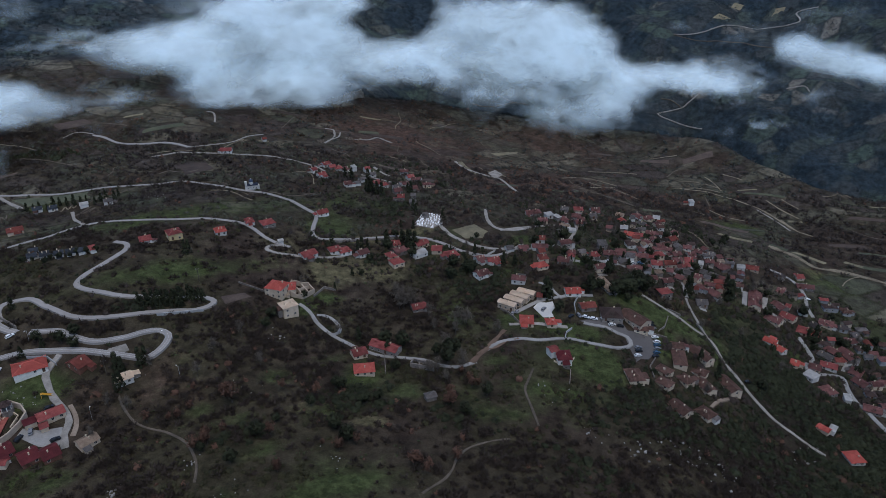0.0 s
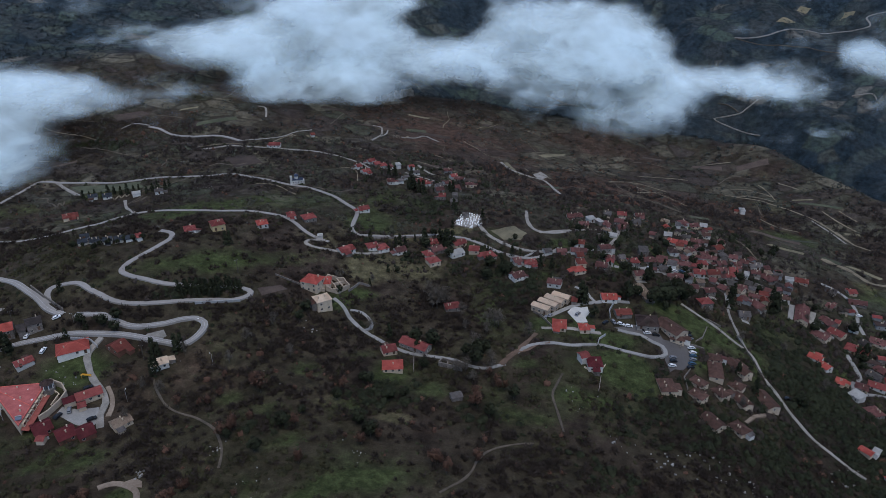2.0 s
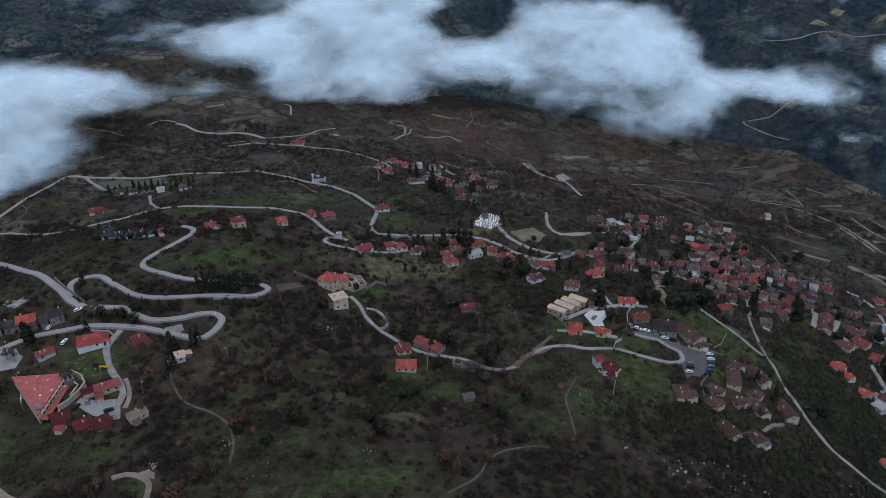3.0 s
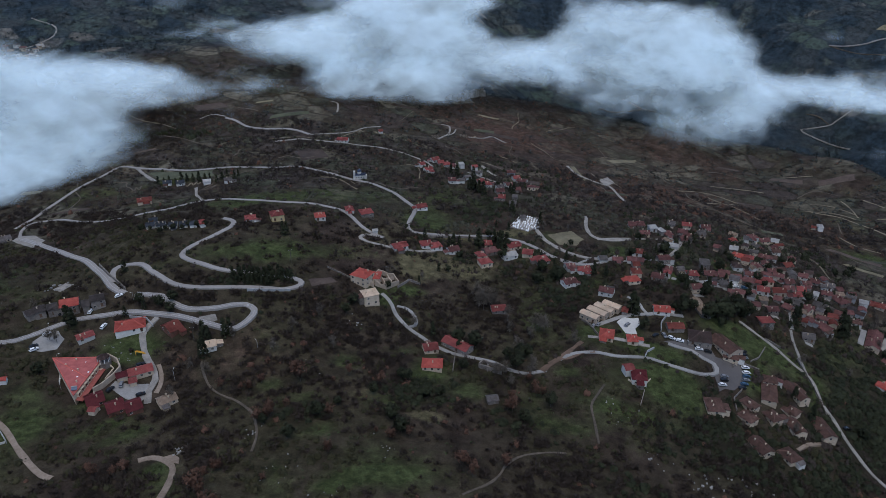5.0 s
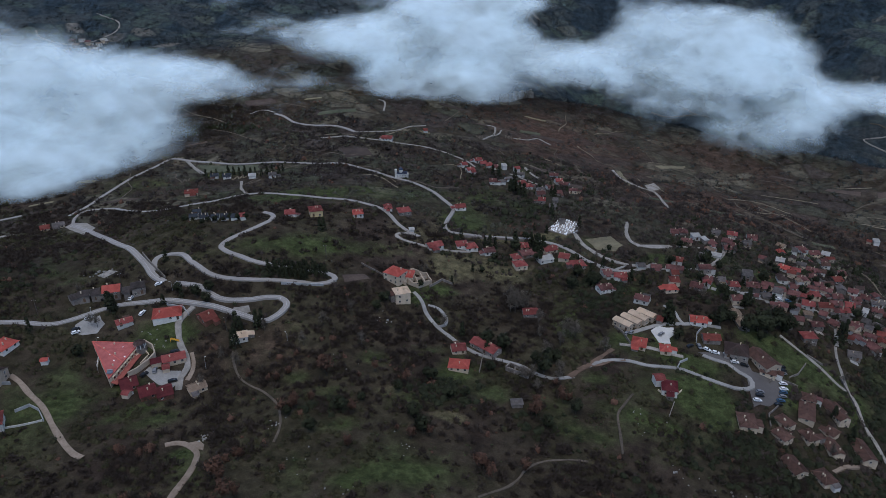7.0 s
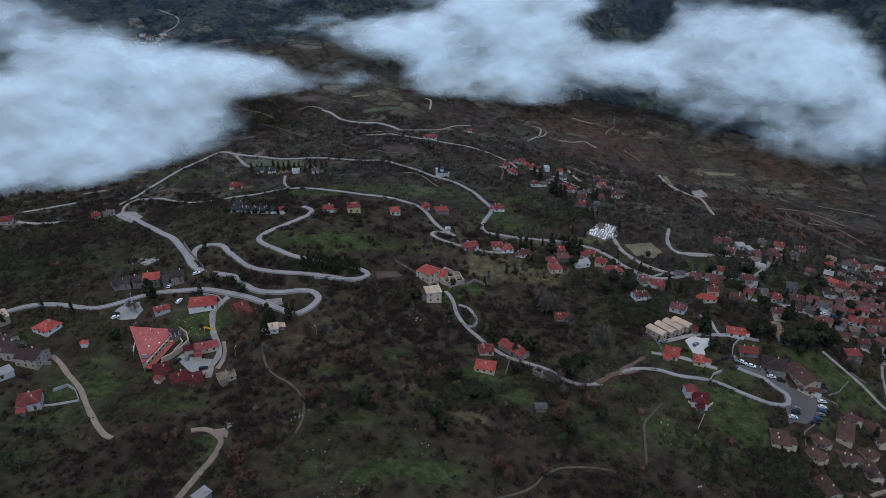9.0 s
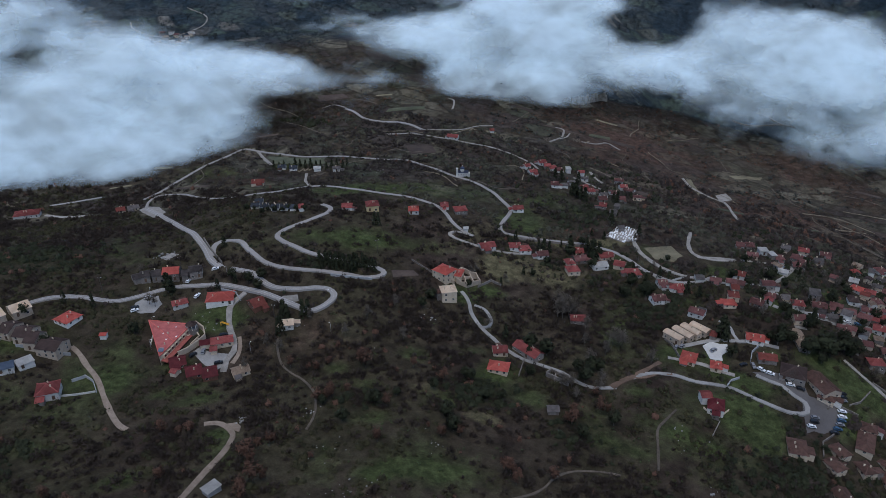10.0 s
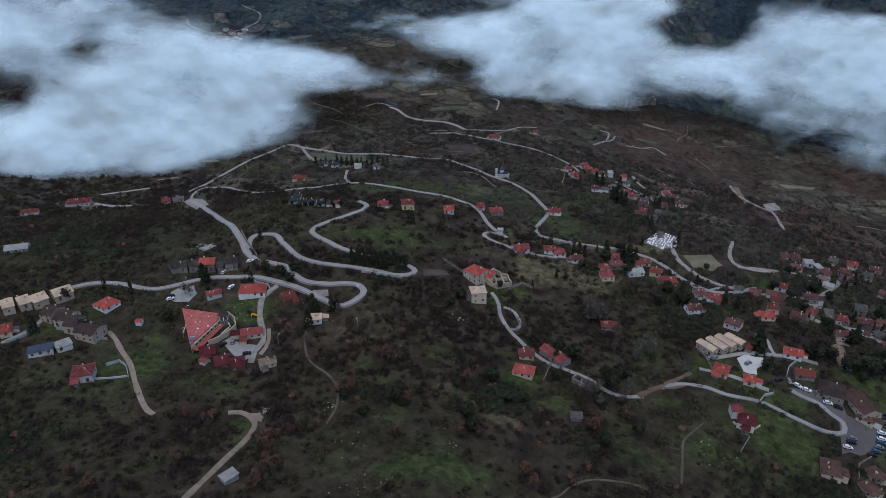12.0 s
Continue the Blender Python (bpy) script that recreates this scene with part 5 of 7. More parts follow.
house(-70.1, 542.1, 27, 5.2, 5.3, 2.2, "gable", "grey", "white")
house(-66.9, 553.1, 39, 5.2, 5.3, 2.2, "gable", "grey", "white")
house(-66.6, 587.7, 27, 4.6, 6.1, 3.6, "gable", "red", "white")
house(-60.9, 576.3, 16, 5.8, 5.3, 2.2, "gable", "grey", "white")
house(-55.4, 547.8, 38, 6.0, 6.8, 2.6, "gable", "red", "stone")
house(-48.4, 542.9, 27, 5.6, 6.8, 2.6, "hip", "red", "white")
house(-36.3, 526.2, 27, 6.2, 6.8, 2.6, "gable", "oldred", "stone")
house(-32.7, 512.1, 6, 5.1, 6.8, 2.6, "gable", "red", "stone")
house(-37.6, 538.1, 27, 5.5, 6.1, 2.6, "gable", "grey", "white")
house(-31.6, 551.3, 27, 5.6, 6.1, 2.6, "gable", "oldred", "white")
house(-28.4, 575.8, 27, 5.8, 6.8, 2.6, "gable", "red", "white")
house(-23.1, 502.3, 6, 4.9, 6.1, 2.6, "gable", "grey", "stone")
house(-23.7, 539.9, 27, 4.6, 6.1, 2.6, "gable", "oldred", "stone")
house(-23.1, 518.0, -3, 3.6, 5.3, 2.6, "gable", "grey", "stone")
house(-239.8, 369.4, 27, 4.8, 6.8, 2.2, "gable", "navy", "white")
house(-232.0, 369.3, 27, 4.7, 6.8, 2.2, "gable", "navy", "white")
house(-223.8, 369.7, 27, 4.7, 6.8, 2.2, "gable", "navy", "white")
house(-217.5, 371.3, 27, 4.7, 6.8, 2.2, "gable", "navy", "white")
house(-211.5, 372.5, 27, 3.9, 6.8, 2.2, "gable", "navy", "white")
house(-246.4, 382.4, 27, 5.0, 6.8, 2.2, "gable", "navy", "white")
house(-304.7, 491.6, 27, 6.3, 6.8, 2.2, "gable", "navy", "white")
house(-293.3, 492.3, 27, 6.2, 6.8, 2.2, "gable", "navy", "white")
house(-267.9, 490.0, 27, 5.6, 5.3, 2.6, "gable", "white", "white")
house(-250.5, 492.2, 27, 6.0, 6.1, 2.6, "gable", "grey", "white")
house(-12.5, 475.4, 14, 3.9, 5.0, 3.0, "hip", "grey", "stone")
house(216.2, 454.3, 81, 5.0, 5.0, 2.2, "gable", "oldred", "grey")
house(206.5, 433.8, -9, 6.5, 4.7, 2.6, "hip", "oldtile", "white")
house(204.9, 465.8, -10, 4.7, 4.6, 2.7, "hip", "oldtan", "tan")
house(90.0, 475.0, -21, 6.4, 4.1, 2.9, "gable", "oldtan", "grey")
house(153.5, 457.3, -4, 6.0, 4.1, 3.0, "gable", "oldred", "grey")
house(188.6, 486.0, 7, 5.3, 4.6, 2.9, "gable", "brown", "stone")
house(211.8, 465.3, -17, 6.2, 4.2, 3.3, "gable", "grey", "grey")
house(173.3, 470.4, 81, 5.4, 5.4, 2.8, "gable", "grey", "stone")
house(166.8, 410.7, -23, 5.5, 4.1, 2.6, "flat", "rust", "stone")
house(156.9, 477.8, 72, 6.0, 5.0, 2.2, "gable", "oldred", "white")
house(179.2, 535.2, 0, 6.6, 3.9, 3.0, "gable", "rust", "tan")
house(136.2, 418.5, 7, 4.7, 4.5, 2.5, "flat", "grey", "grey")
house(140.2, 448.2, -9, 5.6, 5.6, 2.8, "gable", "oldred", "grey")
house(123.9, 414.7, 13, 4.9, 3.9, 2.2, "gable", "oldred", "stone")
house(214.2, 472.0, -12, 4.9, 4.3, 2.6, "gable", "oldred", "white")
house(182.5, 424.6, -25, 6.6, 4.9, 2.4, "hip", "oldred", "stone")
house(149.2, 467.5, 85, 7.6, 5.7, 2.3, "gable", "oldred", "cream")
house(208.9, 451.7, -7, 5.0, 4.3, 2.5, "hip", "dark", "stone")
house(129.2, 417.1, -0, 5.6, 5.1, 2.8, "gable", "oldred", "tan")
house(196.3, 419.3, -1, 4.5, 3.9, 2.8, "hip", "oldtile", "stone")
house(146.8, 499.9, 71, 4.7, 4.1, 3.2, "gable", "brown", "cream")
house(133.4, 455.7, 78, 7.5, 5.7, 2.8, "hip", "brown", "white")
house(145.0, 459.4, 88, 4.6, 3.9, 3.2, "gable", "oldtan", "white")
house(164.9, 492.7, -8, 5.5, 5.2, 2.4, "gable", "oldtile", "white")
house(196.1, 469.0, 8, 6.5, 5.0, 2.8, "hip", "grey", "white")
house(212.4, 446.0, -9, 4.8, 4.8, 3.1, "gable", "brown", "grey")
house(188.9, 423.2, 74, 5.7, 4.3, 2.3, "gable", "rust", "cream")
house(143.9, 440.8, -20, 5.2, 4.5, 2.5, "hip", "red", "stone")
house(172.0, 415.4, 78, 5.2, 5.2, 2.5, "gable", "oldred", "grey")
house(142.4, 473.3, -20, 5.2, 5.2, 2.4, "gable", "rust", "cream")
house(83.8, 413.6, 78, 4.2, 4.2, 2.8, "gable", "red", "white")
house(144.6, 420.1, 3, 4.7, 4.5, 2.2, "flat", "oldtan", "stone")
house(199.7, 484.9, 84, 5.2, 4.7, 2.1, "gable", "oldred", "grey")
house(170.8, 510.3, -6, 5.9, 5.5, 2.6, "gable", "oldtile", "white")
house(152.4, 495.7, -19, 5.6, 5.6, 2.1, "gable", "grey", "cream")
house(146.5, 451.6, 0, 5.4, 5.4, 2.3, "gable", "oldred", "cream")
house(165.4, 471.5, 6, 5.8, 4.5, 3.0, "gable", "oldtile", "tan")
house(190.4, 429.8, -14, 5.6, 5.1, 2.8, "flat", "rust", "tan")
house(197.8, 431.0, -3, 7.2, 5.1, 2.3, "hip", "oldred", "cream")
house(171.1, 518.9, 12, 5.0, 5.0, 2.9, "gable", "oldred", "cream")
house(182.7, 431.4, 81, 5.1, 4.2, 3.2, "flat", "grey", "tan")
house(169.5, 421.9, 75, 5.9, 4.4, 3.3, "hip", "oldtan", "grey")
house(254.9, 440.6, 14, 4.9, 3.8, 2.2, "gable", "red", "grey")
house(262.3, 348.6, 4, 6.3, 5.2, 3.2, "gable", "oldred", "cream")
house(284.5, 407.7, -1, 7.2, 4.1, 2.4, "hip", "grey", "stone")
house(280.7, 374.0, -0, 5.2, 5.0, 3.1, "flat", "oldred", "grey")
house(250.3, 371.1, -3, 5.2, 5.2, 2.4, "gable", "rust", "tan")
house(279.3, 390.3, 85, 7.0, 4.0, 2.8, "gable", "rust", "grey")
house(283.3, 428.4, 87, 7.3, 5.5, 2.5, "hip", "oldtile", "grey")
house(273.2, 377.8, -12, 4.8, 4.6, 2.4, "gable", "grey", "grey")
house(275.5, 397.8, 83, 7.8, 4.5, 3.2, "hip", "grey", "stone")
house(271.0, 429.3, -2, 7.6, 5.3, 3.2, "hip", "brown", "grey")
house(255.8, 327.0, 2, 5.0, 4.9, 2.2, "gable", "oldred", "stone")
house(270.1, 406.6, -9, 5.7, 5.7, 2.7, "gable", "dark", "grey")
house(253.1, 338.0, -12, 5.6, 5.6, 2.4, "hip", "brown", "grey")
house(271.3, 384.6, 0, 5.5, 5.5, 2.7, "hip", "brown", "grey")
house(267.3, 358.4, 14, 5.1, 4.0, 2.9, "gable", "oldtile", "stone")
house(278.1, 380.9, -16, 5.5, 3.8, 2.3, "flat", "oldred", "tan")
house(266.5, 390.1, 12, 7.9, 5.7, 3.2, "gable", "oldred", "stone")
house(269.5, 351.3, -19, 6.3, 4.0, 3.0, "gable", "oldred", "tan")
house(272.5, 439.2, -13, 5.5, 3.8, 2.2, "gable", "red", "grey")
house(248.5, 420.2, 81, 5.8, 5.8, 2.2, "gable", "brown", "white")
house(245.5, 386.2, -23, 7.2, 4.3, 2.6, "gable", "brown", "stone")
house(249.3, 438.6, -21, 5.5, 4.6, 3.1, "gable", "brown", "tan")
house(254.0, 390.1, -10, 4.4, 4.1, 3.2, "gable", "red", "stone")
house(290.0, 391.3, -19, 5.2, 5.2, 2.3, "gable", "oldtile", "stone")
house(276.4, 413.0, 11, 6.0, 4.0, 2.8, "gable", "brown", "cream")
house(278.2, 434.1, -7, 4.8, 3.9, 2.7, "gable", "brown", "white")
house(-34.3, 590.1, 8, 7.0, 5.6, 2.9, "gable", "oldred", "grey")
house(-22.9, 570.2, -12, 7.4, 5.4, 2.2, "gable", "oldred", "stone")
house(-13.4, 553.7, 8, 6.5, 4.7, 2.9, "hip", "oldred", "cream")


for number, (x, y) in enumerate([(-666, 731), (-652, 730), (-648, 742), (-634, 737), (-640, 754), (-627, 747), (-625, 755), (-624, 763), (-660, 750), (-652, 758), (-624, 736), (-619, 742), (-642, 723), (-628, 723)]):
    house(x, y, 17 * number % 60, 7.0, 6.0, 3.0, "gable" if number % 3 else "flat", ("oldred", "grey", "oldtan", "white")[number % 4], ("white", "cream", "stone")[number % 3])


def polygon_block(name, corners, z0, tops, material, grow=0.0):
    """A block over a polygon, with a height for each corner."""
    cx, cy = sum(c[0] for c in corners) / len(corners), sum(c[1] for c in corners) / len(corners)
    ring = []
    for a, b in corners:
        w = Vector((a - cx, b - cy))
        w = w * (1 + grow / w.length)
        ring.append((cx + w.x, cy + w.y))
    n = len(ring)
    lo = z0 if isinstance(z0, (list, tuple)) else [z0] * n
    co = [(a, b, z) for (a, b), z in zip(ring, lo)] + [(a, b, z) for (a, b), z in zip(ring, tops)]
    faces = [tuple(range(n - 1, -1, -1)), tuple(range(n, 2 * n))] + [(i, (i + 1) % n, n + (i + 1) % n, n + i) for i in range(n)]
    return mesh_from(name, co, faces, material)


def hotel():
    """The large guest house: a wedge plan under one broad red roof, arched balconies along its front."""
    corners = [(-187.5, 219.5), (-192.5, 245), (-195, 247.5), (-214, 241)][::-1]
    z = min(float(ground_z(a, b)) for a, b in corners)
    ob = new("guest_house")
    ob.location = (-198, 236, z)
    inv = Matrix.Translation((198, -236, -z))
    tops = [z + 6.6, z + 5.2, z + 5.0, z + 5.4]
    for name, me in (("wall", polygon_block("wall", corners, z - 1, [t - 0.3 for t in tops], M["w_cream"])),
                     ("roof", polygon_block("roof", corners, [t - 0.1 for t in tops], [t + 0.25 for t in tops], M["red"], 0.7))):
        me.transform(inv)
        part(name, me, ob)
    a, b = Vector((-192.5, 245)), Vector((-187.5, 219.5))
    d = (b - a).normalized()
    out = Vector((-d.y, d.x))
    turn = math.degrees(math.atan2(d.y, d.x))
    arch = boxes("balcony", [(0, 0.5, -1.3, 2.6, 1.2, 0.15), (0, 1.05, -0.8, 2.6, 0.1, 0.9), (-1.25, 0.5, 0, 0.2, 1.1, 2.6), (1.25, 0.5, 0, 0.2, 1.1, 2.6), (0, 0.5, 1.25, 2.6, 1.1, 0.25)], M["w_cream"])
    dark = boxes("balcony_door", [(0, 0.06, 0, 2.2, 0.12, 2.3)], M["glass"])
    for i in range(7):
        p = a + d * (2.2 + 3.4 * i)
        bal = part("balcony", arch, ob, inv @ pose(p.x, p.y, z + 3.4, 0, 0, turn))
        part("balcony_door", dark, bal)
    low = [a + out * 0.3, b + out * 0.3, b + out * 3.4, a + out * 3.4]
    me = polygon_block("porch_roof", [(p.x, p.y) for p in low], [z + 2.75, z + 2.75, z + 2.0, z + 2.0], [z + 3.0, z + 3.0, z + 2.25, z + 2.25], M["rust"])
    me.transform(inv)
    part("porch_roof", me, ob)
    # ridge tiles along the roof's edges, roof lights, and a solar panel on the low corner
    rim = [Vector((x, y, t + 0.3)) for (x, y), t in zip(corners, tops)]
    me = tube("ridge", [(rim[i], rim[(i + 1) % 4]) for i in range(4)] + [(rim[0], (rim[2] + rim[3]) / 2)], 0.16, M["orange"])
    me.transform(inv)
    part("ridge", me, ob)
    for x, y, h in ((-206.5, 239.6, 5.9), (-201.5, 240.6, 5.75), (-198.0, 242.6, 5.6), (-199.5, 235.2, 5.9), (-194.4, 231.6, 5.75), (-191.8, 236.0, 5.6)):
        part("roof_light", boxes("roof_light", [(0, 0, 0, 0.7, 0.9, 0.25)], M["marble"], 0.03), ob, inv @ pose(x, y, z + h, 0, 0, 24))
    panel = part("solar_panel", boxes("solar_panel", [(0, 0, 0, 2.6, 1.7, 0.12)], M["blue"], 0.02), ob, inv @ pose(-189.3, 222.6, z + 6.6, 24, 0, 24), "tilted blue-grey solar panel")
    part("water_tank", tube("water_tank", [((-1.2, 0.95, 0.2), (1.2, 0.95, 0.2))], 0.28, M["w_grey"], 10), panel)
    for x, y in ((-205, 238), (-197, 236), (-192, 228), (-203, 243)):
        part("chimney", CHIMNEY, ob, inv @ pose(x, y, z + 5.8))
    for k in range(0, 30, 2):
        for j in np.arange(0, 1.01, 0.1):
            p = a.lerp(b, k / 28).lerp(Vector((-214, 241)), j)
            take(p.x, p.y, 3)
    tagged(ob, "wedge-shaped cream guest house with a broad red roof and arched balconies", "hotel")


hotel()


def gazebo(x, y):
    z = float(ground_z(x, y)) + 2.6
    ob = new("gazebo")
    ob.location = (x, y, z - 2.6)
    ring = [(2.6 * math.cos(w), 2.6 * math.sin(w)) for w in np.arange(0, 6.2, math.pi / 4)]
    part("base", polygon_block("base", ring, -0.6, [2.6] * 8, M["w_stone"], 0.6), ob)
    part("roof", solid_roof("roof", [(a * 1.2, b * 1.2, 5.2) for a, b in ring] + [(0, 0, 6.6)], [(i, (i + 1) % 8, 8) for i in range(8)], M["brown"]), ob)
    for a, b in ring:
        part("post", boxes("post", [(a, b, 3.9, 0.25, 0.25, 2.7)], M["w_white"]), ob)
    tagged(ob, "octagonal gazebo with white posts and a dark brown roof", "gazebo")


gazebo(-190.8, 246.1)


def church(x, y, rot):
    z = float(ground_z(x, y))
    ob = new("church")
    ob.matrix_basis = pose(x, y, z, 0, 0, rot) @ Matrix.Diagonal((0.68, 0.68, 0.68, 1))
    part("nave", boxes("nave", [(0, 0, 2.5, 14, 7, 7), (7.5, 0, 2, 3, 5, 6)], M["w_white"]), ob)
    part("roof", solid_roof("roof", [(-7.5, -4, 5.9), (7.5, -4, 5.9), (7.5, 0, 7.8), (-7.5, 0, 7.8), (7.5, 4, 5.9), (-7.5, 4, 5.9)], [(0, 1, 2, 3), (3, 2, 4, 5)], M["bluedome"]), ob)
    ring = [(2.4 * math.cos(w), 2.4 * math.sin(w)) for w in np.arange(0, 6.2, math.pi / 6)]
    part("drum", polygon_block("drum", ring, 6.5, [10.0] * 12, M["w_white"]), ob)
    co, faces, n = [], [], 12
    for i in range(6):
        w = i / 6 * math.pi / 2
        co += [(2.7 * math.cos(w) * math.cos(2 * math.pi * k / n), 2.7 * math.cos(w) * math.sin(2 * math.pi * k / n), 10 + 2.6 * math.sin(w)) for k in range(n)]
    co.append((0, 0, 12.7))
    faces = [(i * n + k, i * n + (k + 1) % n, (i + 1) * n + (k + 1) % n, (i + 1) * n + k) for i in range(5) for k in range(n)] + [(5 * n + k, 5 * n + (k + 1) % n, 6 * n) for k in range(n)]
    dome = part("dome", mesh_from("dome", co, faces, M["bluedome"], True), ob)
    part("cross", boxes("cross", [(0, 0, 13.4, 0.15, 0.15, 1.6), (0, 0, 13.6, 0.9, 0.15, 0.15)], M["w_white"]), dome)
    part("bell_tower", boxes("bell_tower", [(-6.2, -2.6, 5, 2.4, 2.4, 12), (-6.2, -2.6, 11.2, 2.8, 2.8, 0.4)], M["w_white"]), ob)
    for k in (-4, -1, 2, 5):
        for s, turn in ((-3.53, 0), (3.53, 180)):
            w = part("window", WINDOW, ob, pose(k, s, 3.2, 0, 0, turn))
            part("pane", PANE, w)
    for k in np.arange(-8, 9, 2):
        take(x + k * math.cos(radians(rot)), y + k * math.sin(radians(rot)), 5)
    tagged(ob, "white church with a deep blue dome beside the road", "church")


church(-151, 524, 20)


def slide(x, y, rot):
    ob = new("playground_slide")
    ob.matrix_basis = pose(x, y, float(ground_z(x, y)), 0, 0, rot)
    yellow = surface("plastic_yellow", (0.55, 0.28, 0.03), (0.65, 0.36, 0.05), 1, 0.4, 3, 0, 0)
    part("chute", mesh_from("chute", [(0, -0.6, 2.2), (0, 0.6, 2.2), (4, 0.6, 0.1), (4, -0.6, 0.1), (0, -0.6, 2.6), (0, 0.6, 2.6), (4, 0.6, 0.5), (4, -0.6, 0.5)],
                            [(0, 1, 2, 3), (0, 3, 7, 4), (1, 5, 6, 2), (3, 2, 6, 7), (0, 4, 5, 1)], yellow), ob)
    part("ladder", boxes("ladder", [(-0.6, -0.5, 1.2, 0.12, 0.12, 2.4), (-0.6, 0.5, 1.2, 0.12, 0.12, 2.4), (-0.3, 0, 2.2, 0.9, 1.2, 0.1)] + [(-0.6, 0, 0.4 * k, 0.1, 1.0, 0.08) for k in range(1, 6)], yellow), ob)
    tagged(ob, "yellow playground slide on the hotel lawn", "slide")


slide(-179.7, 256.0, 30)


def utility_pole(x, y, rot):
    ob = new("utility_pole")
    ob.matrix_basis = pose(x, y, float(ground_z(x, y)), 0, 0, rot)
    part("pole", tube("pole", [((0, 0, -0.8), (0, 0, 9))], 0.16, M["bark"], 8), ob)
    arm = part("crossarm", boxes("crossarm", [(0, 0, 8.4, 2.2, 0.14, 0.16)], M["bark"]), ob)
    for k in (-0.9, 0, 0.9):
        part("insulator", tube("insulator", [((k, 0, 8.48), (k, 0, 8.75))], 0.07, M["marble"]), arm)
    tagged(ob, "wooden utility pole with a crossarm beside the road", "utility pole", "utility poles")


utility_pole(-258, 253, 20)
utility_pole(-136, 347, 40)
utility_pole(-156, 269, 10)
utility_pole(-233, 288, 60)


LAMPS = [(-136.4, 293.6, 200), (-122.7, 270.2, 150), (-212.6, 242.0, 30), (-200.4, 226.8, 10), (-152.3, 243.1, 100), (-230.6, 260.5, 330), (-201.3, 289.6, 260)]


def street_lamp(x, y, rot):
    """A slim steel column with a short arm and a white lamp head."""
    z = float(ground_z(x, y))
    ob = new("street_lamp")
    ob.matrix_basis = pose(x, y, z, 0, 0, rot)
    part("column", tube("column", [((0, 0, -0.6), (0, 0, 6.3))], 0.07, M["w_grey"], 8), ob)
    part("arm", tube("arm", [((0, 0, 6.25), (0.9, 0, 6.5))], 0.045, M["w_grey"]), ob)
    part("lamp_head", boxes("lamp_head", [(1.1, 0, 6.5, 0.75, 0.34, 0.16)], M["marble"], 0.04), ob, label="white lamp head")
    tagged(ob, "slim grey street lamp with a white head by the road", "street lamp", "street lamps")


for x, y, rot in LAMPS:
    street_lamp(x, y, rot)


def run_of_wall(name, height, thick, material, points):
    """A masonry wall along a line, stepping with the ground."""
    line = []
    for a, b in zip(points, points[1:]):
        a, b = Vector(a), Vector(b)
        n = max(1, int((b - a).length / 2.5))
        line += [a.lerp(b, i / n) for i in range(n)]
    line.append(Vector(points[-1]))
    rnd = random.Random(int(points[0][0] * 7))
    top = [float(ground_z(p.x, p.y)) + height * (rnd.uniform(0.55, 1.0) if name == "ruin" else 1) for p in line]
    co = []
    for k, p in enumerate(line):
        d = (line[min(k + 1, len(line) - 1)] - line[max(k - 1, 0)])
        d = d.normalized() if d.length else Vector((1, 0))
        s = Vector((-d.y, d.x)) * thick / 2
        for q, z in ((p + s, top[k] - height - 1.2), (p + s, top[k]), (p - s, top[k]), (p - s, top[k] - height - 1.2)):
            co.append((q.x, q.y, z))
        take(p.x, p.y, 1)
    n = len(line)
    faces = [(4 * k + i, 4 * k + 4 + i, 4 * k + 5 + i, 4 * k + i + 1) for k in range(n - 1) for i in range(3)] + [(0, 1, 2, 3), (4 * n - 1, 4 * n - 2, 4 * n - 3, 4 * n - 4)]
    words = {"ruin": "roofless broken stone wall of an old house", "fence": "low pale garden wall", "terrace": "curved stone terrace wall", "retaining": "stone retaining wall beside the road"}
    ob = new({"ruin": "ruined_wall", "retaining": "retaining_wall"}.get(name, "garden_wall"), mesh_from("masonry", co, faces, M[material]))
    return tagged(ob, words.get(name, "low grey stone yard wall"), "wall")


run_of_wall("terrace", 3.0, 0.6, "w_tan", [(-194.0, 243.3), (-195.3, 248.9), (-192.5, 251.1), (-185.8, 248.9), (-181.2, 244.4), (-181.1, 238.7), (-182.5, 232.0), (-184.6, 228.1)])
run_of_wall("terrace_inner", 1.2, 0.4, "w_cream", [(-190.3, 241.7), (-189.7, 247.1), (-184.8, 244.2), (-184.6, 237.1)])
run_of_wall("ruin", 4.0, 0.6, "w_tan", [(-90.7, 356.1), (-88.5, 363.5), (-79.0, 363.7), (-74.8, 359.8), (-79.9, 350.7), (-86.4, 350.6), (-90.7, 356.1)])
run_of_wall("ruin", 3.2, 0.5, "w_tan", [(-88.5, 363.5), (-79.9, 350.7)])
run_of_wall("ruin", 3.2, 0.5, "w_tan", [(-83.7, 363.5), (-77.2, 355.4)])
run_of_wall("ruin", 2.4, 0.5, "w_tan", [(-87.5, 353.1), (-78.5, 362.7)])
run_of_wall("ruin", 3.4, 0.6, "w_tan", [(-99.1, 351.9), (-94.8, 349.8), (-86.9, 348.6)])
run_of_wall("ruin", 3.0, 0.6, "w_stone", [(-16.5, 296.5), (-15.1, 301.0), (-4.9, 297.4), (-4.6, 292.9), (-16.5, 296.5)])
run_of_wall("ruin", 2.6, 0.5, "w_stone", [(-12.2, 299.0), (-11.7, 294.0)])
run_of_wall("fence", 1.0, 0.25, "w_white", [(-210.2, 181.4), (-205.9, 184.7), (-199.2, 190.5)])
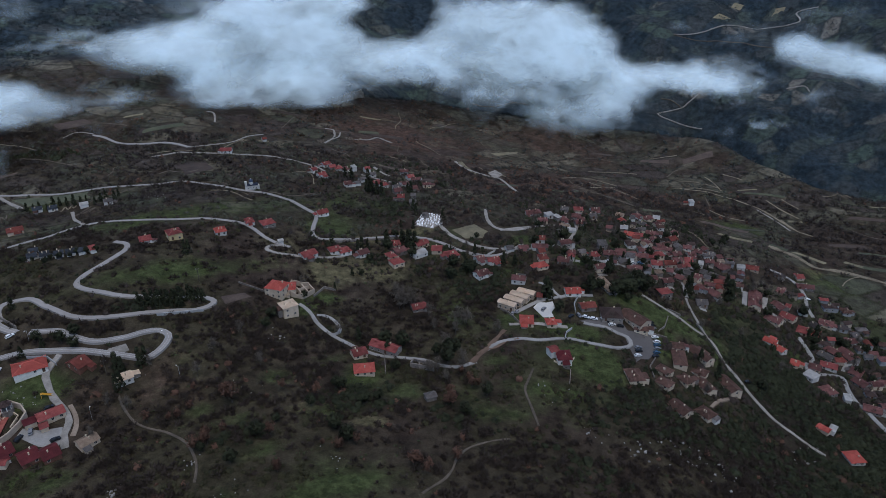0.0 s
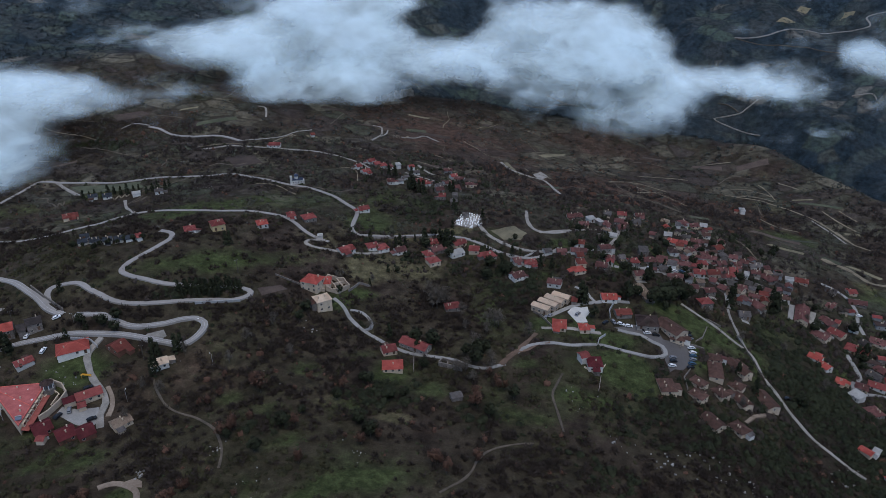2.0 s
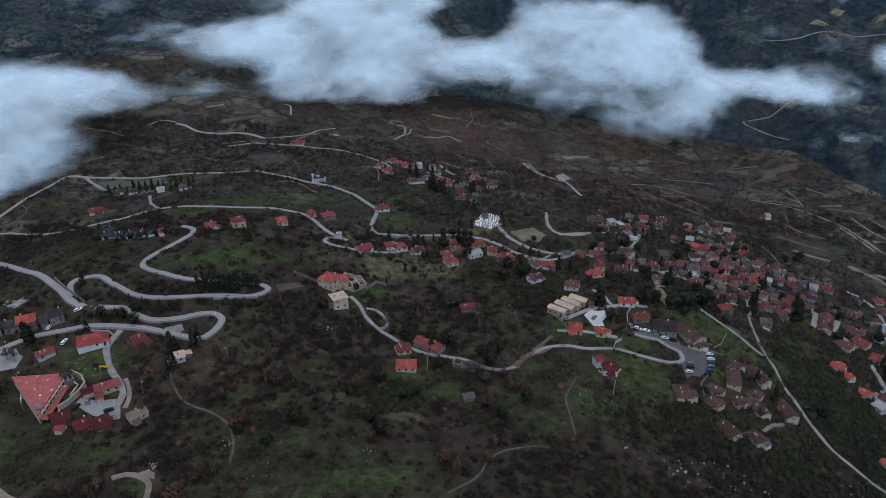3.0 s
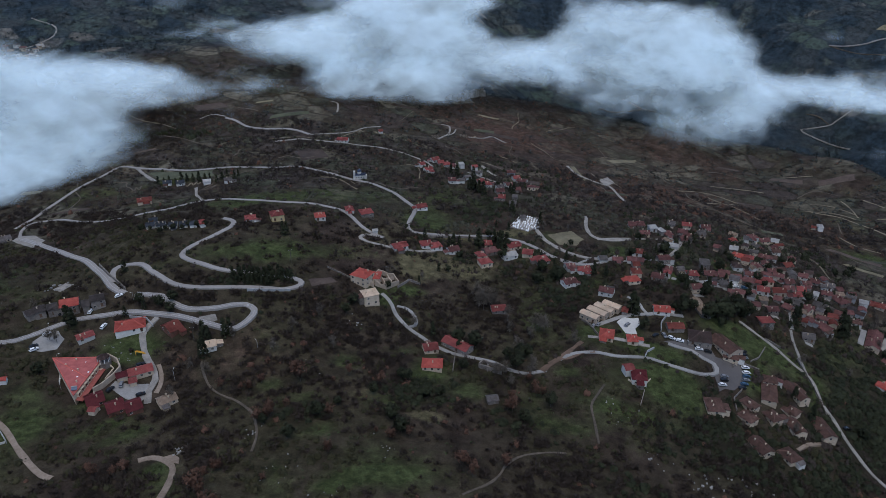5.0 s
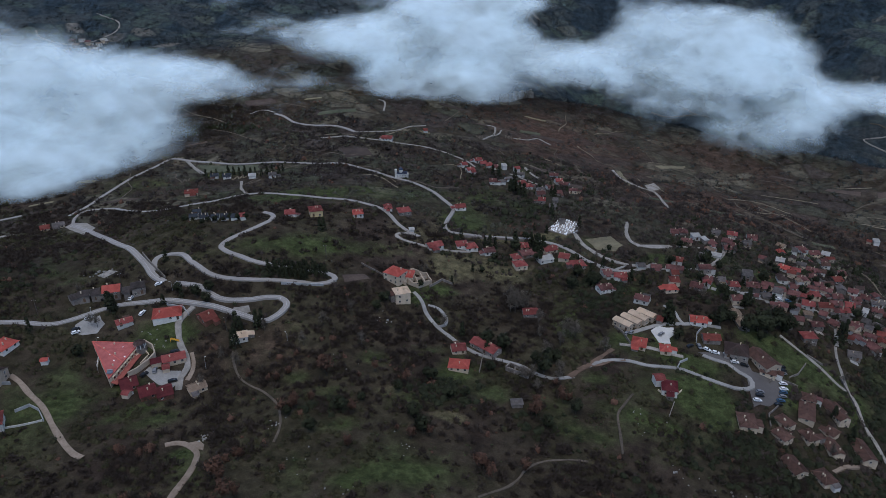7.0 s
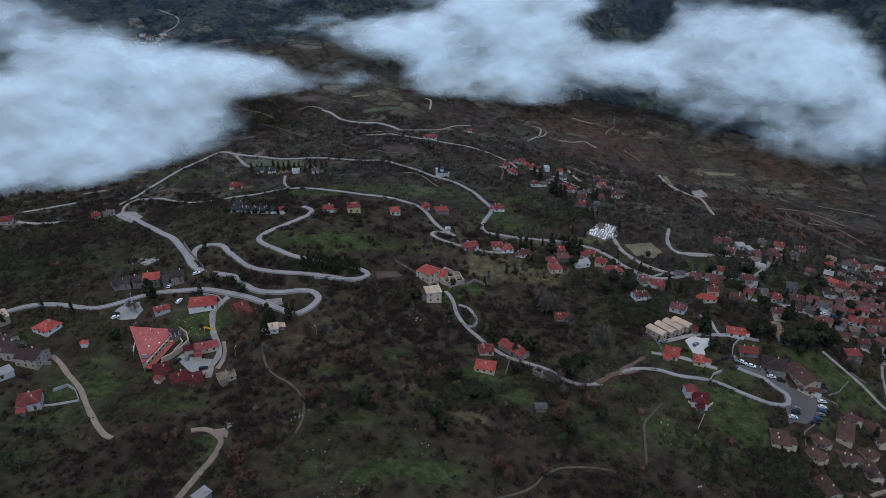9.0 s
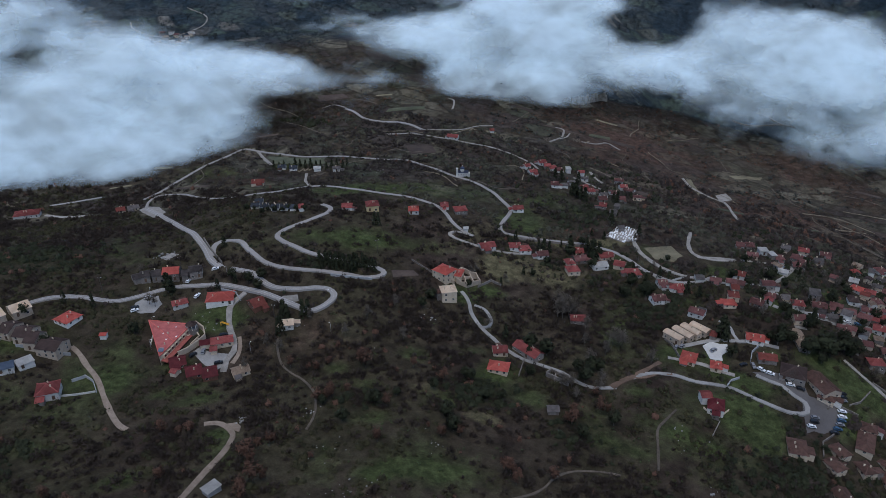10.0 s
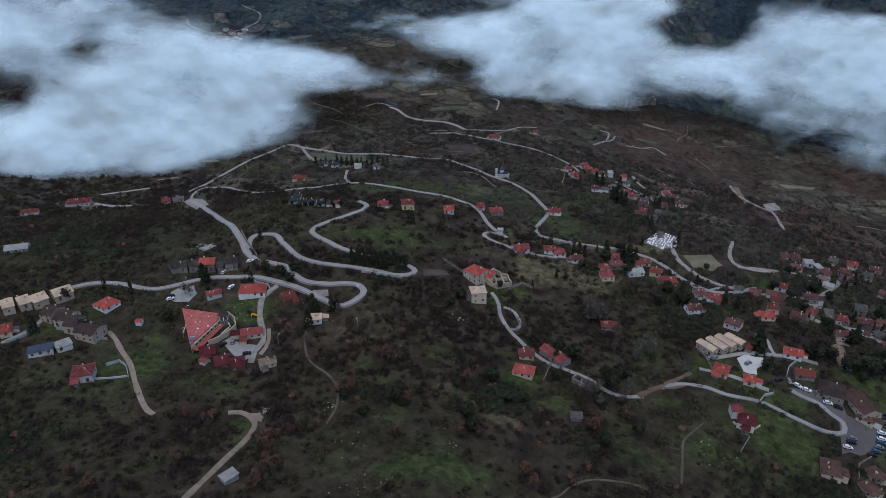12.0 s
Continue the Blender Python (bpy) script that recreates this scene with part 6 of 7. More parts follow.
run_of_wall("fence", 1.6, 0.3, "w_grey", [(-215.0, 191.7), (-212.0, 197.0), (-205.8, 195.6), (-198.4, 190.4)])
run_of_wall("yardwall", 1.6, 0.4, "w_grey", [(-257.7, 198.1), (-246.5, 202.2), (-237.1, 203.7), (-231.5, 206.4)])
run_of_wall("yardwall", 1.4, 0.4, "w_grey", [(-267.3, 178.0), (-264.7, 186.1), (-266.4, 195.1)])
run_of_wall("yardwall", 1.2, 0.3, "w_stone", [(-116.9, 354.3), (-106.1, 351.7), (-98.8, 349.0)])
run_of_wall("yardwall", 1.6, 0.4, "w_stone", [(-74.6, 355.1), (-70.1, 366.0), (-63.5, 365.0)])
run_of_wall("yardwall", 1.4, 0.4, "w_stone", [(33.2, 354.5), (37.8, 349.9), (44.4, 335.4)])
run_of_wall("yardwall", 1.6, 0.4, "w_grey", [(76.7, 352.5), (77.0, 359.3), (80.2, 366.2)])
run_of_wall("yardwall", 1.2, 0.4, "w_stone", [(115.8, 320.0), (110.6, 311.9), (110.8, 303.3)])
run_of_wall("yardwall", 1.4, 0.4, "w_stone", [(113.2, 335.4), (115.4, 340.5), (127.3, 339.0)])
run_of_wall("yardwall", 1.4, 0.4, "w_grey", [(66.9, 326.7), (68.4, 332.2), (72.2, 336.4)])
run_of_wall("yardwall", 1.2, 0.4, "w_stone", [(123.5, 343.7), (128.8, 349.5), (134.6, 362.4)])
run_of_wall("yardwall", 1.4, 0.4, "w_stone", [(152.9, 363.8), (156.8, 345.7), (159.6, 324.1)])
run_of_wall("yardwall", 1.2, 0.4, "w_stone", [(144.6, 368.5), (136.6, 371.8)])
run_of_wall("yardwall", 1.4, 0.4, "w_grey", [(-197.3, 278.4), (-187.6, 278.8), (-182.0, 275.1)])
run_of_wall("yardwall", 1.2, 0.3, "w_white", [(-209.1, 243.7), (-207.6, 236.1), (-203.5, 229.9)])
run_of_wall("retaining", 2.0, 0.5, "w_stone", [(-212.3, 299.0), (-228.9, 309.4), (-243.2, 320.7)])
run_of_wall("retaining", 1.5, 0.5, "w_grey", [(-146.8, 311.0), (-135.4, 316.7), (-126.4, 321.7)])
run_of_wall("retaining", 1.5, 0.5, "w_stone", [(-72.1, 426.7), (-52.0, 437.6), (-34.1, 442.6)])
run_of_wall("yardwall", 1.0, 0.3, "w_stone", [(65.5, 298.4), (63.2, 287.2)])
run_of_wall("yardwall", 1.5, 0.4, "w_stone", [(-30.2, 304.6), (-28.7, 290.0)])
run_of_wall("yardwall", 1.0, 0.3, "w_cream", [(57.6, 304.3), (63.9, 299.0), (68.9, 308.6)])

# the cemetery: pale graves in rows on a gravel terrace
CEMETERY = [(-21, 462), (-15, 481), (-2, 483), (-0, 467), (-8, 458)]


def inside(x, y, ring):
    hit = False
    for (ax, ay), (bx, by) in zip(ring, ring[1:] + ring[:1]):
        if (ay > y) != (by > y) and x < (bx - ax) * (y - ay) / (by - ay) + ax:
            hit = not hit
    return hit


def cemetery():
    patch("cemetery", "gravel", CEMETERY)
    run_of_wall("fence", 0.6, 0.3, "w_stone", CEMETERY + CEMETERY[:1])
    master = None
    rnd = random.Random(9)
    xs, ys = [c[0] for c in CEMETERY], [c[1] for c in CEMETERY]
    for y in np.arange(min(ys) + 1, max(ys), 2.7):
        for x in np.arange(min(xs) + 1, max(xs), 1.9):
            gx, gy = x + rnd.uniform(-0.7, 0.7), y + rnd.uniform(-1.0, 1.0)
            if not inside(gx, gy, CEMETERY) or rnd.random() < 0.08:
                continue
            m = pose(gx, gy, float(ground_z(gx, gy)) + 0.2, 0, 0, rnd.uniform(-14, 14)) @ Matrix.Scale(rnd.uniform(0.75, 1.1), 4)
            if master is None:
                master = new("grave")
                master.matrix_basis = m
                part("slab", boxes("slab", [(0, 0, 0.2, 1.2, 2.1, 0.7), (0, 0, 0.6, 1.0, 1.9, 0.12)], M["marble"], 0.04), master)
                head = part("headstone", boxes("headstone", [(0, 1.0, 0.5, 0.9, 0.2, 0.55)], M["marble"], 0.04), master)
                part("cross", boxes("cross", [(0, 1.0, 0.92, 0.08, 0.10, 0.4), (0, 1.0, 0.98, 0.28, 0.10, 0.08)], M["marble"]), head)
                tagged(master, "pale marble grave with a headstone and cross", "grave", "graves in the cemetery")
            else:
                copy_thing(master, m)


cemetery()

# ---- cars ----
def car_mesh():
    bm = bmesh.new()
    prof = [(-2.1, 0.35), (-2.15, 0.75), (-1.9, 0.95), (-1.55, 1.42), (0.35, 1.45), (1.05, 0.98), (2.0, 0.85), (2.12, 0.6), (2.08, 0.35)]
    rings = []
    for yy, k in ((-0.86, 1.0), (-0.62, 1.0), (0.62, 1.0), (0.86, 1.0)):
        rings.append([bm.verts.new((px, yy if pz < 1.1 else yy * 0.82, pz)) for px, pz in prof])
    for a, b in zip(rings, rings[1:]):
        for i in range(len(prof)):
            j = (i + 1) % len(prof)
            bm.faces.new((a[i], a[j], b[j], b[i]))
    bm.faces.new(rings[0])
    bm.faces.new(rings[-1])
    bmesh.ops.recalc_face_normals(bm, faces=bm.faces[:])
    me = bpy.data.meshes.new("body")
    bm.to_mesh(me)
    bm.free()
    return me


CAR_BODY = car_mesh()
WHEEL = mesh_from("wheel", [(0.32 * math.cos(w), s, 0.32 * math.sin(w)) for s in (-0.1, 0.1) for w in np.arange(0, 6.28, 0.524)],
                  [(i, (i + 1) % 12, 12 + (i + 1) % 12, 12 + i) for i in range(12)] + [tuple(range(12)), tuple(range(23, 11, -1))], M["tyre"])
SCREENS = {"windscreen": [(0.42, -0.6, 1.40), (0.42, 0.6, 1.40), (1.02, 0.72, 1.03), (1.02, -0.72, 1.03)],
           "rear_window": [(-1.60, 0.6, 1.36), (-1.60, -0.6, 1.36), (-1.90, -0.7, 1.02), (-1.90, 0.7, 1.02)],
           "side_window": [(-1.4, -0.76, 1.36), (0.3, -0.76, 1.38), (0.85, -0.84, 1.05), (-1.7, -0.84, 1.05)],
           "side_window_far": [(0.3, 0.76, 1.38), (-1.4, 0.76, 1.36), (-1.7, 0.84, 1.05), (0.85, 0.84, 1.05)]}


def car_screen(corners):
    c = [Vector(p) for p in corners]
    n = (c[1] - c[0]).cross(c[2] - c[0]).normalized()
    out = 1 if n.dot(sum(c, Vector()) / 4 - Vector((-0.4, 0, 0.9))) > 0 else -1
    up = [p + n * out * 0.05 for p in c]
    lo = [p - n * out * 0.08 for p in c]
    return mesh_from("glass", [tuple(p) for p in up + lo], [(0, 1, 2, 3), (7, 6, 5, 4), (0, 4, 5, 1), (1, 5, 6, 2), (2, 6, 7, 3), (3, 7, 4, 0)], M["glass"])


GLASS = {k: car_screen(v) for k, v in SCREENS.items()}
MASTERS = {}


def car(x, y, rot, paint):
    a, b = (float(ground_z(x + d * math.cos(radians(rot)), y + d * math.sin(radians(rot)))) for d in (-1.4, 1.4))
    m = pose(x, y, (a + b) / 2 + 0.34, 0, -math.degrees(math.atan2(b - a, 2.8)), rot)
    take(x, y, 3)
    if paint in MASTERS:
        return copy_thing(MASTERS[paint], m)
    ob = new("car")
    ob.matrix_basis = m
    me = CAR_BODY.copy()
    me.materials.append(M["car_" + paint])
    part("body", me, ob)
    for px in (-1.35, 1.35):
        for py in (-0.8, 0.8):
            part("wheel", WHEEL, ob, pose(px, py, 0.32))
    for k, g in GLASS.items():
        part(k.replace("_far", ""), g, ob)
    tagged(ob, f"{paint} hatchback car parked by the road", "car", "parked cars")
    MASTERS[paint] = ob
    return ob


car(119.8, 337.3, 21, "white")
car(119.8, 333.6, 20, "white")
car(119.4, 330.8, 20, "blue")
car(118.7, 327.8, 20, "grey")
car(117.5, 324.3, 20, "blue")
car(116.0, 321.0, 26, "black")
car(107.5, 326.1, 20, "grey")
car(107.2, 323.3, 20, "black")
car(105.8, 319.3, 20, "white")
car(82.0, 347.5, -24, "white")
car(86.3, 346.2, -6, "white")
car(92.6, 347.4, 20, "white")
car(95.9, 341.9, 10, "white")
car(93.6, 344.5, -33, "black")
car(73.5, 347.6, 45, "black")
car(78.1, 348.8, -64, "grey")
car(100.6, 341.6, 4, "black")
car(120.4, 349.7, 34, "black")
car(120.5, 347.2, 33, "black")
car(120.5, 344.8, 33, "grey")
car(169.1, 320.0, 25, "black")
car(111.9, 422.5, 29, "black")
car(116.6, 426.2, 29, "black")
car(120.9, 429.4, 28, "grey")
car(113.1, 420.2, 31, "white")
car(124.5, 430.4, 27, "black")
car(260.4, 438.4, 22, "white")
car(-231.0, 258.8, 64, "white")
car(-229.5, 246.9, 61, "white")
car(-231.0, 248.8, 61, "black")
car(-220.9, 279.9, 100, "white")
car(-206.9, 270.3, 85, "white")
car(-162.8, 231.3, 45, "black")
car(-175.0, 235.2, 114, "grey")
car(-178.0, 231.1, 77, "black")
car(-174.0, 249.7, 46, "black")
car(-212.8, 293.5, 44, "white")
car(-235.3, 276.1, 77, "black")
car(40.0, 348.6, 73, "grey")
car(42.5, 350.6, 72, "grey")
car(58.3, 353.0, 57, "grey")
car(114.7, 420.2, 28, "white")
car(119.2, 422.5, 29, "black")
car(123.7, 424.7, 28, "grey")
car(128.2, 426.7, 25, "white")
car(134.0, 429.0, 2, "blue")
car(109.6, 418.1, 39, "white")


# ---- trees ----
def leaves(n, centre, spread, size, rng, thin=1.0, up=0.0):
    """n small triangles scattered about points, as arrays of corners."""
    c = centre + rng.normal(size=(n, 3)) * spread
    a = rng.normal(size=(n, 3))
    a[:, 2] += up
    a /= np.linalg.norm(a, axis=1)[:, None]
    b = np.cross(a, rng.normal(size=(n, 3)))
    b /= np.linalg.norm(b, axis=1)[:, None] + 1e-6
    s = (size * rng.uniform(0.6, 1.4, size=n))[:, None]
    return np.stack([c - a * s * 0.5 - b * s * thin * 0.5, c - a * s * 0.5 + b * s * thin * 0.5, c + a * s * 0.6], 1)


def shell(c, n, size, rng, jitter=0.45, thin=1.0):
    """Small triangles at the points c that lie roughly square to n, as arrays of corners."""
    n = n + rng.normal(size=n.shape) * jitter
    n /= np.linalg.norm(n, axis=1)[:, None] + 1e-6
    a = np.cross(n, rng.normal(size=n.shape))
    a /= np.linalg.norm(a, axis=1)[:, None] + 1e-6
    b = np.cross(n, a)
    s = (size * rng.uniform(0.6, 1.4, size=len(c)))[:, None]
    return np.stack([c - a * s * 0.5 - b * s * thin * 0.5, c - a * s * 0.5 + b * s * thin * 0.5, c + a * s * 0.6], 1)


def foliage(name, tri, normals, material):
    """A mesh of loose triangles that carries the outward direction of its clump at each corner."""
    me = quads(name, tri.reshape(-1, 3), np.arange(len(tri) * 3).reshape(-1, 3), M[material], smooth=False)
    n = np.repeat(normals / (np.linalg.norm(normals, axis=1)[:, None] + 1e-6), 3, axis=0)
    me.attributes.new("puff", "FLOAT_VECTOR", "POINT").data.foreach_set("vector", n.astype(np.float32).ravel())
    return me


def trunk_mesh(h, r, rng, limbs=6, spread=0.35, low=0.35):
    """A tapered trunk with limbs, for a tree of height h."""
    co, faces = [], []

    def limb(a, b, ra, rb, sides=5):
        q = (b - a).to_track_quat("Z", "Y").to_matrix()
        k = len(co)
        for c, rr in ((a, ra), ((a + b) / 2 + Vector(rng.normal(size=3)) * 0.02 * h, (ra + rb) / 2), (b, rb)):
            for i in range(sides):
                w = 2 * math.pi * i / sides
                co.append(tuple(c + q @ Vector((rr * math.cos(w), rr * math.sin(w), 0))))
        for ring in range(2):
            faces.extend((k + ring * sides + i, k + ring * sides + (i + 1) % sides, k + (ring + 1) * sides + (i + 1) % sides, k + (ring + 1) * sides + i) for i in range(sides))

    limb(Vector((0, 0, -0.5)), Vector((0, 0, h * 0.95)), r, r * 0.12)
    for i in range(limbs):
        z = h * (low + (0.85 - low) * i / max(limbs, 1))
        w = 2.4 * i + rng.uniform(0, 1)
        a = Vector((0, 0, z))
        limb(a, a + Vector((math.cos(w) * spread * h * (1 - 0.5 * i / limbs), math.sin(w) * spread * h * (1 - 0.5 * i / limbs), 0.16 * h)), r * 0.45, r * 0.1, 4)
    return mesh_from("trunk", co, faces, M["bark"])


def clumps(rng, centres, out, per, spread, size, thin=0.8, jitter=0.45):
    c = np.repeat(np.array(centres), per, axis=0)
    d = rng.normal(size=c.shape)
    d /= np.linalg.norm(d, axis=1)[:, None]
    n = np.repeat(np.array(out), per, axis=0) * 0.7 + d * 0.6 + np.array([0, 0, 0.35])
    return shell(c + d * np.array(spread), n, np.full(len(c), size), rng, jitter, thin), n


def crown_pine(rng):
    cs, out = [], []
    for k in range(52):
        z = 0.08 + 0.88 * (k / 52) ** 0.9
        rad = 0.22 * (1 - z) ** 0.8 + 0.01
        w, q = rng.uniform(0, 6.28), rng.uniform(0.45, 1.05)
        cs.append((rad * q * math.cos(w), rad * q * math.sin(w), z - 0.05 * q))
        out.append((math.cos(w), math.sin(w), 0.4))
    return clumps(rng, cs, out, 10, (0.045, 0.045, 0.03), 0.075)


def crown_round(rng):
    cs, out = [], []
    for k in range(46):
        d = rng.normal(size=3)
        d /= np.linalg.norm(d)
        q = rng.uniform(0.5, 1.0)
        cs.append(np.array([0, 0, 0.58]) + d * q * np.array([0.34, 0.34, 0.34]))
        out.append(d)
    return clumps(rng, cs, out, 11, 0.085, 0.10)


def crown_rust(rng):
    cs, out = [], []
    for k in range(44):
        d = rng.normal(size=3)
        d /= np.linalg.norm(d)
        cs.append(np.array([0, 0, 0.6]) + d * rng.uniform(0.3, 1.0) * np.array([0.27, 0.27, 0.38]))
        out.append(d)
    return clumps(rng, cs, out, 10, 0.075, 0.07, 0.7, 0.7)


def crown_bare(rng):
    tri, out = [], []
    for k in range(60):
        d = rng.normal(size=3)
        d[2] = abs(d[2]) * 1.6 + 0.3
        d /= np.linalg.norm(d)
        tri.append(leaves(8, np.array([0, 0, 0.35]) + d * rng.uniform(0.1, 0.62) * np.array([0.55, 0.55, 1.0]), 0.03, 0.16, rng, 0.08, 0.9))
        out += [d + np.array([0, 0, 0.3])] * 8
    return np.concatenate(tri), np.array(out)


KINDS = {"pine": (crown_pine, "leaf_dark", "tall dark green conifer with a narrow crown", "conifer", 0.020, 4, 0.12),
         "round": (crown_round, "leaf_dark", "dark evergreen tree with a dense rounded crown", "tree", 0.028, 7, 0.26),
         "rust": (crown_rust, "leaf_rust", "small oak with withered rust-brown leaves", "tree", 0.022, 7, 0.25),
         "bare": (crown_bare, "twig_pale", "leafless grey tree with upright bare branches", "tree", 0.020, 8, 0.20)}
FOREST = {}


def tree_master(kind, v):
    crown, leaf, label, category, r, limbs, spread = KINDS[kind]
    rng = np.random.default_rng(40 + v)
    ob = new(category)
    part("trunk", trunk_mesh(1.0, r, rng, limbs, spread, 0.3), ob)
    tri, out = crown(rng)
    part("crown", foliage("crown", tri, out, leaf), ob)
    return tagged(ob, label, category, "trees of the hillside")


def plant(kind, rows):
    rnd = random.Random(len(rows) + len(kind))
    for x, y, h in rows:
        v = rnd.randrange(4)
        m = pose(x, y, float(ground_z(x, y)) - 0.1, 0, 0, rnd.uniform(0, 360))
        wide = h * rnd.uniform(0.85, 1.2)
        take(x, y, 1)
        if (kind, v) not in FOREST:
            FOREST[kind, v] = tree_master(kind, v)
            ob = FOREST[kind, v]
            ob.matrix_basis = m
        else:
            ob = copy_thing(FOREST[kind, v], m)
        ob.scale = (wide, wide, h)


plant("pine", [(-38, 431, 13), (-28, 436, 12), (-22, 429, 15), (-19, 431, 13), (-54, 424, 10), (-50, 424, 9), (-74, 426, 7), (61, 365, 16), (63, 364, 13), (159, 402, 16), (163, 407, 12), (192, 413, 18), (195, 416, 14), (243, 390, 14), (238, 388, 12), (246, 392, 10), (150, 316, 10), (143, 326, 9), (102, 465, 10), (87, 455, 9), (79, 447, 8), (39, 407, 10), (15, 398, 11), (17, 400, 9), (-22, 488, 10), (-20, 480, 10), (0, 475, 10), (-81, 555, 12), (-76, 556, 11), (-63, 561, 11)])
plant("pine", [(-58, 527, 12), (-56, 524, 13), (-52, 521, 12), (-48, 519, 12), (-61, 530, 11), (-28, 529, 10), (-26, 533, 10), (-224, 267, 14), (-224, 270, 10), (-146, 260, 13), (-149, 262, 9), (-153, 273, 11), (-150, 272, 9), (-143, 276, 12), (-141, 278, 11), (-200, 279, 7), (-264, 190, 12), (-269, 192, 11), (-266, 235, 9), (-250, 239, 10), (-153, 376, 10), (-151, 377, 10), (-222, 314, 8), (-193, 286, 7), (-29, 309, 9), (-24, 434, 13), (-24, 427, 11), (-56, 419, 10), (-158, 318, 8), (-156, 317, 7)])
plant("pine", [(-154, 318, 10), (-154, 320, 7), (-152, 320, 10), (-150, 320, 8), (-149, 321, 10), (-147, 322, 10), (-145, 322, 10), (-145, 324, 8), (-143, 325, 9), (-141, 324, 10), (-140, 326, 11), (-139, 327, 10), (-138, 328, 7), (-136, 329, 11), (-134, 329, 10), (-133, 329, 9), (-131, 330, 9), (-129, 330, 9), (-154, 314, 7), (-151, 316, 6), (-149, 317, 6), (-147, 318, 6), (-145, 320, 5), (-142, 320, 6), (-139, 321, 8), (-138, 323, 8), (-311, 489, 9), (-307, 491, 7), (-305, 495, 7), (-298, 493, 6)])
plant("pine", [(-296, 499, 9), (-291, 499, 8), (-285, 498, 8), (-279, 497, 10), (-273, 496, 8), (-269, 497, 8), (-261, 493, 7), (-258, 497, 8), (-258, 505, 7), (-248, 498, 9), (-249, 507, 7), (188, 446, 5), (108, 407, 7), (108, 489, 9), (121, 425, 9), (107, 432, 7), (123, 417, 8), (176, 447, 6), (193, 521, 6), (123, 420, 6), (85, 463, 6), (83, 409, 6), (102, 484, 6), (-56, 386, 6), (14, 413, 6), (-64, 366, 6), (-30, 461, 6), (21, 420, 9), (-21, 458, 7), (-27, 444, 6)])
plant("pine", [(-45, 435, 6), (5, 421, 7), (62, 368, 12), (94, 401, 11), (107, 402, 13), (104, 397, 11), (165, 414, 13), (196, 428, 12), (18, 396, 10), (46, 405, 9), (-45, 318, 10), (-22, 317, 8)])
plant("round", [(104, 371, 12), (110, 377, 13), (116, 378, 12), (122, 387, 12), (127, 387, 12), (114, 386, 11), (123, 396, 10), (89, 372, 11), (95, 378, 9), (91, 382, 9), (247, 417, 9), (176, 317, 8), (67, 352, 8), (2, 299, 11), (3, 309, 9), (-21, 313, 11), (-31, 316, 10), (-49, 274, 8), (-46, 240, 9), (-40, 232, 9), (-246, 205, 8), (-275, 218, 8), (-217, 233, 8), (-197, 289, 7), (-185, 288, 8), (-181, 294, 7), (-178, 286, 7), (-93, 317, 8), (-92, 327, 8), (-60, 257, 7)])
plant("round", [(7, 405, 9), (5, 392, 9), (18, 397, 10), (15, 399, 9), (-79, 234, 8), (-85, 216, 8), (10, 259, 8), (21, 274, 9), (-242, 363, 6), (-236, 363, 4), (-226, 358, 5), (-226, 364, 4), (-221, 365, 5), (-216, 366, 4), (-214, 371, 5), (-208, 371, 5), (-203, 372, 5), (137, 432, 5), (85, 452, 9), (213, 467, 6), (157, 470, 7), (177, 441, 8), (179, 496, 7), (171, 492, 6), (221, 505, 8), (145, 446, 8), (212, 504, 7), (134, 418, 8), (162, 428, 6), (227, 516, 8)])
plant("round", [(178, 432, 5), (178, 490, 5), (131, 466, 7), (80, 420, 7), (92, 407, 8), (188, 435, 6), (120, 443, 9), (129, 478, 5), (63, 438, 7), (93, 446, 8), (69, 472, 6), (286, 394, 7), (242, 395, 7), (226, 431, 6), (217, 406, 8), (247, 418, 7), (262, 353, 7), (259, 389, 7), (262, 385, 8), (239, 380, 6), (257, 360, 8), (241, 386, 8), (251, 374, 6), (252, 443, 5), (274, 383, 8), (220, 429, 6), (268, 418, 6), (261, 373, 7), (-20, 417, 8), (6, 407, 8)])
plant("round", [(-37, 427, 8), (-79, 352, 6), (-33, 445, 7), (-47, 408, 6), (23, 442, 5), (-50, 387, 5), (99, 405, 6), (131, 470, 6), (149, 441, 6), (85, 374, 7), (111, 368, 7), (126, 386, 7), (73, 431, 6), (164, 467, 6), (-73, 244, 5), (-51, 274, 7), (-37, 263, 7), (-30, 267, 7), (-99, 223, 6), (-3, 306, 8), (7, 311, 8), (-24, 293, 7)])
plant("rust", [(-106, 178, 12), (-95, 168, 12), (-92, 157, 10), (-95, 255, 12), (-102, 223, 9), (-99, 226, 8), (4, 264, 9), (2, 265, 7), (14, 280, 8), (17, 281, 7), (-128, 155, 8), (-139, 184, 8), (-150, 180, 7), (-142, 181, 7), (-36, 230, 7), (-43, 226, 7), (-12, 219, 9), (-6, 214, 9), (-65, 210, 8), (-115, 244, 7), (-75, 267, 7), (-157, 130, 9), (-144, 128, 9), (-105, 192, 7), (-99, 259, 9), (3, 271, 9), (-99, 230, 9), (-10, 219, 8), (-112, 250, 6), (-93, 235, 7)])
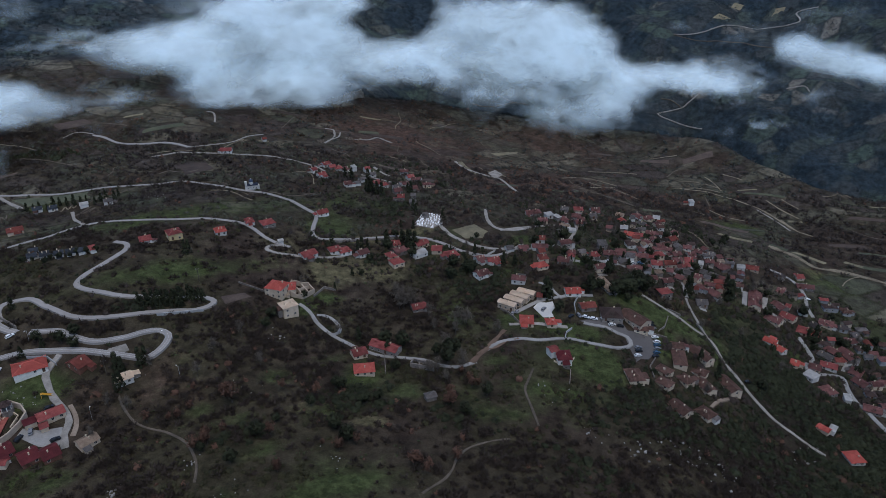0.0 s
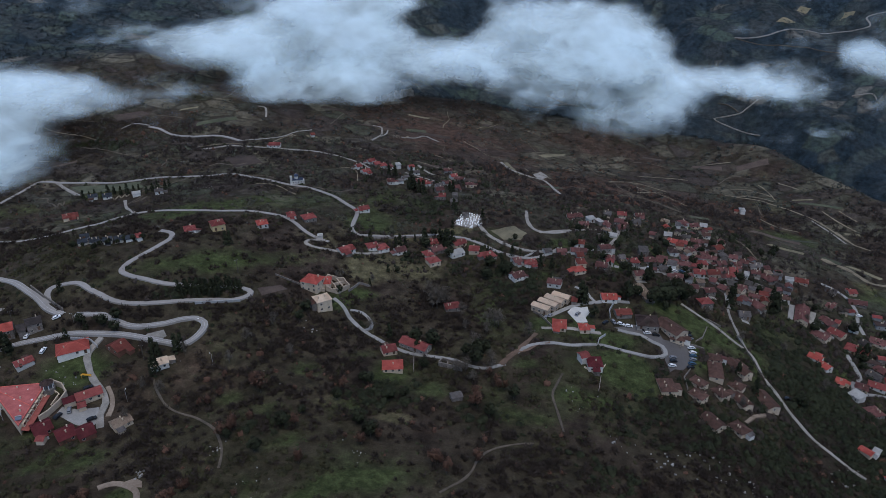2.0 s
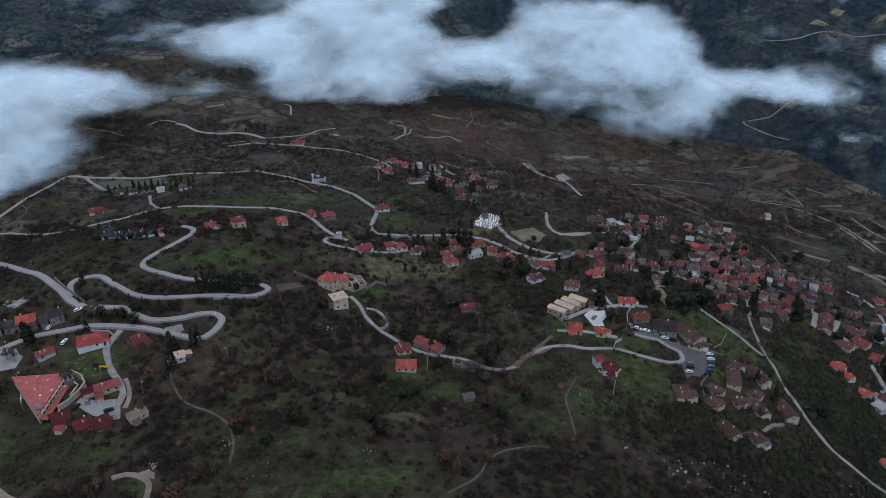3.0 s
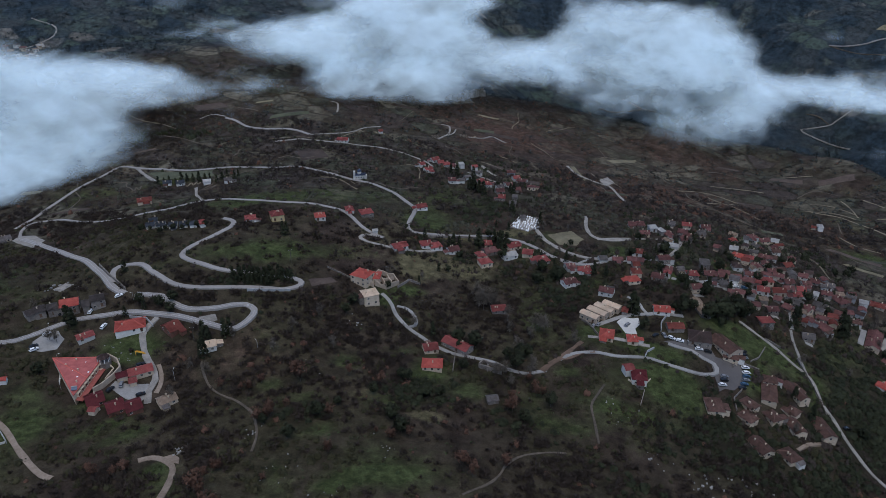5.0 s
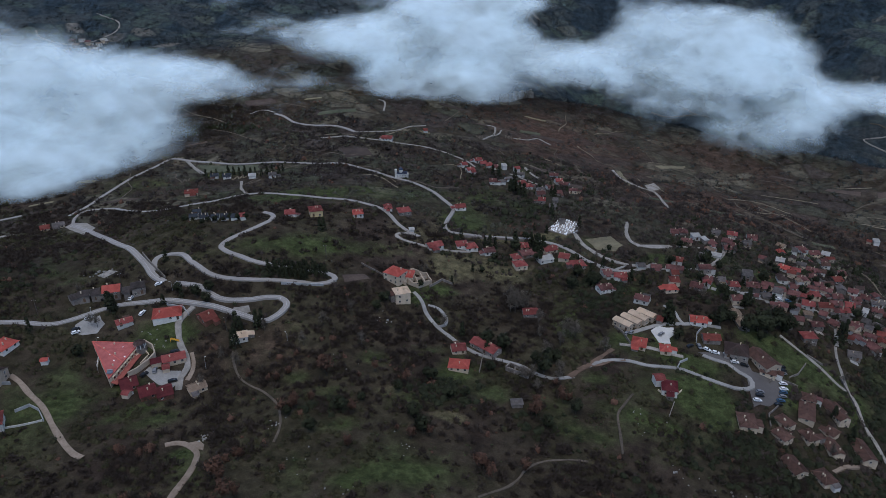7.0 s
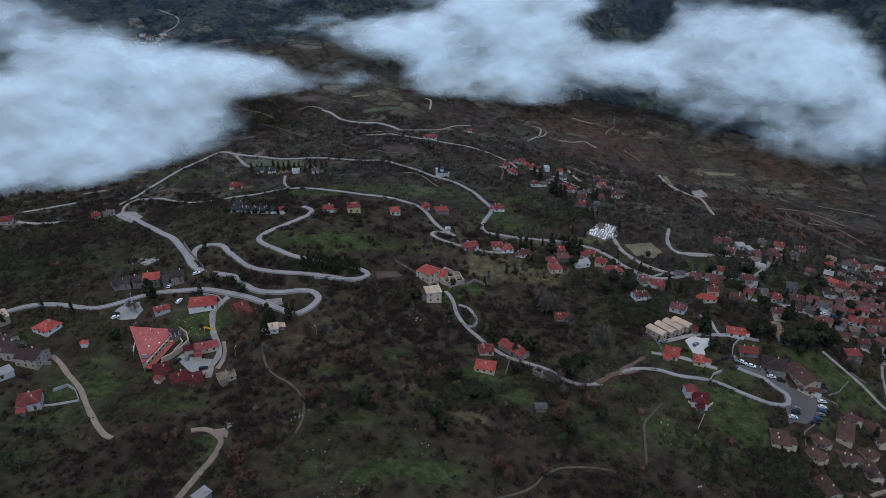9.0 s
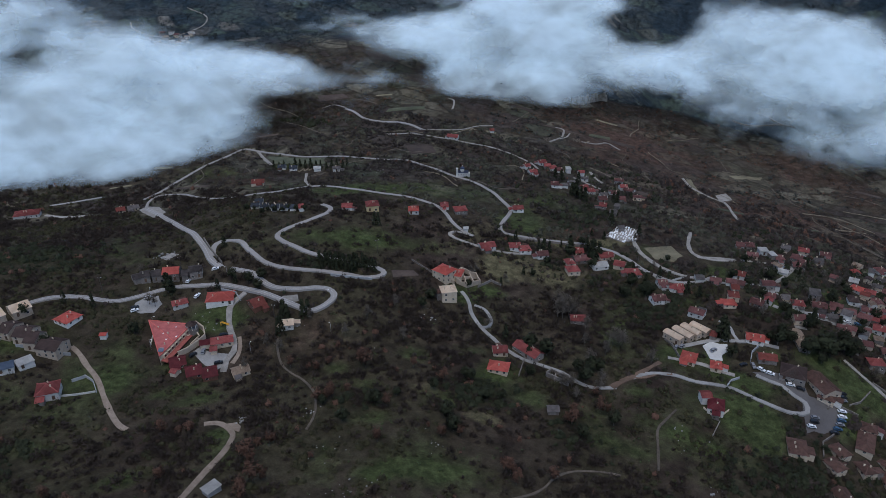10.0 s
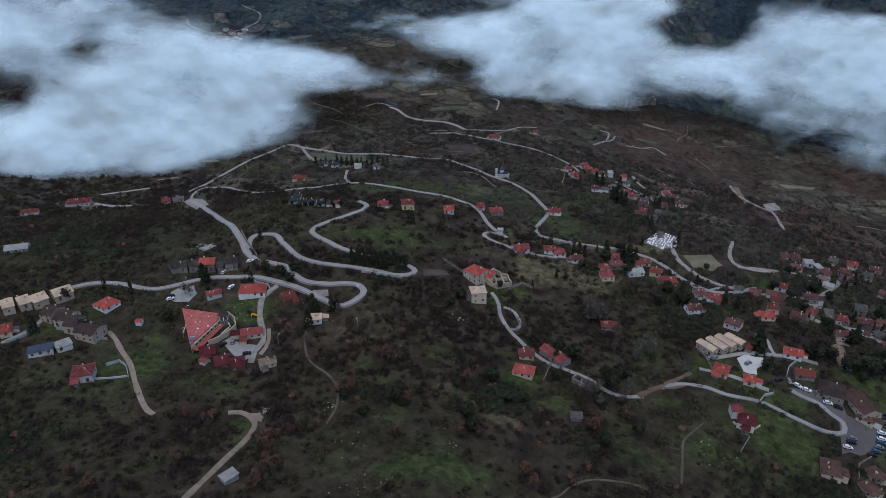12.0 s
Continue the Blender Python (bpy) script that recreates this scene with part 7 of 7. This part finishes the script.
plant("rust", [(-128, 241, 7), (6, 226, 8), (-59, 266, 8), (-73, 235, 8), (-103, 177, 9), (-93, 171, 8), (-96, 162, 8), (-104, 193, 6), (-107, 187, 7), (-130, 157, 5), (-141, 186, 5), (-119, 243, 5), (-99, 260, 7), (-116, 245, 5), (-98, 228, 7), (-114, 262, 5), (-80, 259, 4), (-65, 210, 6), (-50, 228, 4), (-43, 227, 5), (4, 269, 7), (13, 285, 7), (-9, 220, 5), (-84, 190, 5), (9, 291, 6)])
plant("bare", [(-25, 351, 13), (-22, 351, 15), (-20, 354, 14), (-18, 357, 12), (8, 339, 12), (11, 339, 11), (-3, 292, 10), (-7, 291, 9), (1, 284, 9), (-223, 255, 9), (-227, 255, 8), (-250, 275, 8), (-119, 614, 9), (-104, 307, 10), (-115, 272, 9), (-139, 249, 8), (-28, 362, 12), (-24, 361, 11), (154, 359, 9), (183, 368, 9), (199, 343, 9), (138, 300, 9), (30, 328, 9), (81, 398, 8), (138, 377, 8), (-148, 232, 8), (-148, 250, 8), (-138, 275, 8), (-113, 291, 9), (-89, 285, 9)])
plant("bare", [(-8, 346, 10), (10, 302, 9), (-56, 322, 9), (96, 345, 7), (216, 431, 10), (180, 399, 9), (247, 436, 8), (191, 436, 6), (235, 529, 7), (125, 471, 8), (215, 517, 5), (180, 489, 5), (200, 437, 7), (215, 492, 8), (97, 419, 6), (126, 475, 8), (185, 501, 6), (214, 413, 8), (247, 456, 6), (258, 367, 8), (220, 430, 6), (255, 425, 6), (227, 443, 8), (245, 423, 5), (272, 390, 9), (240, 405, 6), (3, 463, 8), (20, 462, 7), (-81, 368, 7), (16, 432, 5)])
plant("bare", [(-63, 371, 6), (-83, 365, 7), (-1, 463, 8), (13, 338, 12), (10, 296, 9), (1, 315, 9), (7, 327, 10), (-5, 330, 9), (81, 452, 7), (117, 479, 7), (148, 484, 7), (106, 483, 7), (166, 441, 7), (121, 402, 7)])


# ---- scrub, far woods ----
def scatter(n, seed, x0, x1, y0, y1):
    rng = np.random.default_rng(seed)
    return rng, rng.uniform(x0, x1, n), rng.uniform(y0, y1, n)


def lumps(x, y, s, seed):
    """Cheap smooth noise, 0 to 1, for the way the scrub clumps."""
    a = np.sin(x / s + 1.7 * np.sin(y / s * 0.8 + seed)) * np.sin(y / s * 1.1 + 1.9 * np.sin(x / s * 0.7 + 2 * seed))
    b = np.sin(x / s * 2.3 + seed) * np.sin(y / s * 2.1 + 1.3 * np.sin(x / s * 1.9))
    return np.clip(0.5 + 0.36 * a + 0.2 * b, 0, 1)


def hearts(rng, base, size, flat, x, y):
    """The dense, lumpy heart of each bush: a low dome under its loose leaves."""
    ring, tiers = 5, ((0.0, 1.0), (0.55, 0.86), (1.05, 0.5))
    pts = [np.array([math.cos(2 * math.pi * (i + 0.5 * j) / ring) * w, math.sin(2 * math.pi * (i + 0.5 * j) / ring) * w, math.sin(up)]) for j, (up, w) in enumerate(tiers) for i in range(ring)]
    pts = np.array(pts + [np.array([0, 0, 1.0])])
    faces = [(j * ring + i, j * ring + (i + 1) % ring, (j + 1) * ring + i) for j in range(2) for i in range(ring)]
    faces += [(j * ring + (i + 1) % ring, (j + 1) * ring + (i + 1) % ring, (j + 1) * ring + i) for j in range(2) for i in range(ring)]
    faces = np.array(faces + [(2 * ring + i, 2 * ring + (i + 1) % ring, 3 * ring) for i in range(ring)])
    n = len(base)
    swell = 0.40 * rng.uniform(0.45, 1.2, size=(n, len(pts), 1))
    co = pts[None] * swell * np.array([1, 1, 1.5 * flat])
    w, k = rng.uniform(0, 6.28, size=(n, 1)), rng.uniform(0.75, 1.5, size=(n, 1))
    along = (co[:, :, 0] * np.cos(w) + co[:, :, 1] * np.sin(w)) * (k - 1)
    co[:, :, 0] += along * np.cos(w)
    co[:, :, 1] += along * np.sin(w)
    lie = np.repeat(pts[None] + np.array([0, 0, 0.35]), n, axis=0)
    co = base[:, None, :] + co * size[:, None, None] - np.array([0, 0, 0.25])
    return co[:, faces].reshape(-1, 3, 3), lie[:, faces].mean(axis=2).reshape(-1, 3)


def bushes(name, label, material, rng, x, y, size, per, leaf, thin=0.9, jitter=0.6, flat=0.75, core=False):
    """Many rounded, lumpy bushes of loose foliage, in one mesh."""
    n = len(x)
    size = size * (0.5 + 1.2 * rng.uniform(size=n) ** 2.4)
    base = np.stack([x, y, ground_z(x, y)], 1)
    d = rng.normal(size=(n, per, 3))
    d[:, :, 2] = np.abs(d[:, :, 2]) * 1.15 - 0.12
    d /= np.linalg.norm(d, axis=2)[:, :, None]
    lump = 1 + 0.22 * np.sin(4.5 * d[:, :, 0:1] + x[:, None, None]) * np.sin(4.5 * d[:, :, 1:2] + y[:, None, None])
    q = d * lump * (1 - 0.45 * rng.uniform(size=(n, per, 1)) ** 2.5) * 0.5
    q[:, :, 2] *= 1.5 * flat
    at = (base[:, None, :] + q * size[:, None, None]).reshape(-1, 3)
    out = d.reshape(-1, 3) + np.array([0, 0, 0.3])
    tri = shell(at, out, np.repeat(leaf * (0.6 * size + 0.4 * size.mean()), per), rng, jitter, thin)
    if core:
        solid, lie = hearts(rng, base, size, flat, x, y)
        tri, out = np.concatenate([tri, solid]), np.concatenate([out, lie])
    return tagged(new(name, foliage(name, tri, out, material)), label, "scrub", kind="stuff")


def thicket(name, label, material, rng, x, y, size, per, leaf):
    """Leafless scrub: upright fans of thin twigs, each a sliver, in one mesh."""
    n = len(x)
    size = size * (0.45 + 1.1 * rng.uniform(size=n) ** 1.6)
    base = np.stack([x, y, ground_z(x, y)], 1)
    d = rng.normal(size=(n, per, 3))
    d[:, :, 2] = np.abs(d[:, :, 2])
    d /= np.linalg.norm(d, axis=2)[:, :, None]
    q = d * (rng.uniform(0.1, 1.0, size=(n, per, 1)) ** 0.6) * np.array([0.62, 0.62, 0.62])
    at = (base[:, None, :] + q * size[:, None, None]).reshape(-1, 3)
    lie = d.reshape(-1, 3) * 0.6 + np.array([0, 0, 0.8])
    s = np.repeat(leaf * (0.5 * size + 0.5 * size.mean()), per) * rng.uniform(0.5, 1.5, n * per)
    a = d.reshape(-1, 3) + rng.normal(size=(n * per, 3)) * 0.45 + np.array([0, 0, 0.35])
    a /= np.linalg.norm(a, axis=1)[:, None]
    b = np.cross(a, rng.normal(size=a.shape))
    b /= np.linalg.norm(b, axis=1)[:, None] + 1e-6
    a, b = a * s[:, None], b * s[:, None] * 0.22
    tri = np.stack([at - a * 0.5 - b, at - a * 0.5 + b, at + a * 0.7], 1)
    return tagged(new(name, foliage(name, tri, lie, material)), label, "scrub", kind="stuff")


def in_view(x, y):
    return (x > -1.75 * y - 30) & (x < 0.9 * y + 40) & (y < 1500)


# rocks
def rocks(x, y, spread, n, size):
    """A loose group of pale limestone boulders."""
    rng = np.random.default_rng(int(abs(x) * 13 + abs(y)))
    co, faces = [], []
    base = [(-1, -1, -1), (1, -1, -1), (1, 1, -1), (-1, 1, -1), (-1, -1, 1), (1, -1, 1), (1, 1, 1), (-1, 1, 1)]
    for _ in range(n):
        px, py = x + rng.normal() * spread * 0.6, y + rng.normal() * spread * 0.6
        s = size * rng.uniform(0.35, 1.1)
        k = len(co)
        for b in base:
            q = np.array(b) * s * 0.5 * rng.uniform(0.6, 1.1, 3)
            co.append((px + q[0], py + q[1], float(ground_z(px, py)) + 0.15 * s + q[2] * 0.8))
        faces += [(k, k + 3, k + 2, k + 1), (k + 4, k + 5, k + 6, k + 7)] + [(k + i, k + (i + 1) % 4, k + 4 + (i + 1) % 4, k + 4 + i) for i in range(4)]
    tagged(new("limestone_rocks", mesh_from("rocks", co, faces, M["rock"])), "scattered pale limestone boulders on the slope", "rocks", kind="stuff")


rocks(90, 247, 9, 15, 1.3)
rocks(107, 257, 8, 12, 1.2)
rocks(116, 248, 9, 14, 1.3)
rocks(128, 242, 9, 13, 1.3)
rocks(69, 255, 6, 8, 1.1)
rocks(187, 276, 6, 15, 1.3)
rocks(180, 270, 7, 12, 1.2)
rocks(-61, 179, 10, 16, 0.7)
rocks(-85, 199, 8, 10, 0.6)
rocks(-56, 179, 8, 14, 0.7)
rocks(-126, 203, 4, 16, 0.9)
rocks(-100, 216, 5, 10, 0.7)
rocks(-185, 254, 7, 8, 0.9)
rocks(-195, 258, 5, 6, 1)
rocks(-254, 298, 6, 16, 1.4)
rocks(-217, 498, 6, 10, 1)
rocks(-86, 309, 7, 8, 1.2)
rocks(-144, 264, 6, 8, 0.8)
rocks(-45, 222, 8, 8, 0.6)
rocks(50, 279, 9, 10, 0.7)
rocks(-93, 265, 8, 8, 0.7)


def cliff(x0, y0, x1, y1):
    """Low pale cliffs across the far slope, made of upright broken ribs."""
    rng = np.random.default_rng(12)
    co, faces = [], []
    for t in np.arange(0, 1, 0.012):
        if 0.30 < t < 0.42:
            continue
        px, py = x0 + (x1 - x0) * t, y0 + (y1 - y0) * t + 6 * math.sin(9 * t)
        h, w = rng.uniform(3, 10), rng.uniform(1.5, 4)
        z = float(ground_z(px, py))
        k = len(co)
        for sx, sy, f in ((-1, -1, 1), (1, -1, 1), (1, 1, 1), (-1, 1, 1)):
            co.append((px + sx * w, py + sy * 3, z - 3))
        for sx, sy in ((-1, -1), (1, -1), (1, 1), (-1, 1)):
            co.append((px + sx * w * rng.uniform(0.3, 0.8), py + 2 + sy * 1.5, z + h * rng.uniform(0.6, 1)))
        faces += [(k + 4, k + 5, k + 6, k + 7)] + [(k + i, k + (i + 1) % 4, k + 4 + (i + 1) % 4, k + 4 + i) for i in range(4)]
    tagged(new("cliff", mesh_from("cliff", co, faces, M["rock"])), "low broken cliffs of pale earth across the far slope", "cliff", kind="structure")


cliff(-143, 776, -95, 827)


# near and middle slopes
def slope(seed, n, y0, y1, size, per, leaf, words, leafy="leaf_scrub", twigs="twig"):
    rng, x, y = scatter(n, seed, -820, 460, y0, y1)
    open_land = np.maximum(cover("green", x, y), 0.8 * cover("dry", x, y))
    clump = lumps(x, y, 21, 1) * 0.7 + lumps(x, y, 7, 4) * 0.5 - 0.1
    chance = np.clip((clump - 0.10 - 0.85 * open_land + 0.5 * cover("wood", x, y)) * 0.75, 0.07 * (1 - open_land), 0.6)
    keep = free(x, y) & in_view(x, y) & (rng.uniform(size=n) < chance)
    x, y = x[keep], y[keep]
    what = lumps(x, y, 38, 2.5) + 0.55 * rng.uniform(-0.5, 0.5, len(x)) + 0.45 * cover("wood", x, y) + 0.25 * cover("green", x, y) - 0.4 * cover("rust", x, y)
    rusty = rng.uniform(size=len(x)) < 0.015 + 0.16 * cover("rust", x, y)
    green = (what > 0.68) & ~rusty
    brown = ~green & ~rusty & (rng.uniform(size=len(x)) < 0.30 + 0.45 * lumps(x, y, 30, 6))
    deep = green & (cover("wood", x, y) > 0.33)
    green = green & ~deep
    bushes("evergreen_scrub", "dense green bushes over the " + words, leafy, rng, x[green], y[green], size, per, leaf, 0.9, 0.42, core=True)
    bushes("evergreen_wood", "dark evergreen woodland on the " + words, "leaf_dark", rng, x[deep], y[deep], size * 1.35, per, leaf * 0.9, 0.9, 0.42, core=True)
    thicket("bare_scrub", "leafless brown thicket over the " + words, twigs, rng, x[brown], y[brown], size * 1.15, int(per * 1.9), leaf * 1.9)
    bushes("rusty_scrub", "withered rust-brown oak scrub on the " + words, "leaf_rust", rng, x[rusty], y[rusty], size, per, leaf * 0.9, 0.7, 0.7, 0.95, core=True)


slope(3, 225000, 110, 430, 3.1, 28, 0.165, "near slope")
slope(4, 88000, 430, 650, 3.6, 14, 0.2, "village slope", "leaf_olive", "twig_far_haze")
rng, x, y = scatter(26000, 5, -620, 420, 110, 640)
keep = free(x, y) & in_view(x, y) & (rng.uniform(size=len(x)) < 0.10 + 0.5 * cover("green", x, y))
bushes("green_scrub", "low green bushes and brambles in the grass", "leaf_green", rng, x[keep], y[keep], 1.5, 14, 0.30)


def beside(name, lines, reach, chance, size, material, words, seed):
    """Shrubs in loose clumps along the edges of lanes."""
    rng = np.random.default_rng(seed)
    xs, ys = [], []
    for line in lines:
        for p, q in zip(line, line[1:]):
            d = (q - p).normalized()
            if rng.uniform() < chance * 2 * lumps(np.array(p.x), np.array(p.y), 9, 3):
                w = (reach + rng.exponential(1.2)) * (1 if rng.uniform() < 0.5 else -1)
                qx, qy = p.x - d.y * w, p.y + d.x * w
                if not CLOSE[int(np.clip(qy - TAKEN_Y, 0, 899)), int(np.clip(qx - TAKEN_X, 0, 1099))]:
                    xs.append(qx)
                    ys.append(qy)
    bushes(name, words, material, rng, np.array(xs), np.array(ys), size, 30, 0.17, core=True)


beside("roadside_shrub", ROADSIDE, 2.4, 0.55, 2.6, "leaf_dark", "dark shrubs in clumps along the road edges", 31)
beside("roadside_thicket", ROADSIDE, 2.8, 0.6, 2.8, "twig", "leafless brown thicket along the road edges", 32)


def gardens(n, seed, x0, x1, y0, y1, size, material, words):
    """Garden shrubs and small trees that stand close between the village houses."""
    rng, x, y = scatter(n, seed, x0, x1, y0, y1)
    keep = ~CLOSE[(y - TAKEN_Y).astype(int), (x - TAKEN_X).astype(int)] & (lumps(x, y, 8, seed) + rng.uniform(-0.3, 0.3, n) > 0.5)
    bushes("garden_shrubs", words, material, rng, x[keep], y[keep], size, 18, 0.22, 0.8, 0.5, 1.0, core=True)


for number, (x0, x1, y0, y1, n) in enumerate([(60, 215, 392, 550, 2600), (205, 292, 320, 445, 1100), (-115, 20, 500, 630, 700), (-90, 55, 392, 445, 500), (95, 165, 278, 340, 500)]):
    gardens(n, 50 + number, x0, x1, y0, y1, 3.2, "leaf_dark", "dark evergreen garden shrubs among the village houses")
    gardens(n, 60 + number, x0, x1, y0, y1, 3.4, "twig", "leafless brown garden trees among the village houses")

# far slopes
rng, x, y = scatter(215000, 7, -1600, 1200, 400, 1500)
clump = lumps(x, y, 60, 1) * 0.5 + lumps(x, y, 19, 4) * 0.5
keep = free(x, y) & in_view(x, y) & (y > 650 - 30 * rng.uniform(size=len(x)) - 300 * (x < -820)) & (rng.uniform(size=len(x)) < np.clip((clump - 0.20) * 1.2, 0.03, 0.8))
x, y = x[keep], y[keep]
rusty = rng.uniform(size=len(x)) < 0.05 + 0.45 * cover("rust", x, y)
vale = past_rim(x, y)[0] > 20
rusty &= ~vale
green = ~rusty & ~vale & (rng.uniform(size=len(x)) < 0.55)
brown = ~rusty & ~green & ~vale
bushes("valley_woods", "dark woodland on the far side of the valley, tinted blue for haze", "leaf_vale_haze", rng, x[vale], y[vale], 3.6, 8, 0.42)
bushes("far_evergreens", "far dark green woodland, paled and greyed for haze", "leaf_far_haze", rng, x[green], y[green], 3.6, 8, 0.42)
bushes("far_thicket", "far leafless brown woodland, paled for haze", "twig_far_haze", rng, x[brown], y[brown], 3.6, 8, 0.42, 0.6)
bushes("far_oaks", "far rust-coloured oak woodland", "leaf_rust", rng, x[rusty], y[rusty], 3.4, 8, 0.42)


# ---- clouds in the valley ----
def cloud_bank(label, origin, yaw, lean, lobes, u0, u1, v0, v1, count, gap, nu, nv):
    """A bank of mist: leaning, billowing layers one behind the other, each thinning out to nothing at its rim."""
    bank = new("cloud")
    c, s, le = math.cos(radians(yaw)), math.sin(radians(yaw)), radians(lean)
    right, back = np.array([c, s, 0]), np.array([-s, c, 0])
    rise = (back * math.sin(le) + np.array([0, 0, 1]) * math.cos(le))
    u, v = (w.ravel() for w in np.meshgrid(np.linspace(u0, u1, nu), np.linspace(v0, v1, nv)))
    body = np.zeros_like(u)
    for lu, lv, ru, rv, strength in lobes:
        body += strength * np.exp(-0.8 * (((u - lu) / ru) ** 2 + ((v - lv) / rv) ** 2))
    body = 2.0 * (1 - np.exp(-0.75 * np.maximum(body, -0.4)))
    rim = np.clip(np.minimum(np.minimum(u - u0, u1 - u) / 60, np.minimum(v - v0, v1 - v) / 12), 0, 1)
    for k in range(count):
        off = (k - (count - 1) / 2) * gap
        wave = 6 * np.sin(u / 41 + k) * np.sin(v / 37 + 1.7 * k) + 2.5 * np.sin(u / 17 + 2 * k + v / 21)
        p = np.array(origin)[None] + u[:, None] * right + v[:, None] * rise + (off + wave)[:, None] * back
        den = (body - 0.50 - 0.10 * abs(k - (count - 1) / 2) / count) * rim - (1 - rim) * 0.6
        lift = p[:, 2] - ground_z(p[:, 0], p[:, 1])
        den = den - np.clip((8 - lift) / 16, 0, 2)
        sheet = part("layer", quads("layer", p, grid_faces(nu, nv), M["cloud"]), bank)
        sheet.data.attributes.new("mist_cover", "FLOAT", "POINT").data.foreach_set("value", den.astype(np.float32))
    return tagged(bank, label, "cloud")


MAIN_LOBES_A = [(-306, 178, 106, 7, 0.70), (-225, 168, 88, 17, 1.10), (-282, 160, 50, 10, 0.60), (-169, 158, 76, 28, 1.30), (-180, 204, 58, 20, 1.20), (-135, 214, 55, 22, 1.30), (-77, 208, 29, 7, 0.70), (-124, 168, 45, 28, 1.20), (-319, 118, 27, 8, 0.70), (-349, 132, 31, 5, 0.40), (-201, 131, 69, 15, 1.10), (-233, 114, 31, 9, 0.80), (-159, 107, 44, 16, 1.10), (-120, 126, 44, 24, 1.10), (-81, 136, 45, 17, 1.00), (-69, 173, 19, 4, 0.35), (-31, 126, 48, 15, 1.20), (15, 137, 45, 23, 1.30), (58, 176, 26, 29, 1.20)]
MAIN_LOBES_B = [(94, 144, 59, 36, 1.40), (145, 136, 60, 39, 1.40), (174, 175, 34, 20, 1.10), (204, 153, 33, 33, 1.20), (201, 107, 46, 36, 1.30), (232, 92, 36, 25, 1.30), (181, 62, 40, 19, 1.20), (135, 52, 29, 8, 0.70), (198, 42, 32, 10, 0.70), (106, 84, 26, 10, 0.50), (147, 200, 9, 9, 0.40), (271, 91, 30, 14, 1.10), (311, 87, 40, 8, 1.00), (356, 77, 47, 9, 1.00), (377, 81, 51, 21, 1.00), (-11, 179, 39, 19, -1.10), (-282, 128, 22, 5, -0.60), (-181, 126, 12, 5, -0.50)]
LEFT_LOBES_A = [(-183, 185, 53, 33, 1.30), (-119, 197, 51, 11, 0.60), (-228, 211, 57, 36, 1.20), (-163, 132, 19, 17, 0.50), (-51, 154, 24, 20, 1.00), (-89, 138, 41, 27, 1.10), (-122, 111, 50, 26, 1.20), (-46, 111, 58, 36, 1.40), (4, 125, 38, 28, 1.30), (47, 118, 34, 18, 1.20), (87, 119, 29, 13, 1.00), (120, 108, 24, 5, 0.60), (3, 82, 38, 30, 1.30)]
LEFT_LOBES_B = [(20, 51, 22, 11, 0.80), (-51, 70, 52, 26, 1.40), (-126, 71, 59, 34, 1.50), (-183, 61, 51, 30, 1.40), (-212, 40, 50, 17, 0.90), (-250, 62, 53, 35, 1.20), (-147, 40, 43, 11, 0.70), (-84, 45, 40, 11, 0.90), (-18, 42, 32, 8, 0.70), (50, 63, 17, 13, 0.45), (-82, 22, 45, 7, 0.25), (-203, 107, 20, 18, -0.90), (-142, 156, 20, 11, -0.80)]
WISP_LOBES_A = [(-110, 54, 18, 12, 0.70), (-59, 91, 21, 13, 0.90), (-22, 83, 35, 19, 1.10)]
WISP_LOBES_B = [(19, 73, 33, 16, 0.9), (58, 69, 32, 17, 0.8), (-29, 37, 14, 14, 0.50)]
cloud_bank("long white bank of low cloud over the valley", (0, 745, -60), 18, 40, MAIN_LOBES_A + MAIN_LOBES_B, -620, 960, -20, 330, 6, 15, 150, 54)
cloud_bank("drifting white cloud hanging on the hillside", (-385, 500, -40), 45, 40, LEFT_LOBES_A + LEFT_LOBES_B, -420, 330, -10, 330, 6, 13, 90, 54)
cloud_bank("thin white wisp of cloud over the far slope", (440, 770, -20), -20, 40, WISP_LOBES_A + WISP_LOBES_B, -200, 300, -10, 230, 4, 10, 60, 34)
